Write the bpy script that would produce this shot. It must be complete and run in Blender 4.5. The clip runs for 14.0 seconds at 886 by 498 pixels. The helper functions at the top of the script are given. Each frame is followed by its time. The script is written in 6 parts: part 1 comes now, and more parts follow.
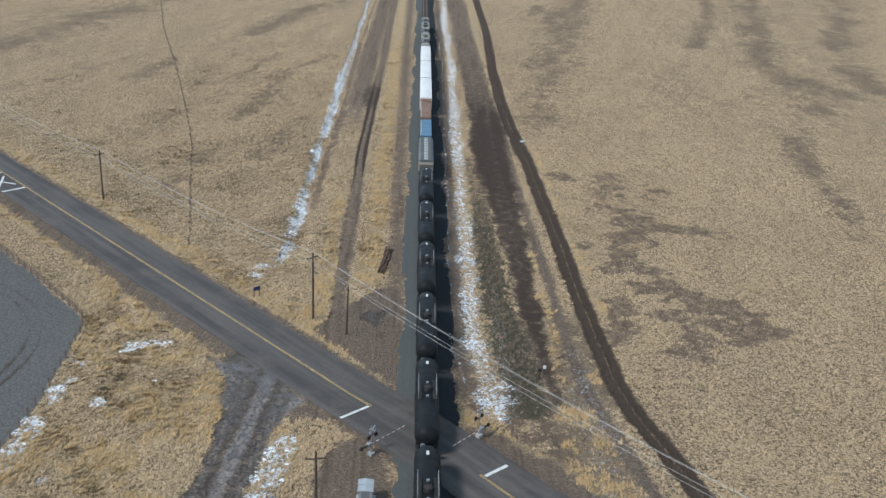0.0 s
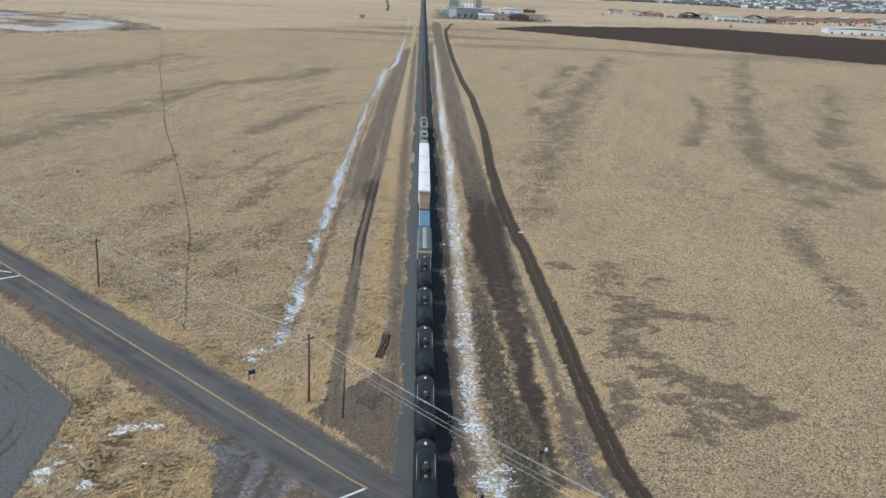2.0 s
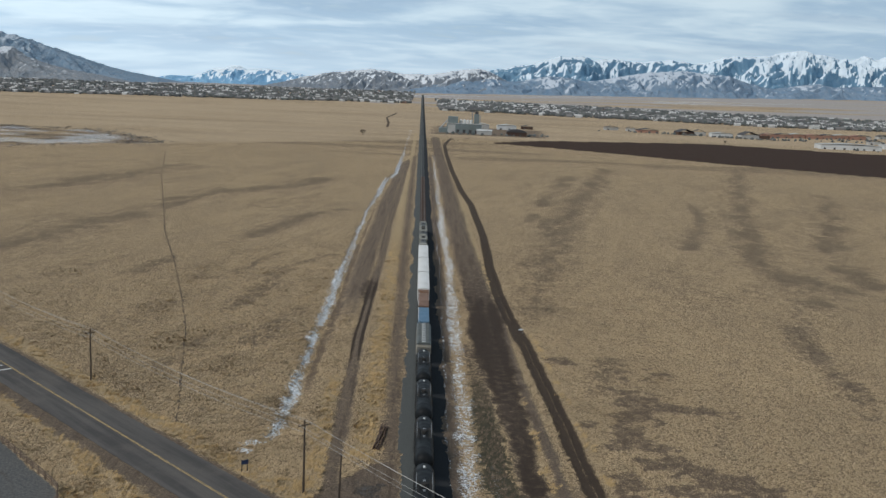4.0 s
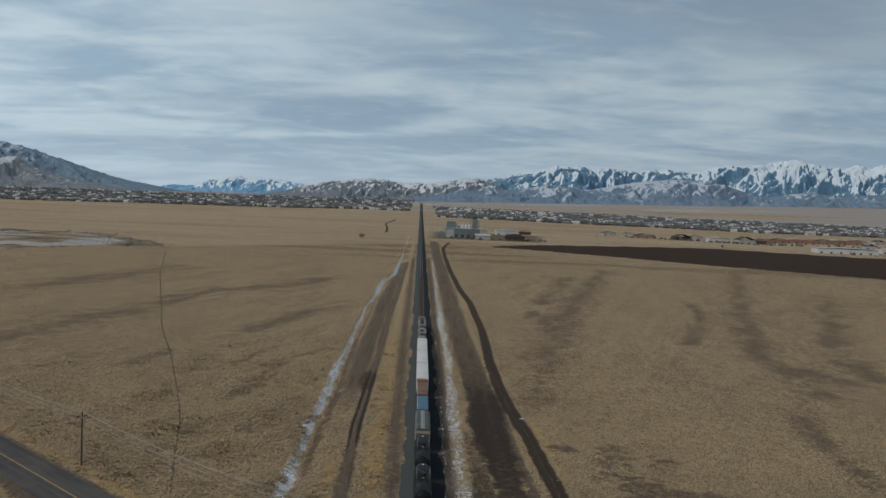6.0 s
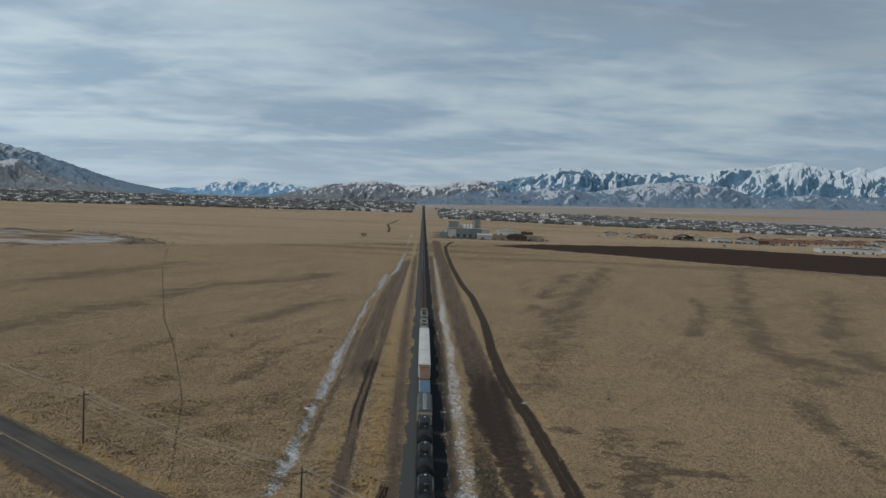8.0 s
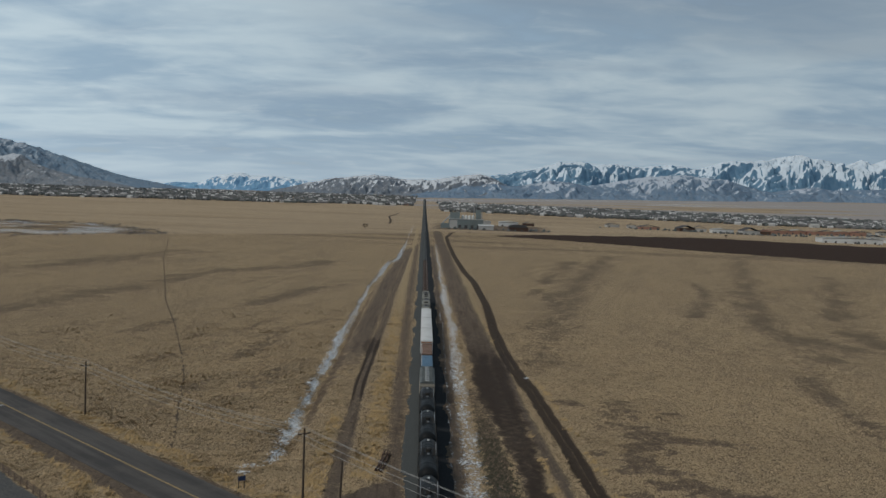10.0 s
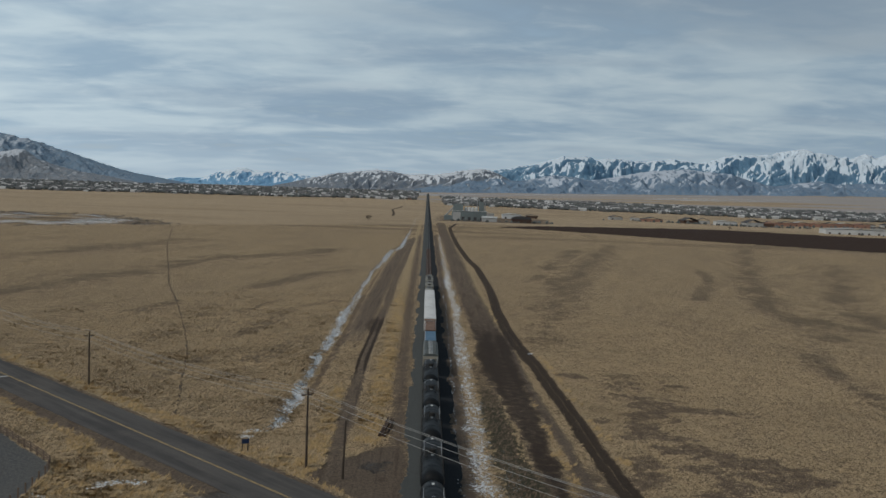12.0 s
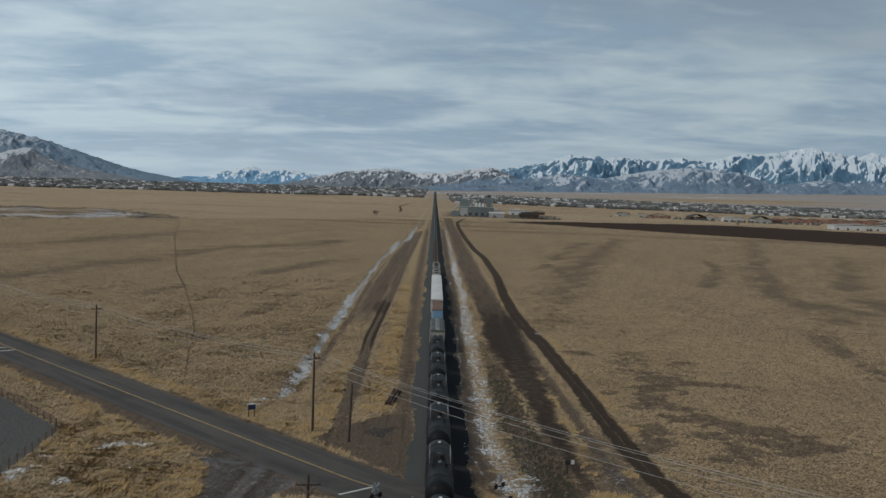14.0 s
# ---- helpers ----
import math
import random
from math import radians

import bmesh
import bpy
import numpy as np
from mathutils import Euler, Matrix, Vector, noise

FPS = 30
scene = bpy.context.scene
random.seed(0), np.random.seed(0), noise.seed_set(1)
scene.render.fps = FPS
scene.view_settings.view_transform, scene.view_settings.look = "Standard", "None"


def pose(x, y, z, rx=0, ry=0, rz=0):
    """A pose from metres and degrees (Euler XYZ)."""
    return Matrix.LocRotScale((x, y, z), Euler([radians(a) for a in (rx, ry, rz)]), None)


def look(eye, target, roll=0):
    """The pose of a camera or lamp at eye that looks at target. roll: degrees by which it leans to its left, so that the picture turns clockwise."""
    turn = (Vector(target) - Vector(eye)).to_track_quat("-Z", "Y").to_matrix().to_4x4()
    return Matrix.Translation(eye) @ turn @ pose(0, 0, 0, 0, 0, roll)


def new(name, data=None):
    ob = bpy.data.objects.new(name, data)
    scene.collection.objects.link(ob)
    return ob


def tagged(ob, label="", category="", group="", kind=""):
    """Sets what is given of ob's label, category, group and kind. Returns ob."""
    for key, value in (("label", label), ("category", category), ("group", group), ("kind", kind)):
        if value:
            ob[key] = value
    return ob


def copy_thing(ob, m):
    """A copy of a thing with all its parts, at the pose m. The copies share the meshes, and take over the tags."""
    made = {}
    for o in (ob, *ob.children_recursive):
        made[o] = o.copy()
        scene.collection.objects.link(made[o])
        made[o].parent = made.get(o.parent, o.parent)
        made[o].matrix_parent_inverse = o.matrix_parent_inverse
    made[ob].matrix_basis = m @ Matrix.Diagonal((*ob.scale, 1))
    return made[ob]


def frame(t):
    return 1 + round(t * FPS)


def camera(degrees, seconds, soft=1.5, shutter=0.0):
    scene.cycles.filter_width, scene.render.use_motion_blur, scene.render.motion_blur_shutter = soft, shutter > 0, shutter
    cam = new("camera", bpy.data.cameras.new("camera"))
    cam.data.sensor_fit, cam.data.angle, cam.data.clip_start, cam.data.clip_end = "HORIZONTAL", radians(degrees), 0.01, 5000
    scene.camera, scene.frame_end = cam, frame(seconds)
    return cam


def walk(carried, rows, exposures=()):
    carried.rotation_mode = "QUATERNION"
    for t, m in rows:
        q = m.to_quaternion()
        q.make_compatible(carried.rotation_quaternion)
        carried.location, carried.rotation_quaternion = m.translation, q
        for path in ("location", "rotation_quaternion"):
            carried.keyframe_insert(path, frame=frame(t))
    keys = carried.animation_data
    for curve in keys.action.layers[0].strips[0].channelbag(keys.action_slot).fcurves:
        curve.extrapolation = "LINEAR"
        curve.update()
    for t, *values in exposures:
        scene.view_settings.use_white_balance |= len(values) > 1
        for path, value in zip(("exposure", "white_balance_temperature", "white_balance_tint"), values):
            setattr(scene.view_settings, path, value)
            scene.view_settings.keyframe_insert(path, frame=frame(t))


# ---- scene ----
cam = camera(46.4, 14.0)
PATH = [
    (0, (-0.538, -145.913, 69.652), (-0.475, -144.053, 68.918), 2.7),
    (0.5, (-0.362, -145.887, 69.011), (-0.3, -144.013, 68.314), 2.6),
    (1, (-0.178, -145.735, 67.993), (-0.118, -143.843, 67.347), 2.6),
    (1.5, (-0.136, -145.663, 66.618), (-0.078, -143.754, 66.025), 2.5),
    (2, (-0.282, -145.421, 65.178), (-0.224, -143.496, 64.641), 2.5),
    (2.5, (-0.287, -145.195, 63.731), (-0.229, -143.254, 63.249), 2.5),
    (3, (-0.342, -144.831, 62.287), (-0.285, -142.877, 61.861), 2.5),
    (3.5, (-0.244, -144.527, 61.044), (-0.189, -142.562, 60.672), 2.5),
    (4, (-0.187, -144.234, 59.828), (-0.135, -142.26, 59.511), 2.5),
    (6.5, (-0.096, -143.215, 52.919), (-0.05, -141.218, 52.825), 2.4),
    (7, (-0.036, -143.314, 51.702), (0.009, -141.316, 51.607), 2.4),
    (7.5, (0.093, -143.338, 50.626), (0.136, -141.341, 50.528), 2.4),
    (10, (0.17, -143.031, 44.591), (0.21, -141.034, 44.48), 2.2),
    (10.5, (0.224, -143.122, 43.481), (0.262, -141.125, 43.368), 2.2),
    (11, (0.283, -143.223, 42.265), (0.32, -141.227, 42.15), 2.2),
    (11.5, (0.325, -143.276, 40.937), (0.36, -141.279, 40.82), 2.2),
    (12, (0.348, -143.068, 39.667), (0.382, -141.072, 39.548), 2.1),
    (12.5, (0.387, -143.073, 38.505), (0.417, -141.077, 38.385), 2.1),
    (13, (0.431, -143.134, 37.257), (0.458, -141.138, 37.136), 2.1),
    (13.5, (0.56, -143.027, 35.937), (0.584, -141.03, 35.816), 2.1),
    (14, (0.616, -143.053, 34.702), (0.636, -141.057, 34.582), 2.1),
]
EXPOSURES = [(0.0, -0.14, 6150, 10), (2.0, -0.14, 6150, 10), (3.0, -0.27, 6250, 10), (3.5, -0.50, 6450, 10), (4.2, -0.93, 6750, 10), (5.2, -1.27, 6800, 10), (6.3, -1.41, 6800, 10), (14.0, -1.41, 6850, 10)]
walk(cam, [(t, look(e, g, r)) for t, e, g, r in PATH], EXPOSURES)

# ---- world, sun, exposure ----
SUN_DIR = Vector((-0.54, -0.33, 0.66)).normalized()
sun_data = bpy.data.lights.new("sun", "SUN")
sun_data.energy, sun_data.angle, sun_data.color = 3.7, radians(12), (1.0, 0.965, 0.90)
sun = new("sun", sun_data)
sun.matrix_world = look(SUN_DIR * 300, (0, 0, 0))

world = bpy.data.worlds.new("sky")
scene.world = world
world.use_nodes = True


def build_sky():
    nt = world.node_tree
    nt.nodes.clear()
    L = nt.links.new

    def nd(kind, **kw):
        n = nt.nodes.new(kind)
        for k, v in kw.items():
            n.inputs[k].default_value = v
        return n

    def calc(op, a, b=0.0, c=None):
        n = nt.nodes.new("ShaderNodeMath")
        n.operation = op
        for i, v in enumerate((a, b) if c is None else (a, b, c)):
            if isinstance(v, (int, float)):
                n.inputs[i].default_value = v
            else:
                L(v, n.inputs[i])
        return n.outputs[0]

    def remap(v, a, b, c=0.0, d=1.0):
        n = nt.nodes.new("ShaderNodeMapRange")
        n.interpolation_type = "SMOOTHSTEP"
        L(v, n.inputs[0])
        for i, q in enumerate((a, b, c, d)):
            n.inputs[i + 1].default_value = q
        return n.outputs[0]

    def blend(f, a, b):
        n = nt.nodes.new("ShaderNodeMix")
        n.data_type = "RGBA"
        for i, v in ((0, f), (6, a), (7, b)):
            if isinstance(v, tuple):
                n.inputs[i].default_value = v
            elif isinstance(v, float):
                n.inputs[i].default_value = v
            else:
                L(v, n.inputs[i])
        return n.outputs[2]

    sky = nt.nodes.new("ShaderNodeTexSky")
    sky.sky_type, sky.sun_disc = "NISHITA", False
    sky.sun_elevation = math.asin(SUN_DIR.z)
    sky.sun_rotation = math.atan2(SUN_DIR.x, SUN_DIR.y)
    sky.dust_density = 1.5
    at = nt.nodes.new("ShaderNodeTexCoord")
    sep = nt.nodes.new("ShaderNodeSeparateXYZ")
    L(at.outputs["Generated"], sep.inputs[0])
    up = calc("MAXIMUM", sep.outputs[2], 0.0)

    # the cloud lies in a flat layer, so it closes up into bands towards the horizon
    den = calc("ADD", up, 0.13)
    flat = nt.nodes.new("ShaderNodeCombineXYZ")
    L(calc("DIVIDE", sep.outputs[0], den), flat.inputs[0])
    L(calc("DIVIDE", sep.outputs[1], den), flat.inputs[1])

    def cloud(scale, detail, wide, ox, rough=0.55, distort=0.3):
        m = nt.nodes.new("ShaderNodeMapping")
        L(flat.outputs[0], m.inputs[0])
        m.inputs["Location"].default_value = (ox, ox * 0.7, ox * 0.31)
        m.inputs["Rotation"].default_value = (0, 0, 0.16)
        m.inputs["Scale"].default_value = (1 / wide, 1, 1)
        n = nd("ShaderNodeTexNoise", Scale=scale, Detail=detail, Roughness=rough)
        n.inputs["Distortion"].default_value = distort
        L(m.outputs[0], n.inputs["Vector"])
        return n.outputs[0]

    big = cloud(0.75, 4, 1.25, 3.1)
    mid = cloud(2.0, 6, 1.25, 7.7, 0.52, 0.5)
    fine = cloud(5.0, 6, 1.3, 1.3, 0.55, 0.4)
    streak = cloud(1.5, 4, 2.4, 5.2, 0.5)
    thick = calc("ADD", calc("MULTIPLY", big, 0.36), calc("ADD", calc("MULTIPLY", mid, 0.48), calc("MULTIPLY", fine, 0.16)))
    gain = nt.nodes.new("ShaderNodeVectorMath")
    gain.operation = "SCALE"
    L(sky.outputs[0], gain.inputs[0])
    gain.inputs["Scale"].default_value = 0.30
    # a heavier sheet of cloud stands high ahead, lower towards the right
    rim = calc("ADD", calc("MULTIPLY", sep.outputs[0], -0.10), 0.172)
    sheet = calc("SUBTRACT", calc("ADD", up, calc("MULTIPLY", calc("SUBTRACT", mid, 0.5), 0.10)), rim)
    base = blend(remap(thick, 0.38, 0.62), (0.54, 0.79, 1.06, 1), (0.940, 1.185, 1.370, 1))
    base = blend(remap(streak, 0.52, 0.68, 0.0, 0.32), base, (0.450, 0.640, 0.890, 1))
    base = blend(remap(fine, 0.54, 0.72, 0.0, 0.22), base, (1.04, 1.25, 1.42, 1))
    base = blend(remap(sheet, -0.025, 0.035, 0.0, 0.46), base, (0.420, 0.560, 0.750, 1))
    base = blend(remap(thick, 0.43, 0.36, 0.0, 0.2), base, gain.outputs[0])
    haze = blend(remap(up, 0.0, 0.06, 0.55, 0.0), base, (0.84, 1.07, 1.28, 1))
    bg = nt.nodes.new("ShaderNodeBackground")
    # dimmed overhead, above the view, to lower the fill light; brightest on the sun's side
    glow = calc("MULTIPLY", remap(sep.outputs[0], 0.35, -0.75, 1.08, 1.50), remap(up, 0.22, 0.8, 1.0, 0.5))
    L(glow, bg.inputs[1])
    L(haze, bg.inputs[0])
    out = nt.nodes.new("ShaderNodeOutputWorld")
    L(bg.outputs[0], out.inputs[0])


build_sky()


# ---- materials ----
class Mat:
    """A node material with a few short-hands."""

    def __init__(self, name):
        self.m = bpy.data.materials.new(name)
        self.m.use_nodes = True
        self.nt = self.m.node_tree
        self.b = self.nt.nodes["Principled BSDF"]
        self.geo = self.nt.nodes.new("ShaderNodeNewGeometry")
        self.pos = self.geo.outputs["Position"]
        self.tc = self.nt.nodes.new("ShaderNodeTexCoord")
        self.obj = self.tc.outputs["Object"]

    def put(self, v, socket):
        if isinstance(v, (int, float)):
            socket.default_value = v
        elif isinstance(v, tuple):
            socket.default_value = v if len(v) == 4 or socket.type == "VECTOR" else (*v, 1)
        else:
            self.nt.links.new(v, socket)

    def noise(self, scale, detail=4.0, rough=0.55, vec=None, stretch=None, distort=0.0):
        n = self.nt.nodes.new("ShaderNodeTexNoise")
        n.inputs["Scale"].default_value, n.inputs["Detail"].default_value = scale, detail
        n.inputs["Roughness"].default_value, n.inputs["Distortion"].default_value = rough, distort
        v = vec or self.pos
        if stretch:
            if len(stretch) > 3:
                m = self.nt.nodes.new("ShaderNodeMapping")
                self.nt.links.new(v, m.inputs[0])
                m.inputs["Rotation"].default_value = (0, 0, stretch[3])
                v = m.outputs[0]
            m = self.nt.nodes.new("ShaderNodeMapping")
            self.nt.links.new(v, m.inputs[0])
            m.inputs["Scale"].default_value = stretch[:3]
            v = m.outputs[0]
        self.nt.links.new(v, n.inputs["Vector"])
        return n.outputs[0]

    def calc(self, op, a, b=0.0):
        n = self.nt.nodes.new("ShaderNodeMath")
        n.operation = op
        self.put(a, n.inputs[0]), self.put(b, n.inputs[1])
        return n.outputs[0]

    def remap(self, v, a, b, c=0.0, d=1.0):
        n = self.nt.nodes.new("ShaderNodeMapRange")
        n.interpolation_type = "SMOOTHSTEP"
        self.put(v, n.inputs[0])
        for i, q in enumerate((a, b, c, d)):
            n.inputs[i + 1].default_value = q
        return n.outputs[0]

    def blend(self, f, a, b, mode="MIX"):
        n = self.nt.nodes.new("ShaderNodeMix")
        n.data_type, n.blend_type = "RGBA", mode
        self.put(f, n.inputs[0]), self.put(a, n.inputs[6]), self.put(b, n.inputs[7])
        return n.outputs[2]

    def attr(self, name):
        n = self.nt.nodes.new("ShaderNodeAttribute")
        n.attribute_name = name
        return n.outputs["Fac"]

    def bump(self, h, strength=0.4, dist=0.05):
        n = self.nt.nodes.new("ShaderNodeBump")
        n.inputs["Strength"].default_value, n.inputs["Distance"].default_value = strength, dist
        self.put(h, n.inputs["Height"])
        self.nt.links.new(n.outputs[0], self.b.inputs["Normal"])

    def rand(self):
        return self.nt.nodes.new("ShaderNodeObjectInfo").outputs["Random"]

    def done(self, color, rough=0.8, metal=0.0, spec=0.3):
        self.put(color, self.b.inputs["Base Color"])
        self.put(rough, self.b.inputs["Roughness"])
        self.b.inputs["Metallic"].default_value = metal
        self.b.inputs["Specular IOR Level"].default_value = spec
        return self.m


def plain(name, c, rough=0.7, metal=0.0, grime=0.35, scale=1.2, dirt=(0.10, 0.085, 0.07), bump=0.2, spec=0.3):
    """Paint, metal, wood or concrete: a colour, blotches of dirt and fine grain."""
    k = Mat(name)
    a = k.noise(scale, 5, 0.6, k.obj)
    g = k.noise(scale * 14, 3, 0.6, k.obj)
    col = k.blend(k.remap(a, 0.45, 0.72, 0.0, grime), c, dirt)
    col = k.blend(k.remap(g, 0.3, 0.7, 0.0, 0.25), col, tuple(v * 0.7 for v in c))
    k.bump(g, bump, 0.01)
    return k.done(col, k.remap(a, 0.3, 0.7, max(rough - 0.1, 0.05), min(rough + 0.12, 1)), metal, spec)


def ground_material():
    k = Mat("dry_grassland")
    n_zone = k.noise(0.014, 5, 0.65, stretch=(1, 0.3, 1), distort=0.6)
    n_zone2 = k.noise(0.036, 7, 0.7, stretch=(1, 0.3, 1, 0.26), distort=0.8)
    n_mid = k.noise(0.22, 5, 0.65)
    n_tuft = k.noise(1.3, 6, 0.74, stretch=(1, 0.75, 1), distort=0.6)
    n_fine = k.noise(2.6, 5, 0.78, distort=0.4)
    n_edge = k.noise(0.55, 6, 0.7)
    n_row = k.noise(0.075, 8, 0.74, stretch=(1, 0.2, 1, 0.26), distort=0.7)
    n_comb = k.noise(0.42, 6, 0.7, stretch=(1, 0.13, 1, 0.26), distort=0.5)
    n_lane = k.noise(0.9, 4, 0.6, stretch=(1.0, 0.035, 1))
    n_grain = k.noise(5.5, 3, 0.8)
    # dry grass: straw, greyer thatch, brown soil showing through
    col = k.blend(k.remap(n_mid, 0.3, 0.7), (0.505, 0.370, 0.216), (0.395, 0.284, 0.165))
    col = k.blend(k.remap(n_zone, 0.44, 0.60, 0.0, 0.32), col, (0.29, 0.22, 0.142))
    col = k.blend(k.remap(n_zone2, 0.5, 0.64, 0.0, 0.4), col, (0.21, 0.163, 0.115))
    col = k.blend(k.remap(k.calc("ADD", n_row, k.calc("MULTIPLY", k.calc("SUBTRACT", n_fine, 0.5), 0.35)), 0.475, 0.63, 0.0, 0.5), col, (0.215, 0.158, 0.108))
    col = k.blend(k.remap(n_comb, 0.5, 0.64, 0.0, 0.5), col, (0.225, 0.17, 0.118))
    col = k.blend(k.remap(n_comb, 0.46, 0.33, 0.0, 0.35), col, (0.56, 0.418, 0.268))
    n_bunch = k.noise(0.55, 5, 0.75, distort=0.4)
    col = k.blend(k.remap(n_bunch, 0.50, 0.64, 0.0, 0.35), col, (0.205, 0.15, 0.10))
    col = k.blend(k.remap(n_bunch, 0.47, 0.36, 0.0, 0.4), col, (0.60, 0.448, 0.288))
    n_patch = k.noise(0.16, 9, 0.82, stretch=(1, 0.8, 1), distort=0.5)
    col = k.blend(k.remap(n_patch, 0.52, 0.64, 0.0, 0.55), col, (0.185, 0.132, 0.085))
    col = k.blend(k.remap(n_patch, 0.46, 0.34, 0.0, 0.35), col, (0.56, 0.418, 0.268))
    col = k.blend(k.remap(n_tuft, 0.50, 0.60, 0.0, 0.7), col, (0.165, 0.122, 0.082))
    col = k.blend(k.remap(n_fine, 0.515, 0.575, 0.0, 0.9), col, (0.075, 0.055, 0.038))
    col = k.blend(k.remap(n_fine, 0.485, 0.41, 0.0, 0.9), col, (0.66, 0.495, 0.318))
    col = k.blend(k.remap(n_grain, 0.535, 0.60, 0.0, 0.75), col, (0.10, 0.075, 0.052))
    col = k.blend(k.remap(n_grain, 0.46, 0.36, 0.0, 0.5), col, (0.60, 0.452, 0.292))

    def cover(col, name, tone, tone2, amount=0.5, width=0.12, grain=n_edge, top=1.0):
        m = k.calc("ADD", k.attr(name), k.calc("MULTIPLY", k.calc("SUBTRACT", grain, 0.5), amount * 2))
        f = k.calc("MULTIPLY", k.remap(m, 0.5 - width, 0.5 + width, 0.0, top), k.remap(k.attr(name), 0.06, 0.34))
        t = k.blend(k.remap(n_fine, 0.35, 0.65), tone, tone2)
        return k.blend(f, col, t), f

    both = k.calc("ADD", k.calc("MULTIPLY", n_edge, 0.55), k.calc("MULTIPLY", n_fine, 0.45))
    wild = k.calc("ADD", k.calc("MULTIPLY", both, 0.5), k.calc("MULTIPLY", n_patch, 0.5))
    n_snow = k.calc("ADD", k.calc("MULTIPLY", k.noise(2.3, 6, 0.8, stretch=(1, 0.75, 1), distort=0.7), 0.75), k.calc("MULTIPLY", n_edge, 0.25))
    col, _ = cover(col, "shade", (0.19, 0.142, 0.10), (0.125, 0.094, 0.068), 2.0, 0.30, wild, 0.8)
    col, _ = cover(col, "stubble", (0.52, 0.40, 0.275), (0.40, 0.305, 0.21), 1.2, 0.35, wild, 0.8)
    col, _ = cover(col, "weeds", (0.10, 0.073, 0.055), (0.19, 0.142, 0.103), 1.9, 0.22, both, 0.92)
    col, _ = cover(col, "green", (0.052, 0.053, 0.038), (0.095, 0.083, 0.058), 1.0, 0.3, both, 0.95)
    col, _ = cover(col, "tall", (0.49, 0.372, 0.225), (0.34, 0.25, 0.147), 0.8, 0.3, both, 0.8)
    col, f_soil = cover(col, "soil", (0.195, 0.150, 0.117), (0.118, 0.091, 0.072), 1.2, 0.34, both, 0.94)
    col = k.blend(k.calc("MULTIPLY", f_soil, k.remap(n_lane, 0.5, 0.66, 0.0, 0.6)), col, (0.095, 0.071, 0.056))
    col, _ = cover(col, "pale", (0.40, 0.375, 0.365), (0.31, 0.295, 0.295), 0.15, 0.22, n_edge, 0.85)
    col, f_gravel = cover(col, "gravel", (0.104, 0.112, 0.119), (0.070, 0.074, 0.078), 0.7, 0.3, both, 0.92)
    col, _ = cover(col, "plough", (0.066, 0.043, 0.033), (0.05, 0.034, 0.028), 0.25, 0.12, n_edge, 1.0)
    col, f_mud = cover(col, "mud", (0.042, 0.031, 0.025), (0.075, 0.055, 0.043), 0.5, 0.2, both, 0.95)
    col, f_snow = cover(col, "snow", (0.80, 0.835, 0.86), (0.64, 0.69, 0.74), 2.6, 0.09, n_snow, 0.97)
    h = k.calc("ADD", k.calc("MULTIPLY", n_tuft, 0.6), k.calc("MULTIPLY", n_fine, 0.5))
    h = k.calc("MULTIPLY", h, k.remap(f_gravel, 0.0, 0.6, 1.0, 0.12))
    k.bump(h, 1.0, 0.6)
    return k.done(col, k.blend(f_mud, (0.97, 0.97, 0.97), (0.8, 0.8, 0.8)), 0, 0.04)


def asphalt_material():
    k = Mat("worn_asphalt")
    lane = k.noise(0.5, 4, 0.6, None, (0.05, 1.0, 1, 0.845))
    patch = k.noise(0.12, 5, 0.65)
    fine = k.noise(9, 4, 0.7)
    crack = k.noise(0.9, 8, 0.7, None, None, 1.5)
    col = k.blend(k.remap(lane, 0.35, 0.65), (0.068, 0.063, 0.061), (0.116, 0.106, 0.098))
    col = k.blend(k.remap(patch, 0.45, 0.7, 0, 0.45), col, (0.150, 0.131, 0.115))
    col = k.blend(k.remap(fine, 0.4, 0.75, 0, 0.5), col, (0.052, 0.05, 0.052))
    col = k.blend(k.remap(k.calc("ABSOLUTE", k.calc("SUBTRACT", crack, 0.5)), 0.006, 0.0, 0, 0.6), col, (0.04, 0.04, 0.042))
    k.bump(fine, 0.35, 0.02)
    return k.done(col, 0.9, 0, 0.12)


def ballast_material():
    k = Mat("track_ballast")
    st = k.noise(6.0, 5, 0.75)
    big = k.noise(0.12, 4, 0.6, None, (1, 0.25, 1))
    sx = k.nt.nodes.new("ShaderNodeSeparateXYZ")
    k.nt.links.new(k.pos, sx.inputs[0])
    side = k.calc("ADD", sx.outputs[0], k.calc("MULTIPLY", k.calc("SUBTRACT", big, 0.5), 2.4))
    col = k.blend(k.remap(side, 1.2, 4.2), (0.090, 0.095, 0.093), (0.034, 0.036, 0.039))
    col = k.blend(k.remap(st, 0.42, 0.72, 0, 0.6), col, (0.035, 0.036, 0.038))
    k.bump(st, 1.0, 0.12)
    return k.done(col, 0.95, 0, 0.05)


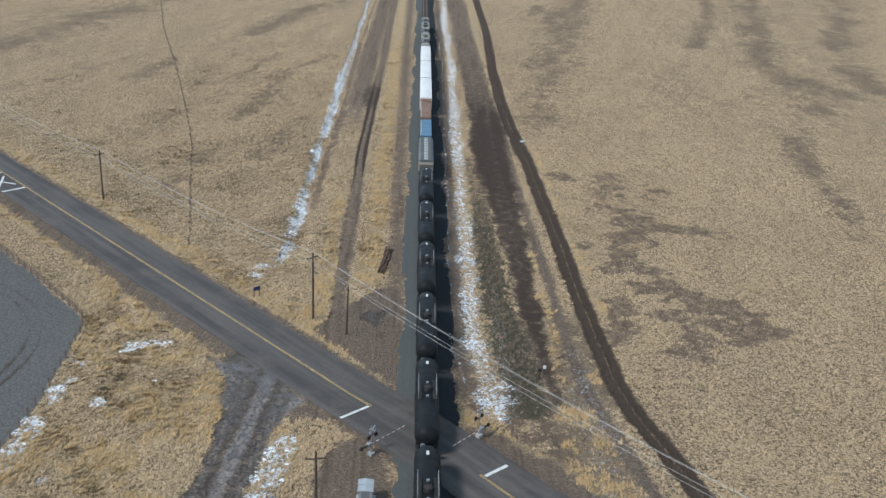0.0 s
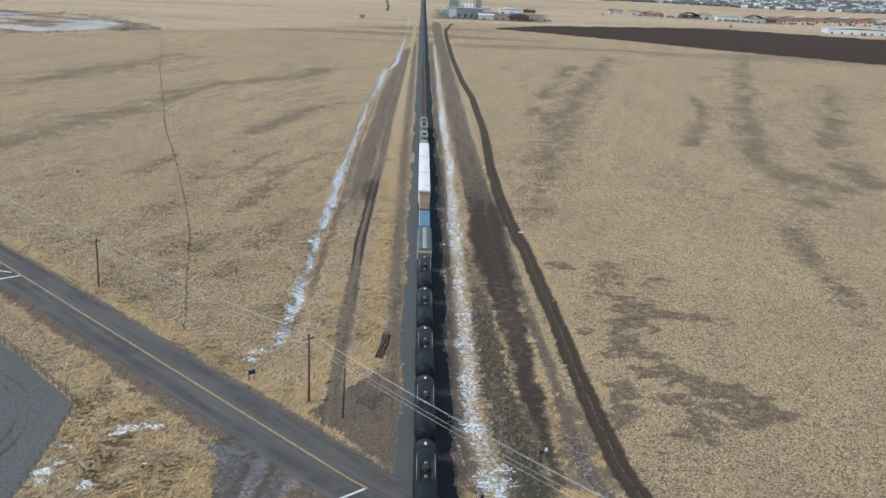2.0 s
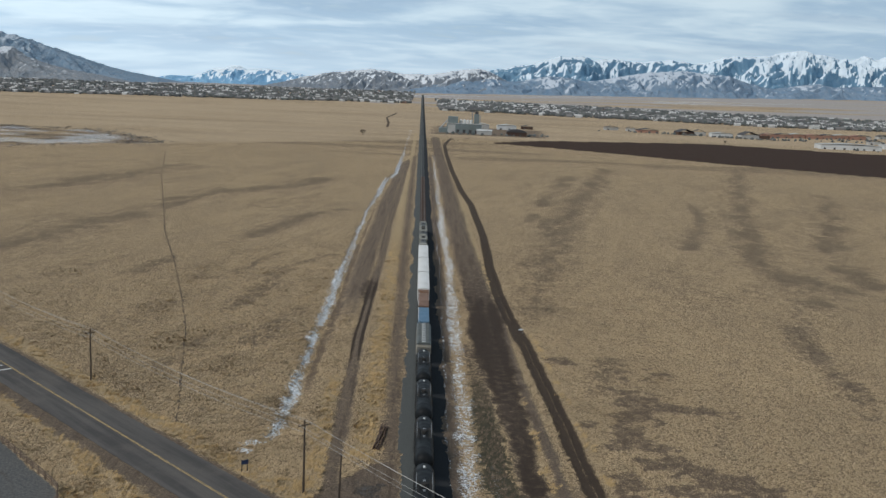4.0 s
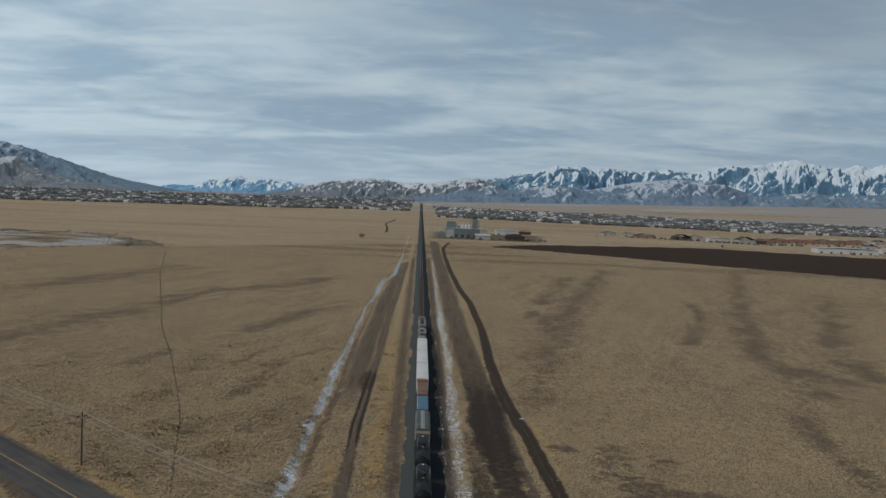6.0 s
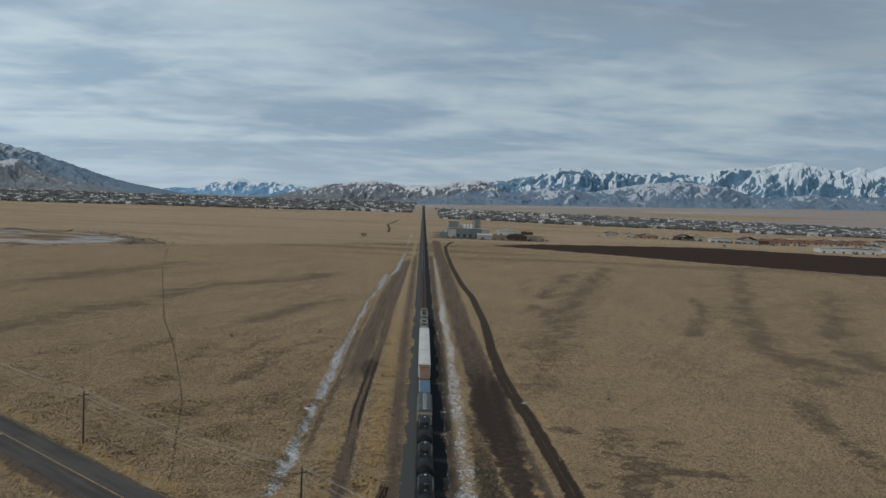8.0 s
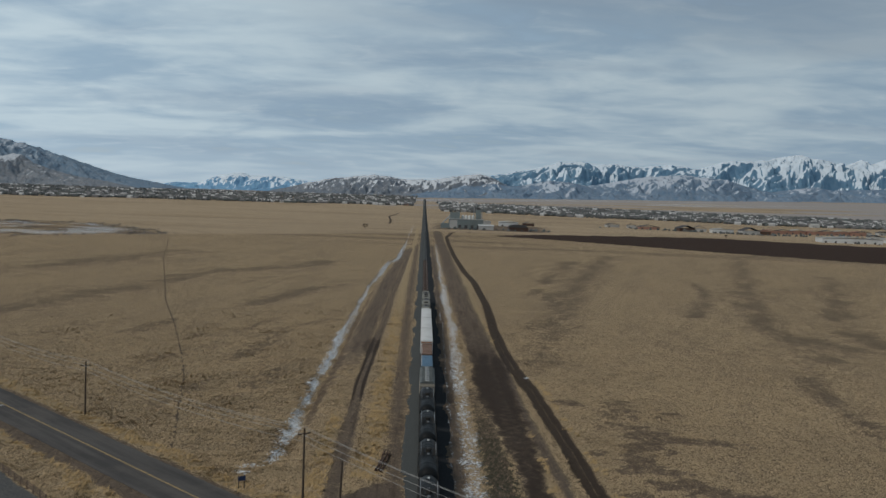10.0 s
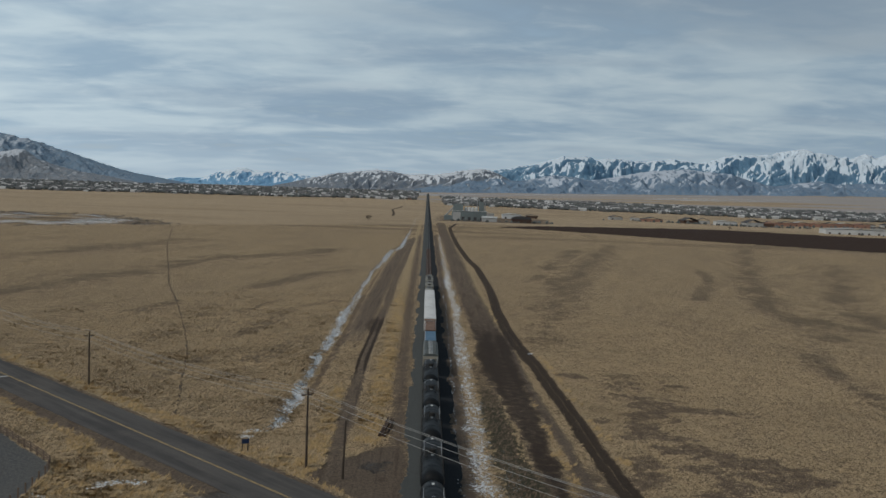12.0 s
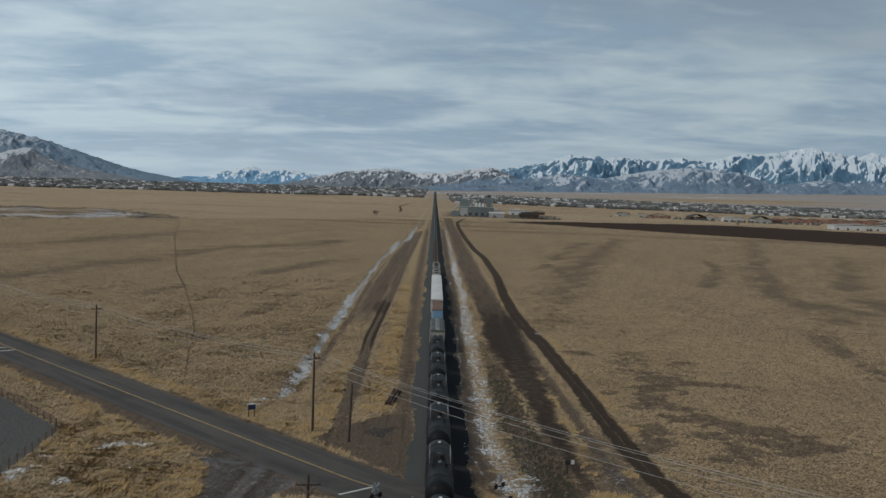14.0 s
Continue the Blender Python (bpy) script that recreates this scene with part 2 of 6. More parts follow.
def hazy_mountain_material(name, rock, rock2, snow, line, spread, east_shade=1.6, east=0.0, steep=1.5):
    """Rock with snow by height, slope and facing; haze and east-side shade are put into the rock tones."""
    k = Mat(name)
    sep = k.nt.nodes.new("ShaderNodeSeparateXYZ")
    k.nt.links.new(k.pos, sep.inputs[0])
    nrm = k.nt.nodes.new("ShaderNodeSeparateXYZ")
    k.nt.links.new(k.geo.outputs["Normal"], nrm.inputs[0])
    a = k.noise(0.010, 8, 0.62, stretch=(1, 0.4, 0.8), distort=0.6)
    b = k.noise(0.05, 7, 0.72, stretch=(1, 0.6, 1))
    h = k.calc("ADD", sep.outputs[2], k.calc("MULTIPLY", k.calc("SUBTRACT", a, 0.5), spread * 3.2))
    h = k.calc("ADD", h, k.calc("MULTIPLY", k.calc("SUBTRACT", b, 0.5), spread * 2.6))
    # steep faces shed their snow; east slopes take the rock tone, forest and painted shade in one
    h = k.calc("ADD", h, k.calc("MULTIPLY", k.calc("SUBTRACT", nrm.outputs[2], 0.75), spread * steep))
    h = k.calc("SUBTRACT", h, k.calc("MULTIPLY", nrm.outputs[0], spread * east_shade))
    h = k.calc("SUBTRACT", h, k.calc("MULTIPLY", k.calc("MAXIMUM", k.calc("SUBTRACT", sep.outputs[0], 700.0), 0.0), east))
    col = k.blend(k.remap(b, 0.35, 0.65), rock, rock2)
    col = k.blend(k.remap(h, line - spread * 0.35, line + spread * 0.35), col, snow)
    k.bump(k.noise(0.045, 6, 0.65, stretch=(1, 0.5, 1)), 0.8, 14.0)
    return k.done(col, 1.0, 0, 0.0)


M_GROUND, M_ASPHALT, M_BALLAST = ground_material(), asphalt_material(), ballast_material()
# blue in the rock tones is distance haze and slope shade put into colour
M_MTN_R = hazy_mountain_material("snowy_range", (0.15, 0.285, 0.41), (0.19, 0.315, 0.43), (0.70, 0.79, 0.87), 172, 50, 3.5, 0.0)
M_MTN_C = hazy_mountain_material("pale_dusted_hills", (0.20, 0.24, 0.29), (0.27, 0.285, 0.305), (0.66, 0.70, 0.75), 84, 34, 2.4)
M_MTN_H = hazy_mountain_material("dusted_foothills", (0.16, 0.245, 0.345), (0.22, 0.285, 0.36), (0.50, 0.56, 0.64), 116, 46, 2.0, 0.04)
M_MTN_L = hazy_mountain_material("bare_mountain", (0.17, 0.255, 0.345), (0.23, 0.29, 0.355), (0.44, 0.50, 0.57), 175, 85, 0.9)
M_MTN_S = hazy_mountain_material("tan_bare_hill", (0.22, 0.255, 0.295), (0.28, 0.29, 0.305), (0.56, 0.60, 0.65), 84, 46, 1.8)
M_MTN_F = hazy_mountain_material("far_range", (0.20, 0.40, 0.61), (0.26, 0.46, 0.65), (0.78, 0.87, 0.95), 62, 24, 3.0)
M_STEEL = plain("rusty_steel", (0.13, 0.095, 0.075), 0.6, 0.5, 0.5)
M_RAIL = plain("rail_steel", (0.16, 0.12, 0.10), 0.45, 0.8, 0.4)
M_WOOD = plain("creosoted_wood", (0.075, 0.055, 0.042), 0.9, 0, 0.4, 2.0)
M_TIE = plain("old_sleeper_wood", (0.10, 0.062, 0.045), 0.9, 0, 0.4, 2.0)
M_FENCE = plain("weathered_fence_wood", (0.17, 0.12, 0.09), 0.9, 0, 0.3, 2.0)
M_BLACK = plain("black_tank_paint", (0.012, 0.0135, 0.015), 0.5, 0, 0.4, 0.5, (0.026, 0.026, 0.026), 0.1, 0.09)
M_UNDER = plain("sooty_underframe", (0.03, 0.028, 0.027), 0.8, 0.1, 0.4)
M_GREYM = plain("galvanised_steel", (0.34, 0.35, 0.36), 0.5, 0.6, 0.3)
M_WHITEP = plain("white_car_paint", (0.66, 0.66, 0.65), 0.55, 0, 0.3, 0.35, (0.42, 0.40, 0.37), 0.1)
M_ORANGE = plain("rust_orange_paint", (0.30, 0.13, 0.05), 0.7, 0, 0.5, 0.6)
M_BROWNC = plain("faded_brown_paint", (0.20, 0.12, 0.085), 0.7, 0, 0.5, 0.5, (0.12, 0.09, 0.075))
M_BLUEC = plain("blue_container_paint", (0.085, 0.17, 0.26), 0.55, 0, 0.4, 0.4, (0.16, 0.19, 0.21))
M_BEIGE = plain("beige_hopper_paint", (0.46, 0.40, 0.32), 0.65, 0, 0.4, 0.5, (0.22, 0.18, 0.14))
M_ROOFG = plain("grey_hopper_roof", (0.115, 0.125, 0.12), 0.65, 0, 0.4, 0.5)
M_HATCH = plain("pale_hatch_paint", (0.42, 0.43, 0.41), 0.6, 0, 0.5, 0.7)
M_LOCO = plain("dusty_loco_paint", (0.06, 0.062, 0.06), 0.55, 0, 0.5, 0.6, (0.11, 0.10, 0.085))
M_LOCOL = plain("pale_loco_paint", (0.30, 0.29, 0.25), 0.6, 0, 0.5, 0.6)
M_GLASS = plain("dark_cab_glass", (0.02, 0.025, 0.03), 0.1, 0, 0.1)
M_PAINTW = plain("worn_white_marking", (0.62, 0.62, 0.60), 0.8, 0, 0.45, 1.5, (0.25, 0.24, 0.23))
M_PAINTY = plain("worn_yellow_marking", (0.44, 0.31, 0.135), 0.8, 0, 0.5, 1.5, (0.17, 0.135, 0.10))
M_REDP = plain("red_stripe_paint", (0.45, 0.05, 0.035), 0.6, 0, 0.2)
M_LENS = plain("unlit_red_lens", (0.06, 0.008, 0.008), 0.25, 0, 0.1)
M_GATER = plain("faded_red_stripe", (0.28, 0.11, 0.09), 0.7, 0, 0.3)
M_WIRE = plain("bare_aluminium_wire", (0.44, 0.43, 0.41), 0.5, 0.2, 0.1)
M_CERAMIC = plain("brown_insulator_glaze", (0.12, 0.06, 0.035), 0.3, 0, 0.1)
M_CONC = plain("pale_concrete", (0.42, 0.41, 0.39), 0.85, 0, 0.35, 0.4)
M_SHED = plain("silver_hut_metal", (0.45, 0.47, 0.48), 0.45, 0.4, 0.3, 0.8)


# ---- mesh helpers ----
def box(bm, x0, x1, y0, y1, z0, z1):
    v = [bm.verts.new((x, y, z)) for x in (x0, x1) for y in (y0, y1) for z in (z0, z1)]
    for f in ((0, 1, 3, 2), (4, 6, 7, 5), (0, 4, 5, 1), (2, 3, 7, 6), (0, 2, 6, 4), (1, 5, 7, 3)):
        bm.faces.new([v[i] for i in f])


def tube(bm, p, q, r, n=8, r2=None, caps=True):
    p, q = Vector(p), Vector(q)
    r2 = r if r2 is None else r2
    turn = (q - p).to_track_quat("Z", "Y").to_matrix()
    rings = []
    for c, rr in ((p, r), (q, r2)):
        rings.append([bm.verts.new(c + turn @ Vector((rr * math.cos(a), rr * math.sin(a), 0))) for a in (2 * math.pi * i / n for i in range(n))])
    for i in range(n):
        bm.faces.new((rings[0][i], rings[0][(i + 1) % n], rings[1][(i + 1) % n], rings[1][i]))
    if caps:
        bm.faces.new(rings[0][::-1])
        bm.faces.new(rings[1])


def loft(bm, rings, close=True):
    """Skin a list of rings of equal length; close: rings are closed loops, ends capped."""
    vs = [[bm.verts.new(p) for p in ring] for ring in rings]
    n = len(vs[0])
    for a, b in zip(vs, vs[1:]):
        for i in range(n if close else n - 1):
            j = (i + 1) % n
            bm.faces.new((a[i], a[j], b[j], b[i]))
    if close:
        bm.faces.new(vs[0][::-1])
        bm.faces.new(vs[-1])


def finish(name, bm, material, smooth=False, bevel=0.0):
    if bevel:
        bmesh.ops.bevel(bm, geom=list(bm.edges), offset=bevel, segments=1, affect="EDGES", clamp_overlap=True)
    bmesh.ops.recalc_face_normals(bm, faces=bm.faces)
    me = bpy.data.meshes.new(name)
    bm.to_mesh(me)
    bm.free()
    me.materials.append(material)
    if smooth:
        me.shade_smooth()
    return me


def part(name, bm, material, parent, label="", smooth=False, bevel=0.0, at=None):
    ob = new(name, finish(name, bm, material, smooth, bevel))
    ob.parent = parent
    if at:
        ob.location = at
    if label:
        ob["label"] = label
    return ob


def share(name, me, parent, at, turn=(0, 0, 0), label=""):
    ob = new(name, me)
    ob.parent, ob.location, ob.rotation_euler = parent, at, turn
    if label:
        ob["label"] = label
    return ob


def thing(name, m, label, category, group="", kind=""):
    ob = new(name)
    ob.matrix_world = m
    ob.empty_display_size = 0.5
    return tagged(ob, label, category, group, kind)


def bm_boxes(*boxes):
    bm = bmesh.new()
    for b in boxes:
        box(bm, *b)
    return bm


def bm_tubes(tubes, n=6):
    bm = bmesh.new()
    for p, q, r in tubes:
        tube(bm, p, q, r, n)
    return bm


# ---- plan of the ground ----
RAIL_X, RAIL_TOP, TIE_TOP = 2.25, 0.66, 0.50
ROAD_A, ROAD_DIR = Vector((-5.1, -27.1)), Vector((0.664, -0.748)).normalized()
ROAD_N = Vector((-ROAD_DIR.y, ROAD_DIR.x))
ROAD_HALF = 5.1


def lattice(ix, iy, seed):
    v = (ix.astype(np.int64) * 374761393 + iy.astype(np.int64) * 668265263 + seed * 1442695041) & 0x7FFFFFFF
    v = ((v ^ (v >> 13)) * 1274126177) & 0x7FFFFFFF
    return ((v ^ (v >> 16)) & 0xFFFF) / 65535.0


def vnoise(x, y, seed=0):
    """Smooth value noise, 0 to 1, period one unit."""
    ix, iy = np.floor(x), np.floor(y)
    fx, fy = x - ix, y - iy
    fx, fy = fx * fx * (3 - 2 * fx), fy * fy * (3 - 2 * fy)
    a, b = lattice(ix, iy, seed), lattice(ix + 1, iy, seed)
    c, d = lattice(ix, iy + 1, seed), lattice(ix + 1, iy + 1, seed)
    return (a * (1 - fx) + b * fx) * (1 - fy) + (c * (1 - fx) + d * fx) * fy


def step01(v):
    v = np.clip(v, 0, 1)
    return v * v * (3 - 2 * v)


def off_line(X, Y, pts):
    """Distance to a broken line, and the place along it from 0 to 1."""
    best, along = np.full(X.shape, 1e9), np.zeros(X.shape)
    for i, ((ax, ay), (bx, by)) in enumerate(zip(pts, pts[1:])):
        dx, dy = bx - ax, by - ay
        t = np.clip(((X - ax) * dx + (Y - ay) * dy) / (dx * dx + dy * dy), 0, 1)
        d = np.hypot(X - ax - t * dx, Y - ay - t * dy)
        near = d < best
        best, along = np.where(near, d, best), np.where(near, (i + t) / (len(pts) - 1), along)
    return best, along


def inside(X, Y, poly):
    """Signed distance to a closed outline, positive inside."""
    d, _ = off_line(X, Y, poly + poly[:1])
    odd = np.zeros(X.shape, bool)
    for (ax, ay), (bx, by) in zip(poly, poly[1:] + poly[:1]):
        if ay != by:
            odd ^= ((ay > Y) != (by > Y)) & (X < (bx - ax) * (Y - ay) / (by - ay) + ax)
    return np.where(odd, d, -d)


SNOW_LEFT = [(-24.0, 23.5), (-23.3, 28), (-22.9, 40), (-23.2, 58), (-23.5, 100), (-23.0, 128), (-23.4, 163), (-23.9, 206), (-23.7, 264), (-23.6, 335),
             (-21.0, 440), (-19.7, 493), (-15.3, 545), (-14.2, 720), (-13.5, 861), (-12.5, 1150)]
SNOW_RIGHT = [(11.9, -28.5), (11.2, -22), (9.7, -12), (9.2, -4), (9.4, 15), (9.7, 43), (9.9, 80), (10.5, 133), (10.7, 170), (10.7, 213), (10.4, 272), (10.4, 345), (10.6, 500), (10.8, 663), (11.9, 940)]
SERVICE = [(16.0, -24), (16.4, -5), (16.6, 16), (17.2, 44), (17.6, 81), (18.3, 134), (17.0, 215), (16.5, 345), (16.0, 700), (16, 1000)]
MUD = [(36.5, -55), (34.5, -45.4), (32.3, -35.7), (30.3, -27.7), (28.9, -18.6), (28.4, -6.5), (28.0, 5.6), (27.6, 19.6), (27.6, 36), (27.2, 52), (26.7, 70), (26.2, 92),
       (24.8, 117.6), (24.0, 149), (24.4, 190), (26.3, 262), (26.5, 370), (24.0, 440), (22.5, 552), (22.3, 746), (23.5, 869), (32, 985), (60, 1010)]
RUT = [(29.6, -50), (28.2, -42), (26.1, -30.7), (24.1, -18.9), (23.5, -4.9), (23.5, 12), (22.9, 32.5), (22.0, 65.7), (22.2, 111.6), (23.6, 145)]
LEFT_TRACK = [(-11.5, -6), (-12.0, 13), (-12.3, 51), (-12.9, 91), (-12.6, 143), (-11.9, 199), (-11.8, 305), (-10.6, 413), (-8.5, 651)]
FIELD_PATH = [(-40.2, 25), (-40.6, 29.3), (-47.1, 61.4), (-53.9, 95.5), (-62.2, 128), (-78.1, 186), (-95.7, 246), (-111.8, 310), (-150, 460), (-196, 660)]
LOT = [(-72.2, 23.3), (-61.2, 10.7), (-50.0, -2.9), (-48.7, -6.9), (-48.2, -16.5), (-47.8, -27), (-48.2, -35.5), (-50, -60), (-120, -70), (-150, 95)]
SIDE_ROAD = [(-19.0, -18), (-19.8, -26), (-20.4, -34), (-21.0, -42), (-22.0, -52), (-26, -75), (-33, -120)]
PLOUGHED = [(70, 930), (137, 1027), (348, 1118), (600, 1010), (760, 760), (560, 560), (371, 672), (272, 748), (190, 837)]
POND = [(-420, 650), (-322, 640), (-234, 715), (-225, 745), (-262, 800), (-318, 880), (-420, 905)]
YARD = [(10, 1075), (150, 1085), (170, 1300), (20, 1330)]
SNOW_BITS = [(-39.6, -12.0, 1.5), (-37.6, -10.9, 1.3), (-47.2, -39.5, 1.1), (-46.8, -36, 0.9), (-46.8, -33, 0.7), (-46.4, -25, 0.8), (-46.2, -22, 0.7), (-46, -17, 0.7), (-40, -28, 0.6), (-34.5, -21.8, 0.7), (-41, -46, 1),
             (-15.4, -38, 1.1), (-15.9, -41.0, 1.2), (-16.2, -44, 1.3), (-16.6, -48, 1.3), (-14.8, -35.5, 1.1), (-47.2, -43, 1.4), (11.8, -24, 2.0), (12.0, -20.5, 1.6), (-26, 19.5, 1.0), (-26.6, 15.5, 0.9), (26.4, 107, 0.35), (26.9, 103, 0.3)]
# drifts of darker growth: a broken line and its half width
SHADE = [([(-158, 150), (-139, 198), (-129, 249), (-114, 316), (-103, 391), (-78, 417), (-56, 474)], 13), ([(-65, 112), (-62, 134)], 3.5), ([(-59, 160), (-55, 175), (-49, 202)], 4), ([(-64, 240), (-48, 307), (-35, 335)], 5),
         ([(-83, 158), (-80, 190)], 5), ([(-46, 118), (-40, 182), (-30, 206)], 4), ([(-52, 60), (-47, 90)], 3), ([(-200, 330), (-150, 520)], 16), ([(-36, 84), (-31, 120)], 3),
         ([(33, 130), (40, 171), (50, 239), (73, 357), (94, 440), (142, 644)], 10), ([(38, 200), (54, 240), (56, 339)], 8), ([(150, 426), (140, 364), (121, 292), (106, 252)], 4.5),
         ([(260, 700), (182, 436), (149, 319), (125, 219), (121, 150)], 8), ([(140, 172), (127, 196)], 9), ([(254, 497), (207, 371), (158, 240), (147, 180)], 10), ([(99, 120), (93, 66), (88, 44)], 4), ([(44, 80), (38, 56)], 3), ([(64, 380), (100, 560)], 7)]


def far_rise(X, Y):
    """The valley floor tilts far out, towards the ranges."""
    return (20 + np.where(X > 0, 0.028, 0.003) * X) * step01((Y - 1500) / 2700)


def cover_of(X, Y):
    """What covers the ground: masks from 0 to 1, one half at an edge, and the height."""
    out = {}
    # along the line the edges wander ever more slowly with distance
    R = np.where(Y > 70, 70 + np.log1p(np.maximum(Y - 70, 0) * 0.038) / 0.038, Y)
    wob = (vnoise(X / 3.1, R / 4.3, 3) - 0.5) + 0.6 * (vnoise(X / 1.1, R / 1.6, 4) - 0.5)

    def band(pts, half, soft, w=1.0):
        d, a = off_line(X, Y, pts)
        return np.clip(0.5 + (half - d + wob * w) / soft, 0, 1), d, a

    sl, dl, al = band(SNOW_LEFT, 1.0, 1.8, 1.5)
    sr, dr, ar = band(SNOW_RIGHT, 1.5, 2.2, 1.3)
    line_l, line_r = (np.interp(Y, [p[1] for p in pts], [p[0] for p in pts]) for pts in (SNOW_LEFT, SNOW_RIGHT))
    rim = np.clip(0.5 + (0.14 - np.abs(X - line_r + 3.1 + 0.7 * wob)) / 0.7, 0, 1) * step01((Y + 26) / 10) * step01((420 - Y) / 200)
    fade_r = np.clip(1.05 - 0.35 * step01((Y - 150) / 300) - 0.9 * step01((Y - 640) / 200), 0, 1)
    broken = 0.35 + 0.65 * vnoise(X / 2.2, R / 6, 8)
    snow = np.maximum(sl * np.clip(1.0 - 0.55 * step01((Y - 620) / 200), 0, 1) * 0.62, np.maximum(sr * (0.29 + 0.31 * broken), 0.5 * rim) * fade_r)
    for x, y, r in SNOW_BITS:
        d = np.hypot((X - x), (Y - y) * 1.1)
        snow = np.maximum(snow, np.clip(0.5 + (r - d + wob * 1.8) / (r * 1.6 + 0.6), 0, 0.52))
    for pts in ([(-48.6, -41.5), (-47.6, -37.6), (-46.6, -33)], [(-46.2, -28), (-45.8, -25), (-45.6, -21.6)], [(-41.4, -13.4), (-38.2, -11.9), (-35.4, -10.3)]):
        snow = np.maximum(snow, 0.64 * np.clip(0.5 + (0.55 - off_line(X, Y, pts)[0] + wob * 1.3) / 1.2, 0, 1))
    # crumbs of snow beside the strip and on the verge of the muddy track
    crumbs = np.clip(0.21 - np.abs(X - 24.0) / 40, 0, 1) * step01((18 - Y) / 40) * step01((Y + 62) / 15)
    crumbs = np.maximum(crumbs, np.clip(0.22 - np.abs(X - 13.5) / 14, 0, 1) * step01((30 - Y) / 30) * step01((Y + 36) / 10))
    snow = np.maximum(snow, crumbs)
    pond = inside(X, Y, POND)
    streak = vnoise(X / 22, Y / 16, 12)
    snow = np.maximum(snow, np.where(pond > 0, np.clip(step01((streak - 0.34) / 0.2) * 0.41 * step01(pond / 12), 0, 1) * step01((-215 - X) / 60), 0))
    out["snow"] = snow

    soil, d, _ = band(SERVICE, 4.4, 3.0, 1.2)
    soil = soil * 0.85
    soil = np.maximum(soil, 0.95 * band([(-2.6, -22), (-3.0, 30), (-3.6, 80), (-3.8, 130), (-4.2, 210), (-4.2, 700)], 1.6, 4.0, 0.6)[0])
    soil = np.maximum(soil, 0.85 * band([(-17.5, 75), (-17.3, 130), (-17.0, 210), (-16, 330), (-15, 450), (-11, 640)], 3.6, 3.0)[0] * step01((Y - 70) / 90))
    soil = np.maximum(soil, 0.9 * band([(7.4, -22), (7.0, 0), (7.0, 80), (7.4, 200), (7.6, 700)], 1.7, 2.0)[0])
    lt, dlt, _ = band(LEFT_TRACK, 1.5, 1.2, 0.5)
    soil = np.maximum(soil, 0.8 * lt)
    soil = np.maximum(soil, 0.9 * band(RUT, 1.1, 1.2, 0.5)[0])
    junction = inside(X, Y, [(-15.0, -4.5), (-10.6, 3.5), (-7.5, 9), (-3.0, 14), (-1.2, 10), (-0.5, -12), (-1.0, -23)])
    soil = np.maximum(soil, np.clip(0.5 + (junction + wob * 1.2) / 1.5, 0, 1))
    yard = inside(X, Y, [(-9, -36), (-6.5, -34.0), (-2.6, -37.5), (-1.5, -44), (-1.5, -90), (-9, -90), (-11, -44)])
    soil = np.maximum(soil, 0.9 * np.clip(0.5 + (yard + wob) / 2, 0, 1))
    soil = np.maximum(soil, np.where(pond > -12, 0.8 * vnoise(X / 30, Y / 20, 14) + 0.1, 0) * step01((pond + 12) / 20))
    ro = (X - ROAD_A.x) * ROAD_N.x + (Y - ROAD_A.y) * ROAD_N.y
    along = (X - ROAD_A.x) * ROAD_DIR.x + (Y - ROAD_A.y) * ROAD_DIR.y
    soil = np.maximum(soil, np.clip(0.5 + (ROAD_HALF + 1.0 - np.abs(ro) + wob * 0.8) / 1.4, 0, 0.9))
    soil = np.maximum(soil, np.clip(0.5 + (ROAD_HALF + 3.4 - np.abs(ro) + wob * 1.5) / 2.4, 0, 1) * step01((8 - np.abs(along - 17)) / 5) * (ro > 0))
    shoulder = np.clip(0.5 + (ROAD_HALF + 3.0 + ro + wob * 1.6) / 2.2, 0, 0.9) * (ro < 0) * step01((-8 - along) / 6) * step01((along + 150) / 30)
    soil = np.maximum(soil, shoulder)
    soil = np.maximum(soil, np.clip(0.5 + (ROAD_HALF + 4.0 - np.abs(ro) + wob * 2) / 2.6, 0, 0.9) * (ro > 0) * step01((along - 10) / 4) * step01((60 - along) / 20))
    patch_b = inside(X, Y, [(-13.5, -25.5), (-9.0, -31.2), (-13.5, -34), (-16.5, -29.5)])
    soil = np.maximum(soil, 0.8 * np.clip(0.5 + (patch_b + wob) / 1.6, 0, 1))
    east = step01((X - 10.5) / 3) * step01((31 - X) / 5) * step01((24 - Y) / 30)
    soil = np.maximum(soil, east * (0.16 + 0.34 * vnoise(X / 3.2, Y / 4.1, 33)))
    yard2 = inside(X, Y, YARD)
    soil = np.maximum(soil, np.clip(0.4 + yard2 / 30, 0, 0.8))
    for pts in ([(-330, 590), (-200, 705), (-60, 885), (-20, 905)], [(30, 905), (75, 930), (140, 1020)], [(-560, 940), (-300, 930), (-180, 760)], [(70, 990), (130, 1010), (180, 1070)]):
        soil = np.maximum(soil, 0.62 * np.clip(0.5 + (3.5 - off_line(X, Y, pts)[0] + wob * 4) / 8, 0, 1))
    out["soil"] = soil

    lot_d = inside(X, Y, LOT)
    mud, dm, am = band(MUD, 1.7, 1.6, 0.35)
    crown = np.clip(0.5 + (0.35 - dm) / 0.4, 0, 1) * step01((220 - Y) / 80)
    mud = mud * np.clip(1.0 - 0.42 * crown - 0.10 * step01((Y - 140) / 160), 0, 1)
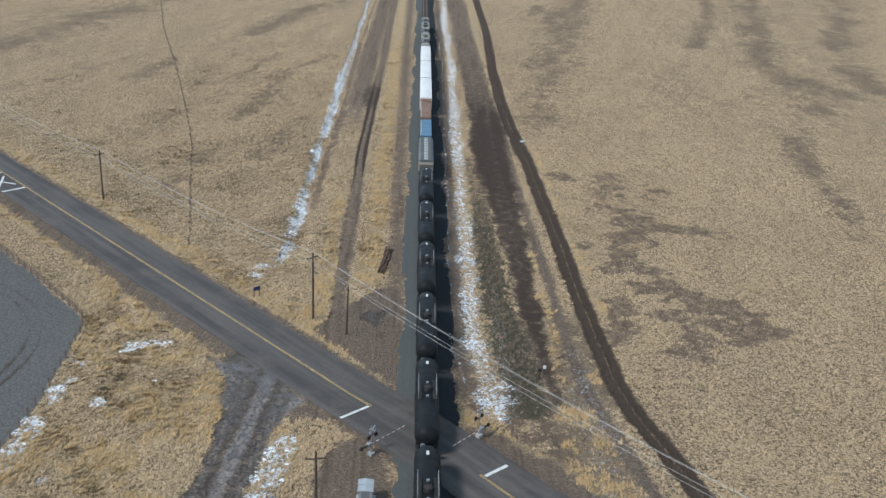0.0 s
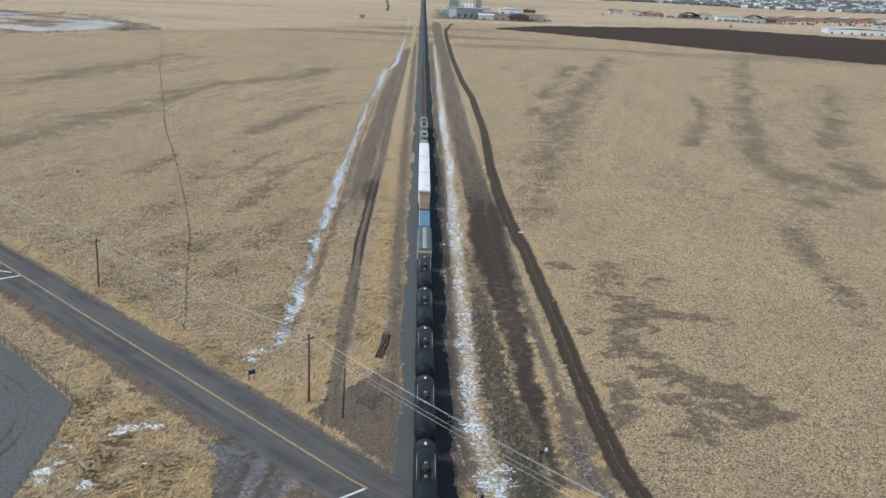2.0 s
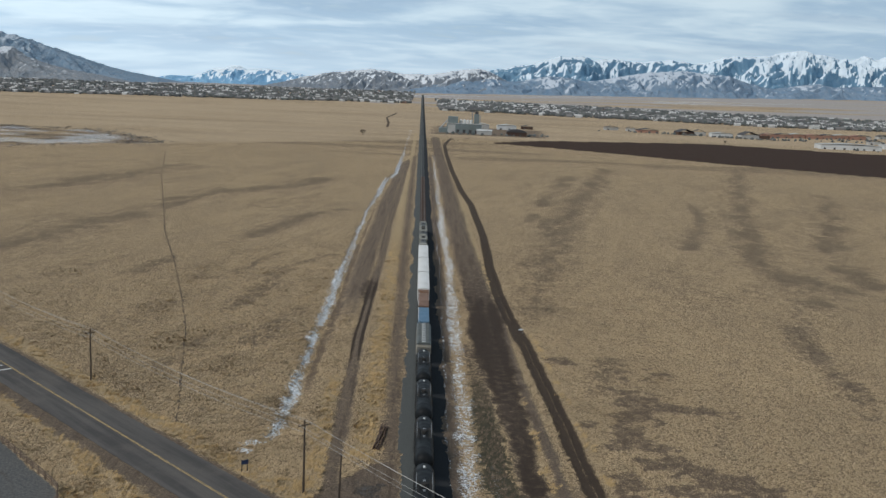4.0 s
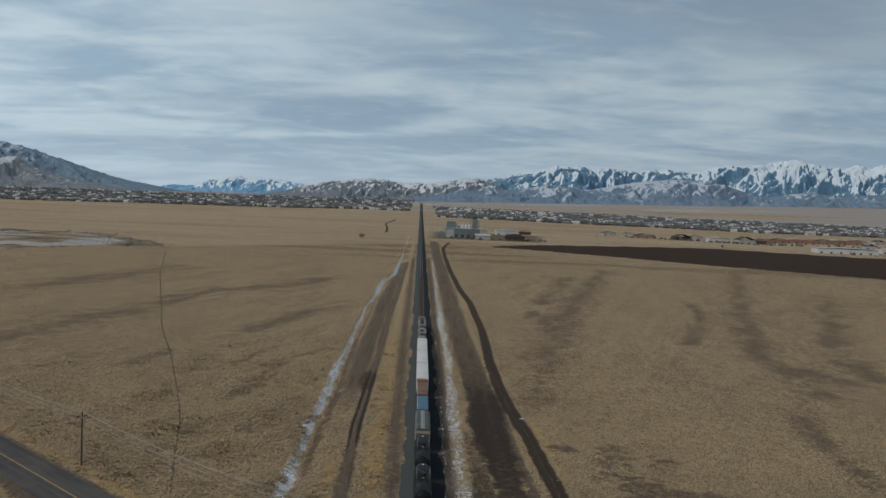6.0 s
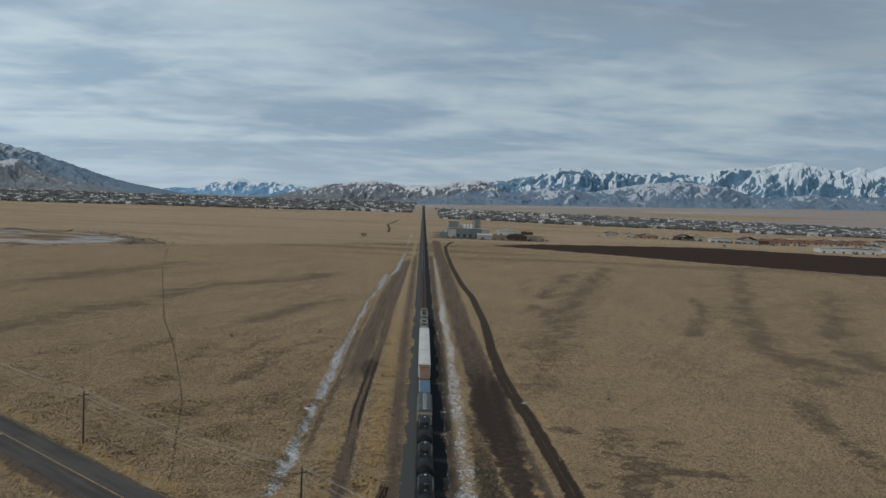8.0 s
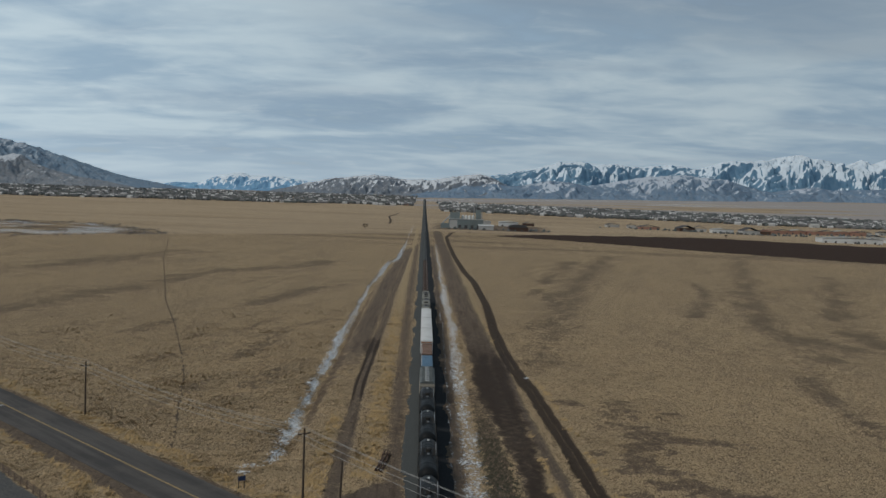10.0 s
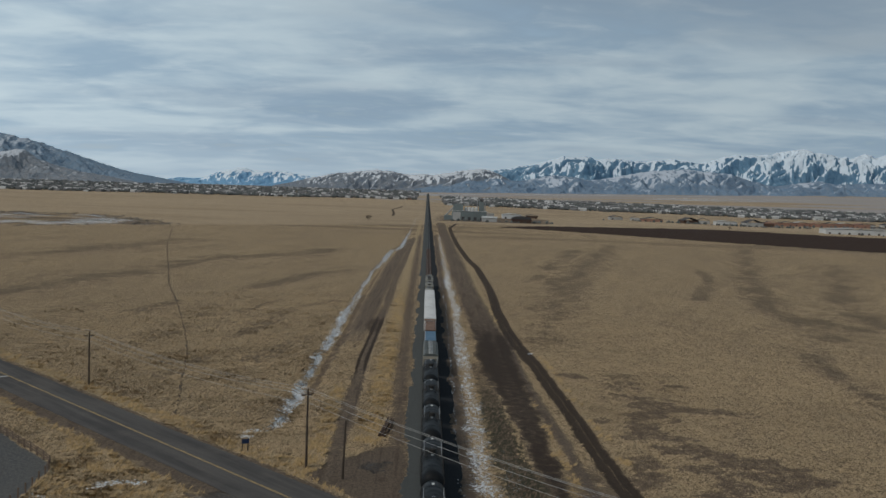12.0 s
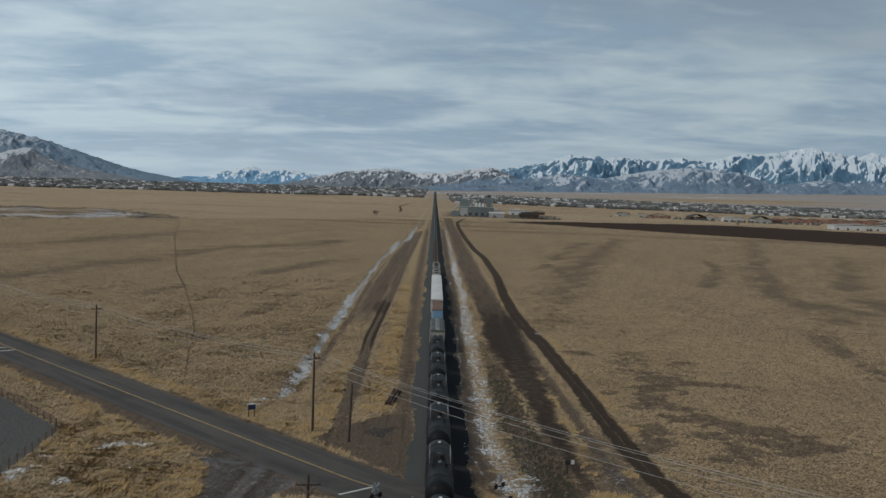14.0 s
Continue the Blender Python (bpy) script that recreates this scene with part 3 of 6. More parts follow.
    pud = np.clip(0.5 + (1.9 - np.hypot(X - 25.4 + (Y - 100) * 0.02, (Y - 102) / 8)) / 2.2, 0, 0.7)
    mud = np.maximum(mud, pud)
    rut_l = np.clip(0.5 + (0.42 - np.abs(dlt - 0.85)) / 0.35, 0, 1) * step01((70 - np.abs(Y - 120)) / 40)
    mud = np.maximum(mud, rut_l * 0.9)
    mud = np.maximum(mud, (0.50 + 0.17 * step01((150 - Y + 30 * wob) / 24)) * band(SERVICE, 5.0, 3.0, 1.4)[0] * (0.8 + 0.4 * vnoise(X / 1.6, Y / 40, 77)) * (1 - 0.32 * step01((Y - 100) / 160)))
    mud = np.maximum(mud, np.clip(0.5 + (2.0 - np.hypot(X + 13.6, (Y - 150) / 7)) / 4, 0, 0.55))
    mud = np.maximum(mud, 0.56 * np.clip(0.5 + (1.2 - np.hypot((X + 4.4), (Y + 5.5) / 2.2) + wob * 1.6) / 2.4, 0, 1))
    mud = np.maximum(mud, np.where(pond > 0, step01((vnoise(X / 26, Y / 14, 21) - 0.45) / 0.2) * 0.6, 0))
    mud = np.maximum(mud, 0.75 * np.clip(0.5 + (2.2 - off_line(X, Y, [(-46, 1810), (-50, 1686), (-56, 1542), (-47, 1358), (-44, 1206)])[0]) / 3, 0, 1))
    for cx, cy, r in ((-80, -20, 19), (-80, -20, 21), (-82, -16, 27), (-82, -16, 28.8), (-77, -30, 12), (-77, -30, 13.8)):
        mud = np.maximum(mud, 0.72 * np.clip(1.15 - np.abs(np.hypot(X - cx, Y - cy) - r + wob * 0.3) / 0.7, 0, 1) * (lot_d > 1) * (0.5 + 0.5 * vnoise(X / 7, Y / 7, 88)))
    _, d_side, _ = band(SIDE_ROAD, 1, 1)
    for off, wide in ((2.2, 0.8),):
        mud = np.maximum(mud, 0.52 * np.clip(1 - np.abs(d_side - off + wob * 0.6) / wide, 0, 1) * (Y < -14))
    out["mud"] = mud

    lot = inside(X, Y, LOT)
    gravel = np.clip(0.5 + (lot + wob * 0.5) / 1.0, 0, 1)
    side, d_s, _ = band(SIDE_ROAD, 3.5, 1.6, 0.8)
    lane_s = 0.50 + 0.34 * vnoise(d_s * 1.3 + wob, Y / 14, 34)
    apron = inside(X, Y, [(-29.5, -13.5), (-21, -17.5), (-12.8, -26), (-15.5, -28.6), (-17.2, -36), (-24.4, -36), (-24.6, -25.5), (-26.5, -19.5)])
    side = np.maximum(side, np.clip(0.5 + (apron + wob * 0.8) / 1.6, 0, 1))
    gravel = np.maximum(gravel, side * lane_s * 0.62)
    side_road = side
    out["soil"] = np.maximum(out["soil"], 0.95 * side)
    gravel = np.maximum(gravel, np.clip(0.5 + (1.8 - np.hypot((X + 6.0), (Y - 0.5) / 1.6) + wob * 2.5) / 3.5, 0, 0.5))
    gravel = np.maximum(gravel, 0.56 * np.clip(0.5 + (3.6 + ROAD_HALF - np.abs(ro)) / 1.5, 0, 1) * step01((9 - np.abs(along + 18)) / 5) * (ro < 0))
    out["gravel"] = gravel * (snow < 0.45)

    tall = np.clip(0.5 + (1.5 - np.abs(np.abs(ro) - ROAD_HALF - 3.0) + wob * 1.5) / 2.5, 0, 0.75) * (np.abs(along) > 8)
    tall = np.maximum(tall, 0.85 * band([(-7.3, 15), (-7.4, 80), (-7.6, 130), (-8.0, 210), (-7.8, 340), (-6.5, 640), (-6, 1100)], 1.9, 2.2)[0])
    tall = np.maximum(tall, 0.7 * band([(-13.8, 1), (-15.0, 6), (-15.2, 26), (-15.5, 60)], 1.6, 2.0)[0])
    tall = np.maximum(tall, 0.92 * band([(-29, 11), (-21, 4.6), (-16, 1.4), (-13.6, 2.6), (-12.9, 10), (-13.6, 24)], 1.5, 1.8)[0])
    tall = np.maximum(tall, 0.58 * east * step01((X - 17) / 3) * (0.55 + 0.5 * vnoise(X / 2.5, Y / 3.5, 36)))
    tall = np.maximum(tall, 0.7 * band([(20.8, -14), (21.2, 16), (21.5, 60), (22.6, 134), (21.8, 216), (21, 420)], 1.2, 1.8)[0])
    tall = np.maximum(tall, 0.62 * band([(31, 5), (30, 36), (29.5, 70), (28.5, 100)], 0.8, 2.0)[0])
    west = step01((-10 - X) / 8) * step01((X + 55) / 5) * step01((-ro - 5) / 3) * step01((30 - Y) / 10)
    tall = np.maximum(tall, west * (0.25 + 0.6 * vnoise(X / 6, Y / 5, 31)))
    tall = np.maximum(tall, 0.66 * band([(26, 262), (24, 440), (21, 600), (20, 900), (19, 1080)], 2.0, 3)[0])
    out["tall"] = tall
    weeds = np.zeros(X.shape)
    wander = 7 * (vnoise(X / 5, Y / 4, 43) - 0.5) + 5 * (vnoise(X / 2, Y / 1.6, 44) - 0.5)
    for pts, half in (([(30.8, 78), (36.2, 75.3), (43, 70), (49.3, 64.1)], 1.0), ([(44.9, 70), (44.4, 57), (42.4, 43.4), (38, 33.9), (38.1, 25.6), (42, 22.1), (43.9, 17.2)], 2.6), ([(44, 55), (47, 52)], 1.6), ([(36.4, 31), (32.8, 35)], 1.0),
                      ([(40.7, 14.5), (47.1, 12.5), (52.4, 9.0), (54.5, 2)], 3.4), ([(53, -1), (49.4, 2), (43.9, 4.7)], 3.0), ([(43.4, 2.5), (43.3, -5.4), (41, -13)], 1.8), ([(51.1, 73), (55.2, 68.6)], 0.8), ([(49, 45.7), (53.3, 44.5), (58.7, 45.7), (61.9, 42.8)], 0.8), ([(34.3, 12.8), (33, 2), (31.4, -4.3)], 1.2),
                      ([(97, 95), (93, 66), (90, 50)], 1.2), ([(122, 190), (112, 150), (100, 110)], 1.5)):
        weeds = np.maximum(weeds, np.clip(0.5 + (half - off_line(X, Y, pts)[0] + wander) / 4.0, 0, 0.64 if pts[0][0] < 90 else 0.5))
    weeds = np.maximum(weeds, east * (0.46 + 0.44 * vnoise(X / 2.1, Y / 2.6, 45)))
    weeds = np.maximum(weeds, 0.62 * band([(15.5, -24), (14.2, 0), (13.6, 30), (13.2, 90)], 2.6, 2.6)[0])
    foot = np.clip(0.5 + (1.1 - np.abs(X - line_l - 2.6) + wob * 1.2) / 1.6, 0, 1) * step01((Y - 34) / 30) * step01((560 - Y) / 300)
    weeds = np.maximum(weeds, 0.78 * foot)
    weeds = np.maximum(weeds, 0.6 * band([(8.6, -26), (7.6, 0), (7.6, 80), (8.0, 200), (8.4, 700)], 2.0, 2.0)[0])
    out["weeds"] = weeds
    green = band([(16.0, -26), (15.0, -10), (14.0, 10), (13.4, 40), (13.0, 100)], 3.0, 3.6)[0] * step01((125 - Y) / 120)
    green = np.maximum(green, np.clip(0.5 + (2.0 - np.hypot(X + 12.4, Y + 32.5)) / 2.5, 0, 0.8))
    out["green"] = green
    rank = 1 - 0.8 * step01((green - 0.1) / 0.7)
    out["soil"], out["mud"] = out["soil"] * rank, out["mud"] * rank
    shade = np.zeros(X.shape)
    # measured across and along the old mowing lanes
    U, W = X * 0.966 - Y * 0.259, X * 0.259 + Y * 0.966
    fray = 1.5 * (vnoise(U / 6, W / 22, 57) - 0.5) + 0.9 * (vnoise(U / 2.2, W / 7, 58) - 0.5)
    for pts, half in SHADE:
        d = off_line(X, Y, pts)[0]
        shade = np.maximum(shade, np.clip(0.74 - 0.42 * d / half + 0.34 * fray, 0, 0.9))
    drift = 0.5 * vnoise(U / 16, W / 80, 52) + 0.5 * vnoise(U / 5, W / 28, 53)
    field = np.maximum(step01((-26 - X) / 12) * step01((Y + 30) / 60) * step01((ro - 8) / 10), step01((X - 40) / 20) * step01((Y - 90) / 80)) * step01((760 - Y) / 250)
    shade = np.maximum(shade, field * step01((Y - 20) / 90) * (0.02 + 0.38 * step01((drift - 0.48) / 0.2)))
    lanes = vnoise(X / 260 + Y / 420, Y / 42, 51) * 0.6 + vnoise(X / 90 + Y / 200, Y / 17, 50) * 0.4
    shade = np.maximum(shade, 0.62 * step01((Y - 560) / 150) * step01((lanes - 0.42) / 0.25))
    out["shade"] = np.clip(shade, 0, 0.9)
    beyond = np.where(X < 0, Y - (590 + np.clip(X + 330, 0, 330) * 0.96), Y - 960)
    out["stubble"] = 0.75 * step01((beyond + wob * 12) / 40) * (0.6 + 0.4 * vnoise(X / 150, Y / 60, 56)) * step01((4 - pond) / 10)
    stripe = 0.5 * vnoise(X / 900, Y / 130, 91) + 0.5 * vnoise(X / 300, Y / 70, 92)
    out["pale"] = np.clip(step01((Y - 2150 + 0.15 * X) / 500) * np.clip(2.2 * stripe - 0.35, 0.3, 1), 0, 0.95)
    out["pale"] = np.maximum(out["pale"], np.clip(0.5 + (11 - off_line(X, Y, [(-900, 2330), (-330, 2460), (0, 2360), (110, 2170), (240, 2085), (420, 2030)])[0]) / 10, 0, 1))
    out["pale"] = np.maximum(out["pale"], side_road * (0.40 + 0.30 * vnoise(d_s * 0.6 + 0.5 * wob, Y / 30, 35)) * (0.88 - 0.3 * step01(1 - np.abs(d_s - 1.5 + 0.5 * wob) / 0.8)))
    thin = vnoise(X / 420 + 3, Y / 26, 93)
    out["snow"] = np.maximum(out["snow"], 0.46 * step01((Y - 2500) / 700) * step01((thin - 0.62) / 0.16) * (0.5 + 0.5 * vnoise(X / 120, Y / 40, 94)))
    out["plough"] = np.clip(0.5 + (inside(X, Y, PLOUGHED) + wob * 2) / 4, 0, 1)

    # relief
    grassy = np.clip(1 - 1.6 * np.maximum(soil, gravel), 0, 1) * np.clip(1.4 - np.hypot(X, Y) / 250, 0, 1)
    z = (0.06 + (0.16 + 0.22 * west + 0.15 * tall) * grassy) * (vnoise(X / 2.3, Y / 1.8, 61) + 0.4 * vnoise(X / 1.0, Y / 0.9, 60) - 0.7) + 0.22 * (vnoise(X / 9, Y / 11, 62) - 0.5)
    z = z + 1.6 * (vnoise(X / 160, Y / 130, 63) - 0.5) * step01((np.hypot(X, Y) - 200) / 300) * step01((np.abs(X - RAIL_X) - 10) / 60)
    z = z * (1 - 0.8 * gravel) - 0.95 * step01((X - line_l + 1.5) / 2.4) * step01((line_l + 5.5 - X) / 4.2) * step01((Y - 16) / 14) * step01((900 - Y) / 300) - 0.30 * step01(1 - dr / 4.5) * step01((Y + 36) / 12)
    z = z * (1 - 0.7 * step01((2.6 - dm) / 1.0)) - 0.16 * np.clip(0.5 + (0.45 - np.abs(dm - 0.95)) / 0.9, 0, 1) * step01((300 - Y) / 100)
    z = z - 0.12 * np.clip(0.5 + (0.45 - np.abs(dlt - 0.85)) / 0.4, 0, 1)
    z = z * (1 - 0.9 * step01((ROAD_HALF + 1.5 - np.abs(ro)) / 2)) - 0.14 * step01((ROAD_HALF - 0.3 - np.abs(ro)) / 0.8)
    z = z - 0.5 * step01((pond + 5) / 10) + np.where(pond > -8, 1.3 * step01((vnoise(X / 17, Y / 13, 71) - 0.62) / 0.2), 0)
    z = z - 0.1 * step01(1 - np.abs(X - RAIL_X) / 5)
    out["z"] = z + far_rise(X, Y)
    out["west"] = west
    return out


def spread_lines(lo, a, b, hi, fine, grow_lo, grow_hi):
    mid = list(np.arange(a, b + fine * 0.5, fine))
    up, s, v = [], fine, mid[-1]
    while v < hi:
        s *= grow_hi
        v += s
        up.append(v)
    down, s, v = [], fine, mid[0]
    while v > lo:
        s *= grow_lo
        v -= s
        down.append(v)
    return np.array(down[::-1] + mid + up)


def grid_mesh(name, X, Y, Z, material):
    ny, nx = X.shape
    me = bpy.data.meshes.new(name)
    co = np.stack((X, Y, Z), -1).reshape(-1, 3)
    i = np.arange(nx * ny).reshape(ny, nx)
    q = np.stack((i[:-1, :-1], i[:-1, 1:], i[1:, 1:], i[1:, :-1]), -1).reshape(-1, 4)
    me.vertices.add(len(co))
    me.vertices.foreach_set("co", co.ravel().astype(np.float32))
    me.loops.add(q.size)
    me.loops.foreach_set("vertex_index", q.ravel().astype(np.int32))
    me.polygons.add(len(q))
    me.polygons.foreach_set("loop_start", (np.arange(len(q)) * 4).astype(np.int32))
    me.update(calc_edges=True)
    me.shade_smooth()
    me.materials.append(material)
    return me


gx = spread_lines(-4200, -60, 62, 4200, 0.45, 1.045, 1.045)
gy = spread_lines(-1800, -62, 70, 4950, 0.45, 1.10, 1.017)
GX, GY = np.meshgrid(gx, gy)
COVER = cover_of(GX, GY)
ground_me = grid_mesh("ground", GX, GY, COVER["z"], M_GROUND)
for key in ("snow", "soil", "mud", "gravel", "tall", "weeds", "green", "shade", "plough", "pale", "stubble"):
    ground_me.attributes.new(key, "FLOAT", "POINT").data.foreach_set("value", COVER[key].ravel().astype(np.float32))
ground = tagged(new("ground", ground_me), "dry tan winter grassland with snow-filled ditches and muddy tracks", "ground", kind="structure")


def ground_z(x, y):
    """Height of the sheet as it is meshed."""
    i, j = int(np.clip(np.searchsorted(gx, x) - 1, 0, len(gx) - 2)), int(np.clip(np.searchsorted(gy, y) - 1, 0, len(gy) - 2))
    u, v = (x - gx[i]) / (gx[i + 1] - gx[i]), (y - gy[j]) / (gy[j + 1] - gy[j])
    Z = COVER["z"]
    return float((Z[j, i] * (1 - u) + Z[j, i + 1] * u) * (1 - v) + (Z[j + 1, i] * (1 - u) + Z[j + 1, i + 1] * u) * v)


def trail_mesh(pts, half, seed):
    """A worn footpath laid on the sheet, with ragged edges."""
    rng = random.Random(seed)
    bm = bmesh.new()
    rings = []
    for (ax, ay), (bx, by) in zip(pts, pts[1:]):
        d = math.hypot(bx - ax, by - ay)
        n = max(2, int(d / 1.6))
        nx, ny = (by - ay) / d, -(bx - ax) / d
        for i in range(n):
            x, y = ax + (bx - ax) * i / n + rng.uniform(-0.25, 0.25), ay + (by - ay) * i / n
            w = half * rng.uniform(0.4, 1.3)
            z0, z1 = ground_z(x - nx * w, y - ny * w), ground_z(x + nx * w, y + ny * w)
            rings.append([(x - nx * w, y - ny * w, z0 + 0.05), (x + nx * w, y + ny * w, z1 + 0.05), (x + nx * w, y + ny * w, z1 - 0.3), (x - nx * w, y - ny * w, z0 - 0.3)])
    loft(bm, rings)
    return bm


M_TRAIL = plain("trodden_dark_soil", (0.115, 0.088, 0.066), 0.95, 0, 0.5, 0.4, (0.19, 0.145, 0.10), 0.3, 0.05)
trail = thing("trail", pose(0, 0, 0), "narrow dark trodden trail winding across the dry field", "trail", kind="structure")
part("trodden_soil", trail_mesh(FIELD_PATH, 0.22, 3), M_TRAIL, trail)


# ---- road ----
def road_point(s, o, z):
    p = ROAD_A + ROAD_DIR * s + ROAD_N * o
    return (p.x, p.y, z)


S_RAIL = (RAIL_X - ROAD_A.x) / ROAD_DIR.x


def road_z(s):
    return 0.07 + 0.56 * float(step01(np.float64(1 - (abs(s - S_RAIL) - 3.0) / 14)))


def road_strip(name, s0, s1, o0, o1, lift, thick, material, n_step=2.0, ragged=0.0):
    bm = bmesh.new()
    rings = []
    n = max(1, int((s1 - s0) / n_step))
    rng = random.Random(name)
    for i in range(n + 1):
        s = s0 + (s1 - s0) * i / n
        z = road_z(s) + lift
        a, b = o0 + rng.uniform(-ragged, ragged), o1 + rng.uniform(-ragged, ragged)
        m = (a + b) / 2
        crown = 0.06 if thick > 0.1 else 0
        rings.append([road_point(s, a, z), road_point(s, m, z + crown), road_point(s, b, z), road_point(s, b, z - thick), road_point(s, a, z - thick)])
    loft(bm, rings)
    return bm


road = thing("road", pose(0, 0, 0), "two-lane worn asphalt road with yellow centre line crossing the railway", "road", kind="structure")
part("road_surface", road_strip("road_surface", -420, 260, -ROAD_HALF, ROAD_HALF, 0, 0.6, M_ASPHALT, 1.0, 0.10), M_ASPHALT, road)


def crown_lift(o):
    return 0.06 * (1 - abs(o) / ROAD_HALF) + 0.006


def marking(name, s0, s1, o0, o1, material, label):
    return part(name, road_strip(name, s0, s1, o0, o1, crown_lift(max(abs(o0), abs(o1))) + 0.012, 0.012, material, 1.0, 0.012), material, road, label)


for s0, s1 in ((-420, 0.3), (20.6, 260)):
    marking("centre_line", s0, s1, 0.06, 0.17, M_PAINTY, "worn yellow centre line")
    marking("centre_line", s0, s1, -0.17, -0.06, M_PAINTY, "worn yellow centre line")


def slanted(name, a, b, w, label="white painted crossing mark"):
    """A painted stroke on the road from a to b, given along and across."""
    bm = bmesh.new()
    (s0, o0), (s1, o1) = a, b
    d = Vector((s1 - s0, o1 - o0)).normalized()
    nrm = Vector((-d.y, d.x)) * w / 2
    vs = []
    for lift in (0.006, 0.022):
        for (s, o), k in ((a, -1), (a, 1), (b, 1), (b, -1)):
            ss, oo = s + nrm.x * k, o + nrm.y * k
            vs.append(bm.verts.new(road_point(ss, oo, road_z(ss) + crown_lift(oo) + lift)))
    for f in ((0, 3, 2, 1), (4, 5, 6, 7), (0, 1, 5, 4), (1, 2, 6, 5), (2, 3, 7, 6), (3, 0, 4, 7)):
        bm.faces.new([vs[i] for i in f])
    return part(name, bm, M_PAINTW, road, label)


slanted("stop_line", (0.05, -0.3), (0.05, -4.95), 0.45, "white stop line")
slanted("stop_line", (21.2, 0.3), (21.2, 4.0), 0.45, "white stop line")
slanted("stop_line", (-112, -0.3), (-112, -4.9), 0.55, "white stop line")
slanted("stop_line", (-124.2, -0.3), (-124.2, -4.9), 0.55, "white stop line")
slanted("painted_cross", (-121.5, -4.4), (-115.0, -0.9), 0.4)
slanted("painted_cross", (-121.5, -0.9), (-115.0, -4.4), 0.4)

# ---- railway ----
railway = thing("railway_track", pose(RAIL_X, 0, 0), "single railway track of dark steel rails on grey ballast", "railway", kind="structure")


def ballast_mesh():
    ys = np.concatenate((np.arange(-320, 330, 0.6), np.arange(330, 3400, 8.0)))
    prof = [(-4.6, -0.35), (-4.1, -0.02), (-3.4, 0.05), (-2.5, 0.30), (-1.9, 0.44), (-1.0, 0.46), (0, 0.46), (1.0, 0.46), (1.9, 0.44), (2.5, 0.30), (3.4, 0.06), (4.1, -0.02), (4.6, -0.35)]
    px, pz = np.array([p[0] for p in prof]), np.array([p[1] for p in prof])
    X, Y = np.meshgrid(px, ys)
    Z = np.tile(pz, (len(ys), 1))
    j = vnoise(X * 2.1 + 7, Y * 1.9, 81) - 0.5
    edge = np.abs(X) > 3.0
    Z = Z + np.where(np.abs(X) < 2.0, 0.04, 0.12) * j * (Y < 325) + far_rise(X + RAIL_X, Y)
    X = X + np.where(edge & (Y < 325), (vnoise(Y / 2.3, X, 82) - 0.5) * 0.25 + (vnoise(Y / 9, X * 0 + 3, 83) - 0.5) * 0.4, 0)
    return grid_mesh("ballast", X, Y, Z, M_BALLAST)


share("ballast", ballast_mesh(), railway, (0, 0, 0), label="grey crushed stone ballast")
tie_bm = bmesh.new()
for i in range(1200):
    y = -160 + i * 0.56
    box(tie_bm, -1.3, 1.3, y - 0.12, y + 0.12, 0.36, TIE_TOP)
tagged(part("sleepers", tie_bm, M_TIE, railway, "dark timber sleepers"), kind="stuff")
for x in (-0.755, 0.755):
    bm = bmesh.new()
    sect = [(-0.075, TIE_TOP), (0.075, TIE_TOP), (0.02, TIE_TOP + 0.03), (0.02, RAIL_TOP - 0.04), (0.036, RAIL_TOP - 0.03), (0.036, RAIL_TOP), (-0.036, RAIL_TOP), (-0.036, RAIL_TOP - 0.03), (-0.02, RAIL_TOP - 0.04), (-0.02, TIE_TOP + 0.03)]
    loft(bm, [[(x + a, y, b + float(far_rise(np.float64(RAIL_X), np.float64(y)))) for a, b in sect] for y in [-320, 1500] + list(range(1700, 3401, 200))])
    part("rail", bm, M_RAIL, railway)


# ---- mountains ----
def gnoise(x, y, seed=0):
    """Gradient noise, about -1 to 1, period one unit."""
    ix, iy = np.floor(x), np.floor(y)
    fx, fy = x - ix, y - iy
    wx, wy = fx * fx * fx * (fx * (fx * 6 - 15) + 10), fy * fy * fy * (fy * (fy * 6 - 15) + 10)

    def corner(dx, dy):
        a = lattice(ix + dx, iy + dy, seed) * 2 * np.pi
        return np.cos(a) * (fx - dx) + np.sin(a) * (fy - dy)

    low = corner(0, 0) * (1 - wx) + corner(1, 0) * wx
    high = corner(0, 1) * (1 - wx) + corner(1, 1) * wx
    return (low * (1 - wy) + high * wy) * 1.5


def fractal(x, y, seed, octaves=5):
    out, amp = 0.0, 0.5
    for o in range(octaves):
        out = out + amp * gnoise(x * 2.03 ** o + 11.3 * o, y * 2.03 ** o - 7.1 * o, seed + o)
        amp *= 0.5
    return out


def ridges(x, y, seed, octaves=6):
    """Sharp crests that fork into side spurs, 0 to about 1."""
    out, amp, w = 0.0, 0.55, 1.0
    for o in range(octaves):
        n = 1 - np.abs(gnoise(x, y, seed + 3 * o)) * 1.25
        n = np.clip(n, 0, 1) ** 1.8 * w
        out, w = out + amp * n, np.clip(n * 2.0, 0, 1)
        c, q = math.cos(0.5 - 0.3 * o), math.sin(0.5 - 0.3 * o)
        x, y, amp = (x * c - y * q) * 2.07 + 5.2, (x * q + y * c) * 2.07 - 3.7, amp * 0.52
    return out


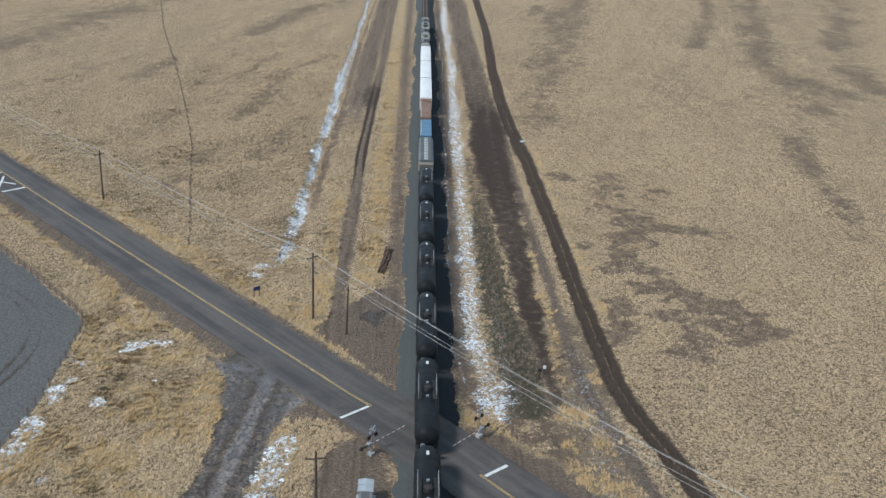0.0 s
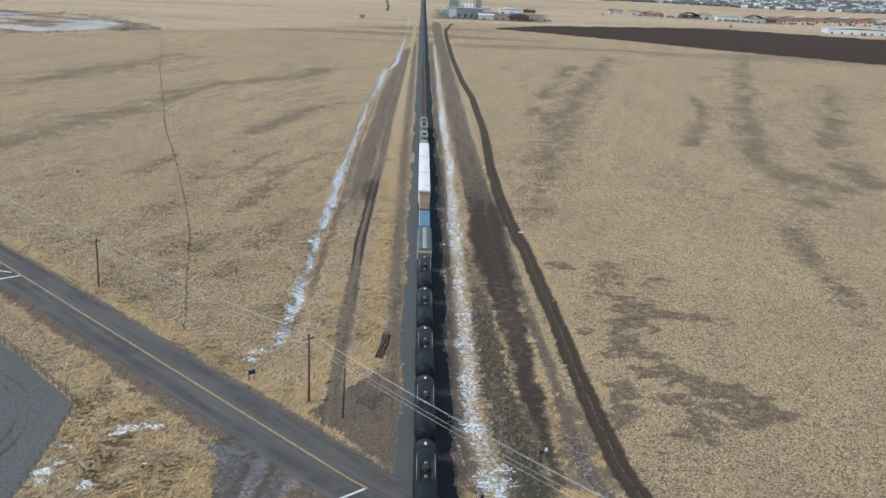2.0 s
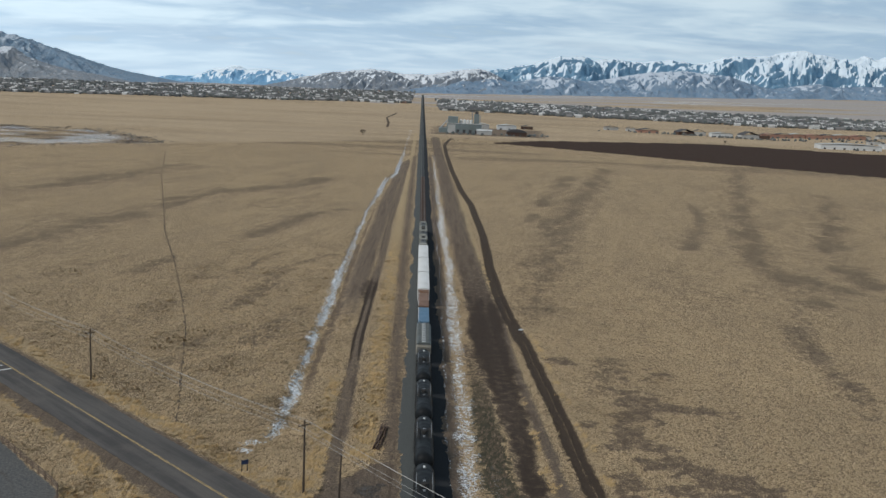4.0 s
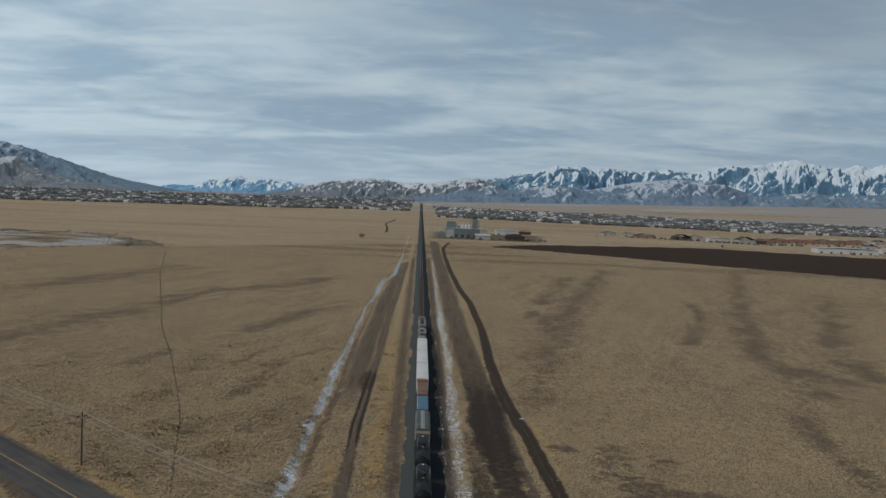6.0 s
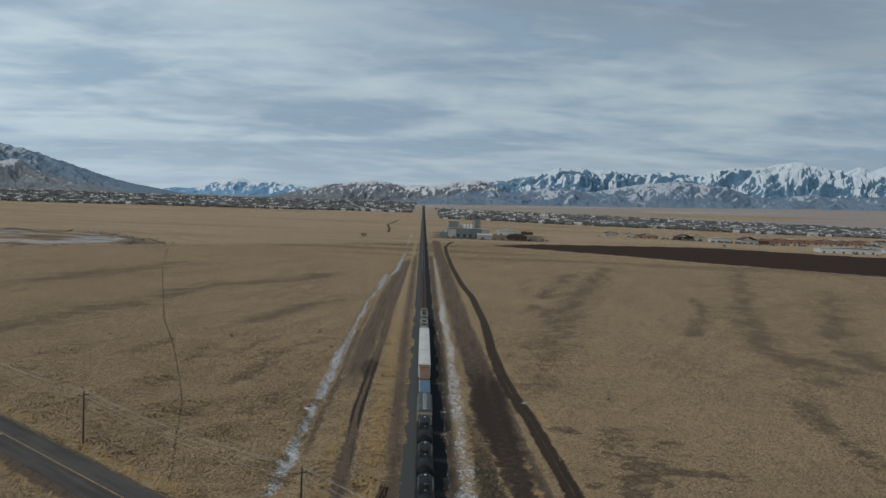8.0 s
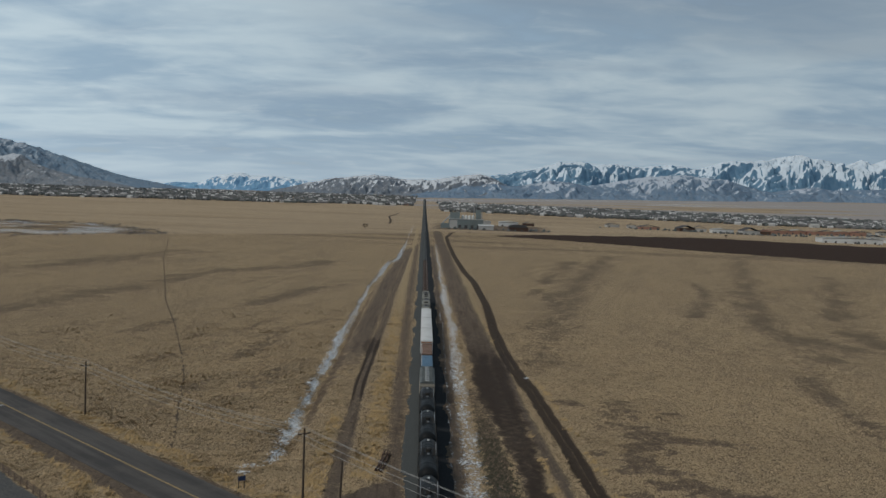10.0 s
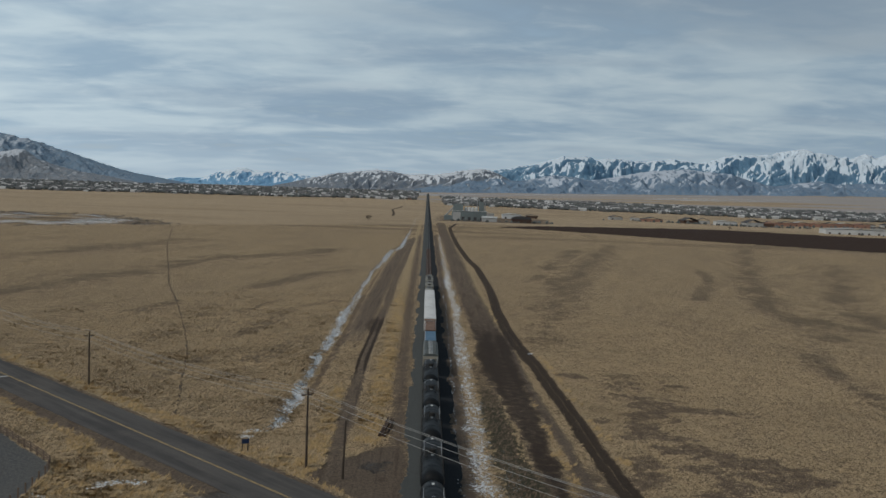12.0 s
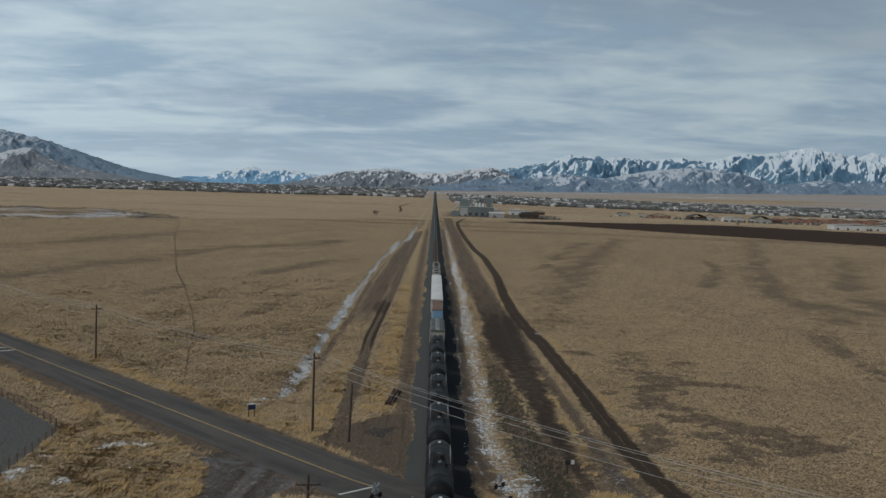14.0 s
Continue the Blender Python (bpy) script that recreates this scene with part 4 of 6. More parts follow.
def mountain(name, skyline, crest_y, front_y, back_y, material, label, seed, nx, ny, rough, spur, lean=0.0, apron=1.15):
    """A range whose crest follows the skyline (x, height at 4300 m), with forking spurs that run down to the plain."""
    f = (crest_y + 143) / 4443.0
    sx = np.array([p[0] for p in skyline]) * f
    sz = np.array([52 + (p[1] - 52) * f for p in skyline])
    xs = np.linspace(sx[0], sx[-1], nx)
    crest = np.interp(xs, sx, sz)
    crest = crest + np.clip(crest - 20, 0, 200) * (0.05 * fractal(xs / 55, xs * 0 + seed, 7, 4) + 0.02)
    k_crest = (crest_y - front_y) / (back_y - front_y)
    X, V = np.meshgrid(xs, np.linspace(0, 1, ny))
    Y = front_y + (back_y - front_y) * V
    v = V / k_crest
    base = plain_base(X, Y)
    rise = np.maximum(crest[None] - base, 0)
    warp = fractal(X / (spur * 1.7), Y / (spur * 1.7), seed + 40, 3)
    p = (X + lean * (crest_y - Y) + 1.1 * spur * warp) / spur
    r = ridges(p, Y / (spur * 1.0) + 0.9 * warp, seed)
    r = r + 0.22 * (ridges(X / (spur * 0.42) + 1.3 * warp, Y / (spur * 0.5) - 1.3 * warp, seed + 60, 4) - 0.5)
    fine = fractal(X / (spur * 0.16), Y / (spur * 0.16), seed + 20, 4)
    ahead = v <= 1
    back = np.clip(1 - (v - 1) / (1 / k_crest - 1), 0, 1) ** 1.1
    env = np.where(ahead, np.clip(v, 0, 1) ** apron, back)
    mid = np.where(ahead, np.sin(np.pi * np.clip(v, 0, 1) ** 0.85) ** 0.75, 0.1)
    cap = np.where(ahead, 1 - 0.35 * (1 - v), 1.0) - 0.12
    t = env + rough * mid * (r - 0.52)
    t = np.where(t > cap, cap + 0.12 * np.tanh((t - cap) / 0.12), t)
    Z = base + rise * (t + 0.05 * fine * np.minimum(1, env * 1.6))
    Z = np.where(v > 0.02, np.maximum(Z, base - 2 + 6 * env), base - 12)
    ob = new(name, grid_mesh(name, X, Y, Z, material))
    return tagged(ob, label, "mountain", kind="structure")


SKY_CENTRE = [(-760, 0), (-640, 24), (-560, 44), (-508, 60), (-450, 73), (-388, 87), (-350, 90), (-316, 95), (-265, 102), (-219, 108), (-180, 104), (-146, 101), (-110, 95), (-73, 92), (-29, 94), (23, 95), (70, 102), (120, 110), (180, 120), (240, 129),
              (277, 116), (330, 92), (400, 60), (480, 40)]
SKY_RIGHT = [(60, 40), (160, 84), (249, 113), (290, 122), (313, 127), (370, 138), (433, 150), (475, 160), (517, 173), (545, 184), (577, 194), (625, 193), (674, 198), (700, 186), (724, 180), (760, 188), (796, 195), (850, 188), (918, 183), (980, 190), (1039, 197), (1110, 190), (1185, 186),
             (1220, 198), (1257, 212), (1290, 220), (1329, 227), (1390, 227), (1451, 231), (1490, 240), (1523, 248), (1560, 254), (1595, 261), (1630, 254), (1669, 249), (1742, 242), (1770, 230), (1792, 221), (1840, 238), (1876, 247), (1933, 238),
             (2002, 258), (2150, 268), (2350, 240), (2600, 250), (2900, 200)]
SKY_FAR = [(-1250, 10), (-1150, 22), (-1101, 36), (-1060, 44), (-1005, 42), (-960, 46), (-922, 60), (-895, 73), (-847, 83), (-810, 91), (-775, 93), (-755, 86), (-739, 80), (-700, 84), (-654, 88), (-630, 84), (-606, 85), (-560, 76), (-509, 68), (-430, 56), (-330, 20)]
SKY_LEFT = [(-3300, 312), (-2700, 342), (-2300, 274), (-2050, 252), (-1950, 228), (-1861, 211), (-1800, 200), (-1740, 187), (-1690, 178), (-1644, 167), (-1596, 150), (-1545, 138), (-1499, 124), (-1450, 108), (-1402, 92), (-1365, 82), (-1330, 72), (-1280, 60), (-1233, 50), (-1180, 43), (-1136, 36), (-1050, 20), (-960, -5), (-900, -30)]
SKY_SPUR = [(-2600, 90), (-2350, 130), (-2200, 112), (-2050, 88), (-1930, 98), (-1861, 107), (-1800, 126), (-1752, 137), (-1716, 131), (-1668, 101), (-1595, 74), (-1500, 53), (-1380, 36), (-1250, 14), (-1150, -10)]
SKY_FOOT = [(-300, 10), (-100, 26), (60, 52), (180, 78), (300, 86), (380, 78), (460, 92), (540, 110), (620, 104), (700, 92), (790, 108), (880, 128), (960, 142), (1040, 150), (1120, 153), (1200, 148), (1290, 142), (1360, 120), (1430, 104), (1500, 96), (1600, 112), (1690, 122), (1760, 112), (1850, 118), (1950, 122), (2100, 130), (2400, 110), (2800, 90)]


def plain_base(x, y):
    return far_rise(x, y) - 3


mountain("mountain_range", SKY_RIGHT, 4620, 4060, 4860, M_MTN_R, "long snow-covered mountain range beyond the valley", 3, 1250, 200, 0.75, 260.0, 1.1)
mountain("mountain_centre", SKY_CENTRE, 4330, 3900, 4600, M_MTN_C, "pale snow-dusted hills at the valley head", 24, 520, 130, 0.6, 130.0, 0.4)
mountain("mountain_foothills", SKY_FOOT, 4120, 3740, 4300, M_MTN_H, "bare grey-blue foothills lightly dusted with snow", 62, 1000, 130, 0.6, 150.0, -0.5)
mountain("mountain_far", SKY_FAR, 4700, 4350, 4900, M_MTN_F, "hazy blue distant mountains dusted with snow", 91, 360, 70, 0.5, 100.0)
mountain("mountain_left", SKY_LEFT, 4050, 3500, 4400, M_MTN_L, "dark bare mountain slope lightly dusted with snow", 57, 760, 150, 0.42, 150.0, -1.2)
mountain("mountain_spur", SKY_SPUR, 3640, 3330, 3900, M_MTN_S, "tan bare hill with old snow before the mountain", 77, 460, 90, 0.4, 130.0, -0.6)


# ---- train ----
WHEEL_ME = None


def wheel_mesh():
    bm = bmesh.new()
    tube(bm, (-0.065, 0, 0), (0.05, 0, 0), 0.44, 20)
    tube(bm, (-0.095, 0, 0), (-0.065, 0, 0), 0.475, 20)
    tube(bm, (0.05, 0, 0), (0.12, 0, 0), 0.14, 10)
    return finish("wheel", bm, M_STEEL)


WHEEL_ME = wheel_mesh()


def truck_mesh():
    """Cast bogie: two side frames, bolster, springs and axles."""
    bm = bmesh.new()
    for sx in (-1, 1):
        x0, x1 = sorted((sx * 0.96, sx * 1.12))
        prof = [(-1.25, 0.36), (-1.25, 0.62), (-0.85, 0.66), (-0.45, 0.82), (0.45, 0.82), (0.85, 0.66), (1.25, 0.62), (1.25, 0.36), (0.95, 0.34), (0.5, 0.2), (-0.5, 0.2), (-0.95, 0.34)]
        loft(bm, [[(x0, a, b) for a, b in prof], [(x1, a, b) for a, b in prof]])
        for y in (-0.16, 0.16):
            tube(bm, (sx * 1.16, y, 0.3), (sx * 1.16, y, 0.62), 0.09, 8)
    box(bm, -1.0, 1.0, -0.2, 0.2, 0.55, 0.85)
    for y in (-0.9, 0.9):
        tube(bm, (-0.95, y, 0.46), (0.95, y, 0.46), 0.075, 8)
    return finish("truck", bm, M_UNDER)


TRUCK_ME = truck_mesh()


def add_truck(car, y):
    t = share("truck", TRUCK_ME, car, (0, y, 0))
    for sx in (-1, 1):
        for dy in (-0.9, 0.9):
            share("wheel", WHEEL_ME, t, (sx * 0.755, dy, 0.46), (0, 0, 0 if sx > 0 else math.pi))


def coupler_mesh():
    bm = bmesh.new()
    box(bm, -0.12, 0.12, -0.7, 0.35, 0.78, 1.0)
    box(bm, -0.2, 0.2, 0.3, 0.62, 0.74, 1.04)
    return finish("coupler", bm, M_UNDER, bevel=0.02)


COUPLER_ME = coupler_mesh()


def add_couplers(car, half):
    share("coupler", COUPLER_ME, car, (0, half, 0))
    share("coupler", COUPLER_ME, car, (0, -half, 0), (0, 0, math.pi))


def tank_car(m):
    car = thing("tank_car", m, "black railway tank car with top platform on steel wheels", "rail car", "train of rail cars")
    half, r, zc = 9.75, 1.53, 2.52
    rings = []
    n = 32
    stations = [(-half, 0.12), (-half + 0.06, 0.55), (-half + 0.22, 0.95), (-half + 0.5, 1.26), (-half + 0.85, 1.44), (-half + 1.2, r)]
    stations += [(-half + 1.2 + (2 * half - 2.4) * i / 8, r) for i in range(1, 8)]
    stations += [(-y, rr) for y, rr in stations[5::-1]]
    for y, rr in stations:
        rings.append([(rr * math.cos(2 * math.pi * i / n), y, zc + rr * math.sin(2 * math.pi * i / n)) for i in range(n)])
    bm = bmesh.new()
    loft(bm, rings)
    tank = part("tank_body", bm, M_BLACK, car, smooth=True)
    for y in (-6.4, -3.2, 3.2, 6.4):
        bm = bmesh.new()
        tube(bm, (0, y - 0.04, zc), (0, y + 0.04, zc), r + 0.016, 32)
        part("weld_band", bm, M_BLACK, tank)
    bm = bmesh.new()
    tube(bm, (0, 0, zc + r - 0.12), (0, 0, zc + r + 0.42), 0.46, 20)
    tube(bm, (0, 0, zc + r + 0.42), (0, 0, zc + r + 0.52), 0.54, 20, 0.40)
    for a in range(8):
        c, s = math.cos(a * math.pi / 4), math.sin(a * math.pi / 4)
        tube(bm, (0.55 * c, 0.55 * s, zc + r + 0.3), (0.55 * c, 0.55 * s, zc + r + 0.56), 0.04, 6)
    part("valve_dome", bm, M_UNDER, car, "dark valve housing with bolted lid")
    for y in (-1.7, 1.75):
        bm = bmesh.new()
        tube(bm, (0, y, zc + r - 0.08), (0, y, zc + r + 0.16), 0.2, 12)
        part("safety_valve", bm, M_GREYM, car)
    # platform round the dome
    pz = zc + r + 0.02
    for sx in (-1, 1):
        x0, x1 = sorted((sx * 0.66, sx * 1.14))
        bm = bmesh.new()
        for i in range(12):
            y = -2.35 + i * 0.40
            box(bm, x0, x1, y, y + 0.30, pz - 0.02, pz + 0.02)
        box(bm, x0, x0 + 0.05, -2.4, 2.4, pz - 0.08, pz - 0.02)
        box(bm, x1 - 0.05, x1, -2.4, 2.4, pz - 0.08, pz - 0.02)
        part("platform", bm, M_UNDER, car, "steel grating platform")
        bm = bm_tubes([((sx * 1.14, y, pz), (sx * 1.14, y, pz + 0.95), 0.022) for y in (-2.4, -0.8, 0.8, 2.4)]
                      + [((sx * 1.14, -2.4, pz + h), (sx * 1.14, 2.4, pz + h), 0.035) for h in (0.5, 0.95)])
        part("handrail", bm, M_GREYM, car, "pale steel handrail")
        bm = bm_tubes([((sx * 1.58, dy, 0.9), (sx * 1.58, dy, 3.1), 0.02) for dy in (-0.22, 0.22)]
                      + [((sx * 1.58, -0.22, 1.0 + 0.3 * i), (sx * 1.58, 0.22, 1.0 + 0.3 * i), 0.015) for i in range(8)]
                      + [((sx * 1.58, dy, 3.1), (sx * 1.16, dy, pz), 0.02) for dy in (-0.22, 0.22)])
        part("ladder", bm, M_UNDER, car)
    bm = bmesh.new()
    ring = []
    for y0, y1 in ((6.9, 7.75),):
        for y in (y0, y1):
            ring.append([(0.16 + 0.2 * k, y, zc + math.sqrt(r * r - (0.16 + 0.2 * k) ** 2) + 0.012) for k in (-1.6, -0.8, 0.0)])
    loft(bm, ring, close=False)
    part("stencil_panel", bm, M_PAINTW, car, "small white stencil panel")
    bm = bm_boxes((-0.35, 0.35, -9.9, 9.9, 0.72, 1.05), (-1.35, 1.35, -8.3, -7.5, 0.9, 1.45), (-1.35, 1.35, 7.5, 8.3, 0.9, 1.45),
                  (-1.45, 1.45, -10.15, -9.6, 0.95, 1.1), (-1.45, 1.45, 9.6, 10.15, 0.95, 1.1))
    part("underframe", bm, M_UNDER, car)
    for sy in (-1, 1):
        bm = bm_tubes([((-1.4, sy * 10.05, 1.1), (-1.4, sy * 10.05, 2.1), 0.025), ((1.4, sy * 10.05, 1.1), (1.4, sy * 10.05, 2.1), 0.025), ((-1.4, sy * 10.05, 2.1), (1.4, sy * 10.05, 2.1), 0.025)])
        part("end_railing", bm, M_UNDER, car)
        add_truck(car, sy * 7.9)
    bm = bmesh.new()
    tube(bm, (-0.5, -9.75, 1.9), (-0.5, -9.95, 1.9), 0.32, 14)
    part("brake_wheel", bm, M_GREYM, car)
    add_couplers(car, 10.2)
    return car


def hopper_car(m):
    car = thing("hopper_car", m, "beige covered grain hopper car with round roof hatches", "rail car", "train of rail cars")
    hl = 9.4
    prof = [(-1.0, 0.95), (-1.52, 1.5), (-1.55, 3.75), (-1.45, 4.05), (1.45, 4.05), (1.55, 3.75), (1.52, 1.5), (1.0, 0.95)]
    bm = bmesh.new()
    loft(bm, [[(x * 0.98, -hl + 1.6, z) for x, z in prof], [(x, -hl + 1.7, z) for x, z in prof], [(x, hl - 1.7, z) for x, z in prof], [(x * 0.98, hl - 1.6, z) for x, z in prof]])
    part("body", bm, M_BEIGE, car)
    for i in range(13):
        y = -7.2 + i * 1.2
        bm = bm_boxes((-1.62, -1.54, y - 0.05, y + 0.05, 1.4, 3.8), (1.54, 1.62, y - 0.05, y + 0.05, 1.4, 3.8))
        part("side_post", bm, M_BEIGE, car)
    bm = bmesh.new()
    roof = [(-1.6, 3.98), (-1.25, 4.22), (-0.6, 4.36), (0.6, 4.36), (1.25, 4.22), (1.6, 3.98), (1.55, 3.9), (-1.55, 3.9)]
    loft(bm, [[(x, y, z) for x, z in roof] for y in (-hl + 0.25, hl - 0.25)])
    top = part("roof", bm, M_ROOFG, car, "dark grey rounded roof")
    part("hatch_trough", bm_boxes((-0.42, 0.42, -hl + 0.6, hl - 0.6, 4.34, 4.44)), M_HATCH, car, "pale hatch strip along the roof", bevel=0.02)
    for i in range(8):
        y = -7.6 + i * 15.2 / 7
        bm = bmesh.new()
        tube(bm, (0, y, 4.44), (0, y, 4.56), 0.34, 16)
        tube(bm, (0, y, 4.56), (0, y, 4.62), 0.40, 16, 0.30)
        box(bm, -0.5, 0.5, y - 0.04, y + 0.04, 4.58, 4.64)
        part("hatch_cover", bm, M_GREYM, top)
    for sx in (-1, 1):
        x0, x1 = sorted((sx * 0.72, sx * 1.15))
        bm = bmesh.new()
        for i in range(30):
            y = -hl + 0.4 + i * 0.62
            box(bm, x0, x1, y, y + 0.45, 4.38, 4.42)
        box(bm, x0, x0 + 0.04, -hl + 0.3, hl - 0.3, 4.26, 4.39)
        box(bm, x1 - 0.04, x1, -hl + 0.3, hl - 0.3, 4.2, 4.39)
        part("running_board", bm, M_ROOFG, car, "grating walkway on the roof")
    for sy in (-1, 1):
        part("end_slope", _end_slope(sy, hl), M_BEIGE, car)
        tb = [((x, sy * (hl + 0.05), 1.1), (x, sy * (hl - 0.4), 4.2), 0.03) for x in (-1.45, -0.95, 0.95, 1.45)]
        tb += [((x0, sy * (hl + 0.03 - 0.12 * i), 1.3 + 0.36 * i), (x0 + 0.5, sy * (hl + 0.03 - 0.12 * i), 1.3 + 0.36 * i), 0.02) for i in range(8) for x0 in (-1.45, 0.95)]
        part("end_ladder", bm_tubes(tb), M_GREYM, car)
        part("end_platform", bm_boxes((-1.5, 1.5, min(sy * hl, sy * (hl - 1.9)), max(sy * hl, sy * (hl - 1.9)), 0.95, 1.08)), M_UNDER, car)
        add_truck(car, sy * 7.6)
    for y in (-4.2, 0, 4.2):
        bm = bmesh.new()
        loft(bm, [[(-1.1, y - 1.5, 1.0), (1.1, y - 1.5, 1.0), (1.1, y + 1.5, 1.0), (-1.1, y + 1.5, 1.0)], [(-0.4, y - 0.3, 0.35), (0.4, y - 0.3, 0.35), (0.4, y + 0.3, 0.35), (-0.4, y + 0.3, 0.35)]])
        part("discharge_chute", bm, M_UNDER, car)
    part("logo_patch", bm_boxes((1.625, 1.64, -4.6, -1.2, 2.6, 3.5)), M_REDP, car, "red painted patch on the side")
    add_couplers(car, hl + 0.15)
    return car


def _end_slope(sy, hl):
    bm = bmesh.new()
    a, b = hl - 1.68, hl - 0.35
    loft(bm, [[(-1.5, sy * a, 1.5), (1.5, sy * a, 1.5), (1.5, sy * a, 3.9), (-1.5, sy * a, 3.9)], [(-1.5, sy * b, 3.3), (1.5, sy * b, 3.3), (1.5, sy * b, 3.9), (-1.5, sy * b, 3.9)]])
    return bm


def reefer_car(m):
    car = thing("refrigerator_car", m, "long white refrigerator boxcar with ribbed roof", "rail car", "train of rail cars")
    hl = 11.95
    part("body", bm_boxes((-1.55, 1.55, -hl, hl, 1.0, 4.35)), M_WHITEP, car, bevel=0.06)
    bm = bmesh.new()
    roof = [(-1.6, 4.34), (-0.8, 4.50), (0, 4.55), (0.8, 4.50), (1.6, 4.34), (1.58, 4.28), (-1.58, 4.28)]
    loft(bm, [[(x, y, z) for x, z in roof] for y in (-hl - 0.02, hl + 0.02)])
    top = part("roof", bm, M_WHITEP, car)
    for i in range(19):
        y = -hl + 0.6 + i * (2 * hl - 1.2) / 18
        bm = bmesh.new()
        loft(bm, [[(x, y + s * 0.05, z + 0.01 + lift) for x, z in roof[:5]] + [(1.6, y + s * 0.05, 4.3), (-1.6, y + s * 0.05, 4.3)] for s, lift in ((-1, 0.0), (-0.5, 0.035), (0.5, 0.035), (1, 0.0))])
        part("roof_rib", bm, M_WHITEP, top)
    for sx in (-1, 1):
        x0, x1 = sorted((sx * 1.55, sx * 1.61))
        part("door", bm_boxes((x0, x1, -1.6, 1.6, 1.1, 4.2)), M_WHITEP, car, bevel=0.015)
        for i in range(17):
            y = -hl + 0.5 + i * (2 * hl - 1.0) / 16
            if abs(y) > 1.8:
                part("side_post", bm_boxes((x0, x1, y - 0.05, y + 0.05, 1.05, 4.28)), M_WHITEP, car)
    for sy in (-1, 1):
        y0, y1 = sorted((sy * hl, sy * (hl + 0.12)))
        bm = bmesh.new()
        for i in range(7):
            box(bm, -1.45, 1.45, y0, y1, 1.2 + 0.44 * i, 1.45 + 0.44 * i)
        part("end_panel", bm, M_ORANGE, car, "rust-brown ribbed end panel")
        y0, y1 = sorted((sy * (hl + 0.05), sy * (hl + 0.75)))
        part("end_platform", bm_boxes((-1.3, 1.3, y0, y1, 0.9, 1.0)), M_ORANGE, car)
        add_truck(car, sy * 9.3)
    part("underframe", bm_boxes((-0.4, 0.4, -hl, hl, 0.7, 1.0), (-1.4, 1.4, -3, -1.4, 0.5, 1.0), (-1.2, 1.2, 1.5, 4.0, 0.45, 1.0)), M_UNDER, car)
    part("cooling_unit", bm_boxes((-1.2, 1.2, hl + 0.0, hl + 0.55, 2.4, 4.0)), M_WHITEP, car, bevel=0.05)
    add_couplers(car, hl + 0.5)
    return car


def container(name, m, length, material, label):
    box_ob = thing(name, m, label, "container", "train load of containers")
    hl, w, h = length / 2, 1.3, 2.9
    part("wall", bm_boxes((-w + 0.04, w - 0.04, -hl + 0.04, hl - 0.04, 0.05, h - 0.06)), material, box_ob)
    n = 11
    for i in range(n):
        bm = bmesh.new()
        y0 = -hl + 0.3 + i * (2 * hl - 0.6) / n
        y1 = y0 + (2 * hl - 0.6) / n
        d = (y1 - y0) / 5
        loft(bm, [[(-w + 0.12, y, z), (w - 0.12, y, z), (w - 0.12, y, h - 0.09), (-w + 0.12, y, h - 0.09)] for y, z in ((y0, h - 0.055), (y0 + d, h - 0.055), (y0 + 1.4 * d, h - 0.005), (y0 + 3.6 * d, h - 0.005), (y0 + 4 * d, h - 0.055), (y1, h - 0.055))])
        part("roof_panel", bm, material, box_ob)
    pale = M_WHITEP
    for sx in (-1, 1):
        x0, x1 = sorted((sx * (w - 0.1), sx * w))
        part("roof_rail", bm_boxes((x0, x1, -hl, hl, h - 0.14, h + 0.01)), pale if sx < 0 else material, box_ob)
        part("bottom_rail", bm_boxes((x0, x1, -hl, hl, 0, 0.16)), material, box_ob)
        bm = bmesh.new()
        for i in range(40):
            y = -hl + 0.25 + i * (2 * hl - 0.5) / 40
            box(bm, min(sx * w, sx * (w - 0.05)), max(sx * w, sx * (w - 0.05)), y, y + 0.18, 0.16, h - 0.14)
        part("side_corrugation", bm, material, box_ob)
        for sy in (-1, 1):
            y0, y1 = sorted((sy * (hl - 0.12), sy * hl))
            part("corner_post", bm_boxes((x0 - 0.003, x1 + 0.003, y0, y1 + 0.003, 0, h)), material, box_ob)
    for sy in (-1, 1):
        y0, y1 = sorted((sy * (hl - 0.12), sy * hl))
        part("end_rail", bm_boxes((-w, w, y0, y1, h - 0.16, h)), material, box_ob)
        part("door_panel", bm_boxes((-w + 0.1, w - 0.1, sy * (hl - 0.05) - 0.02, sy * (hl - 0.05) + 0.02, 0.1, h - 0.16)), material, box_ob)
    return box_ob


def flat_car(m, length):
    car = thing("flat_car", m, "dark steel flat car carrying a single container", "rail car", "train of rail cars")
    hl = length / 2
    part("deck", bm_boxes((-1.35, 1.35, -hl, hl, 0.98, 1.12)), M_UNDER, car, bevel=0.02)
    part("side_sill", bm_boxes((-1.38, -1.26, -hl, hl, 0.7, 1.16)), M_UNDER, car)
    part("side_sill", bm_boxes((1.26, 1.38, -hl, hl, 0.7, 1.16)), M_UNDER, car)
    part("centre_sill", bm_boxes((-0.35, 0.35, -hl, hl, 0.55, 0.98)), M_UNDER, car)
    for sy in (-1, 1):
        part("end_bulkhead", bm_boxes((-1.3, 1.3, sy * (hl - 0.08) - 0.06, sy * (hl - 0.08) + 0.06, 1.12, 1.75)), M_UNDER, car)
        add_truck(car, sy * (hl - 1.9))
    add_couplers(car, hl)
    return car


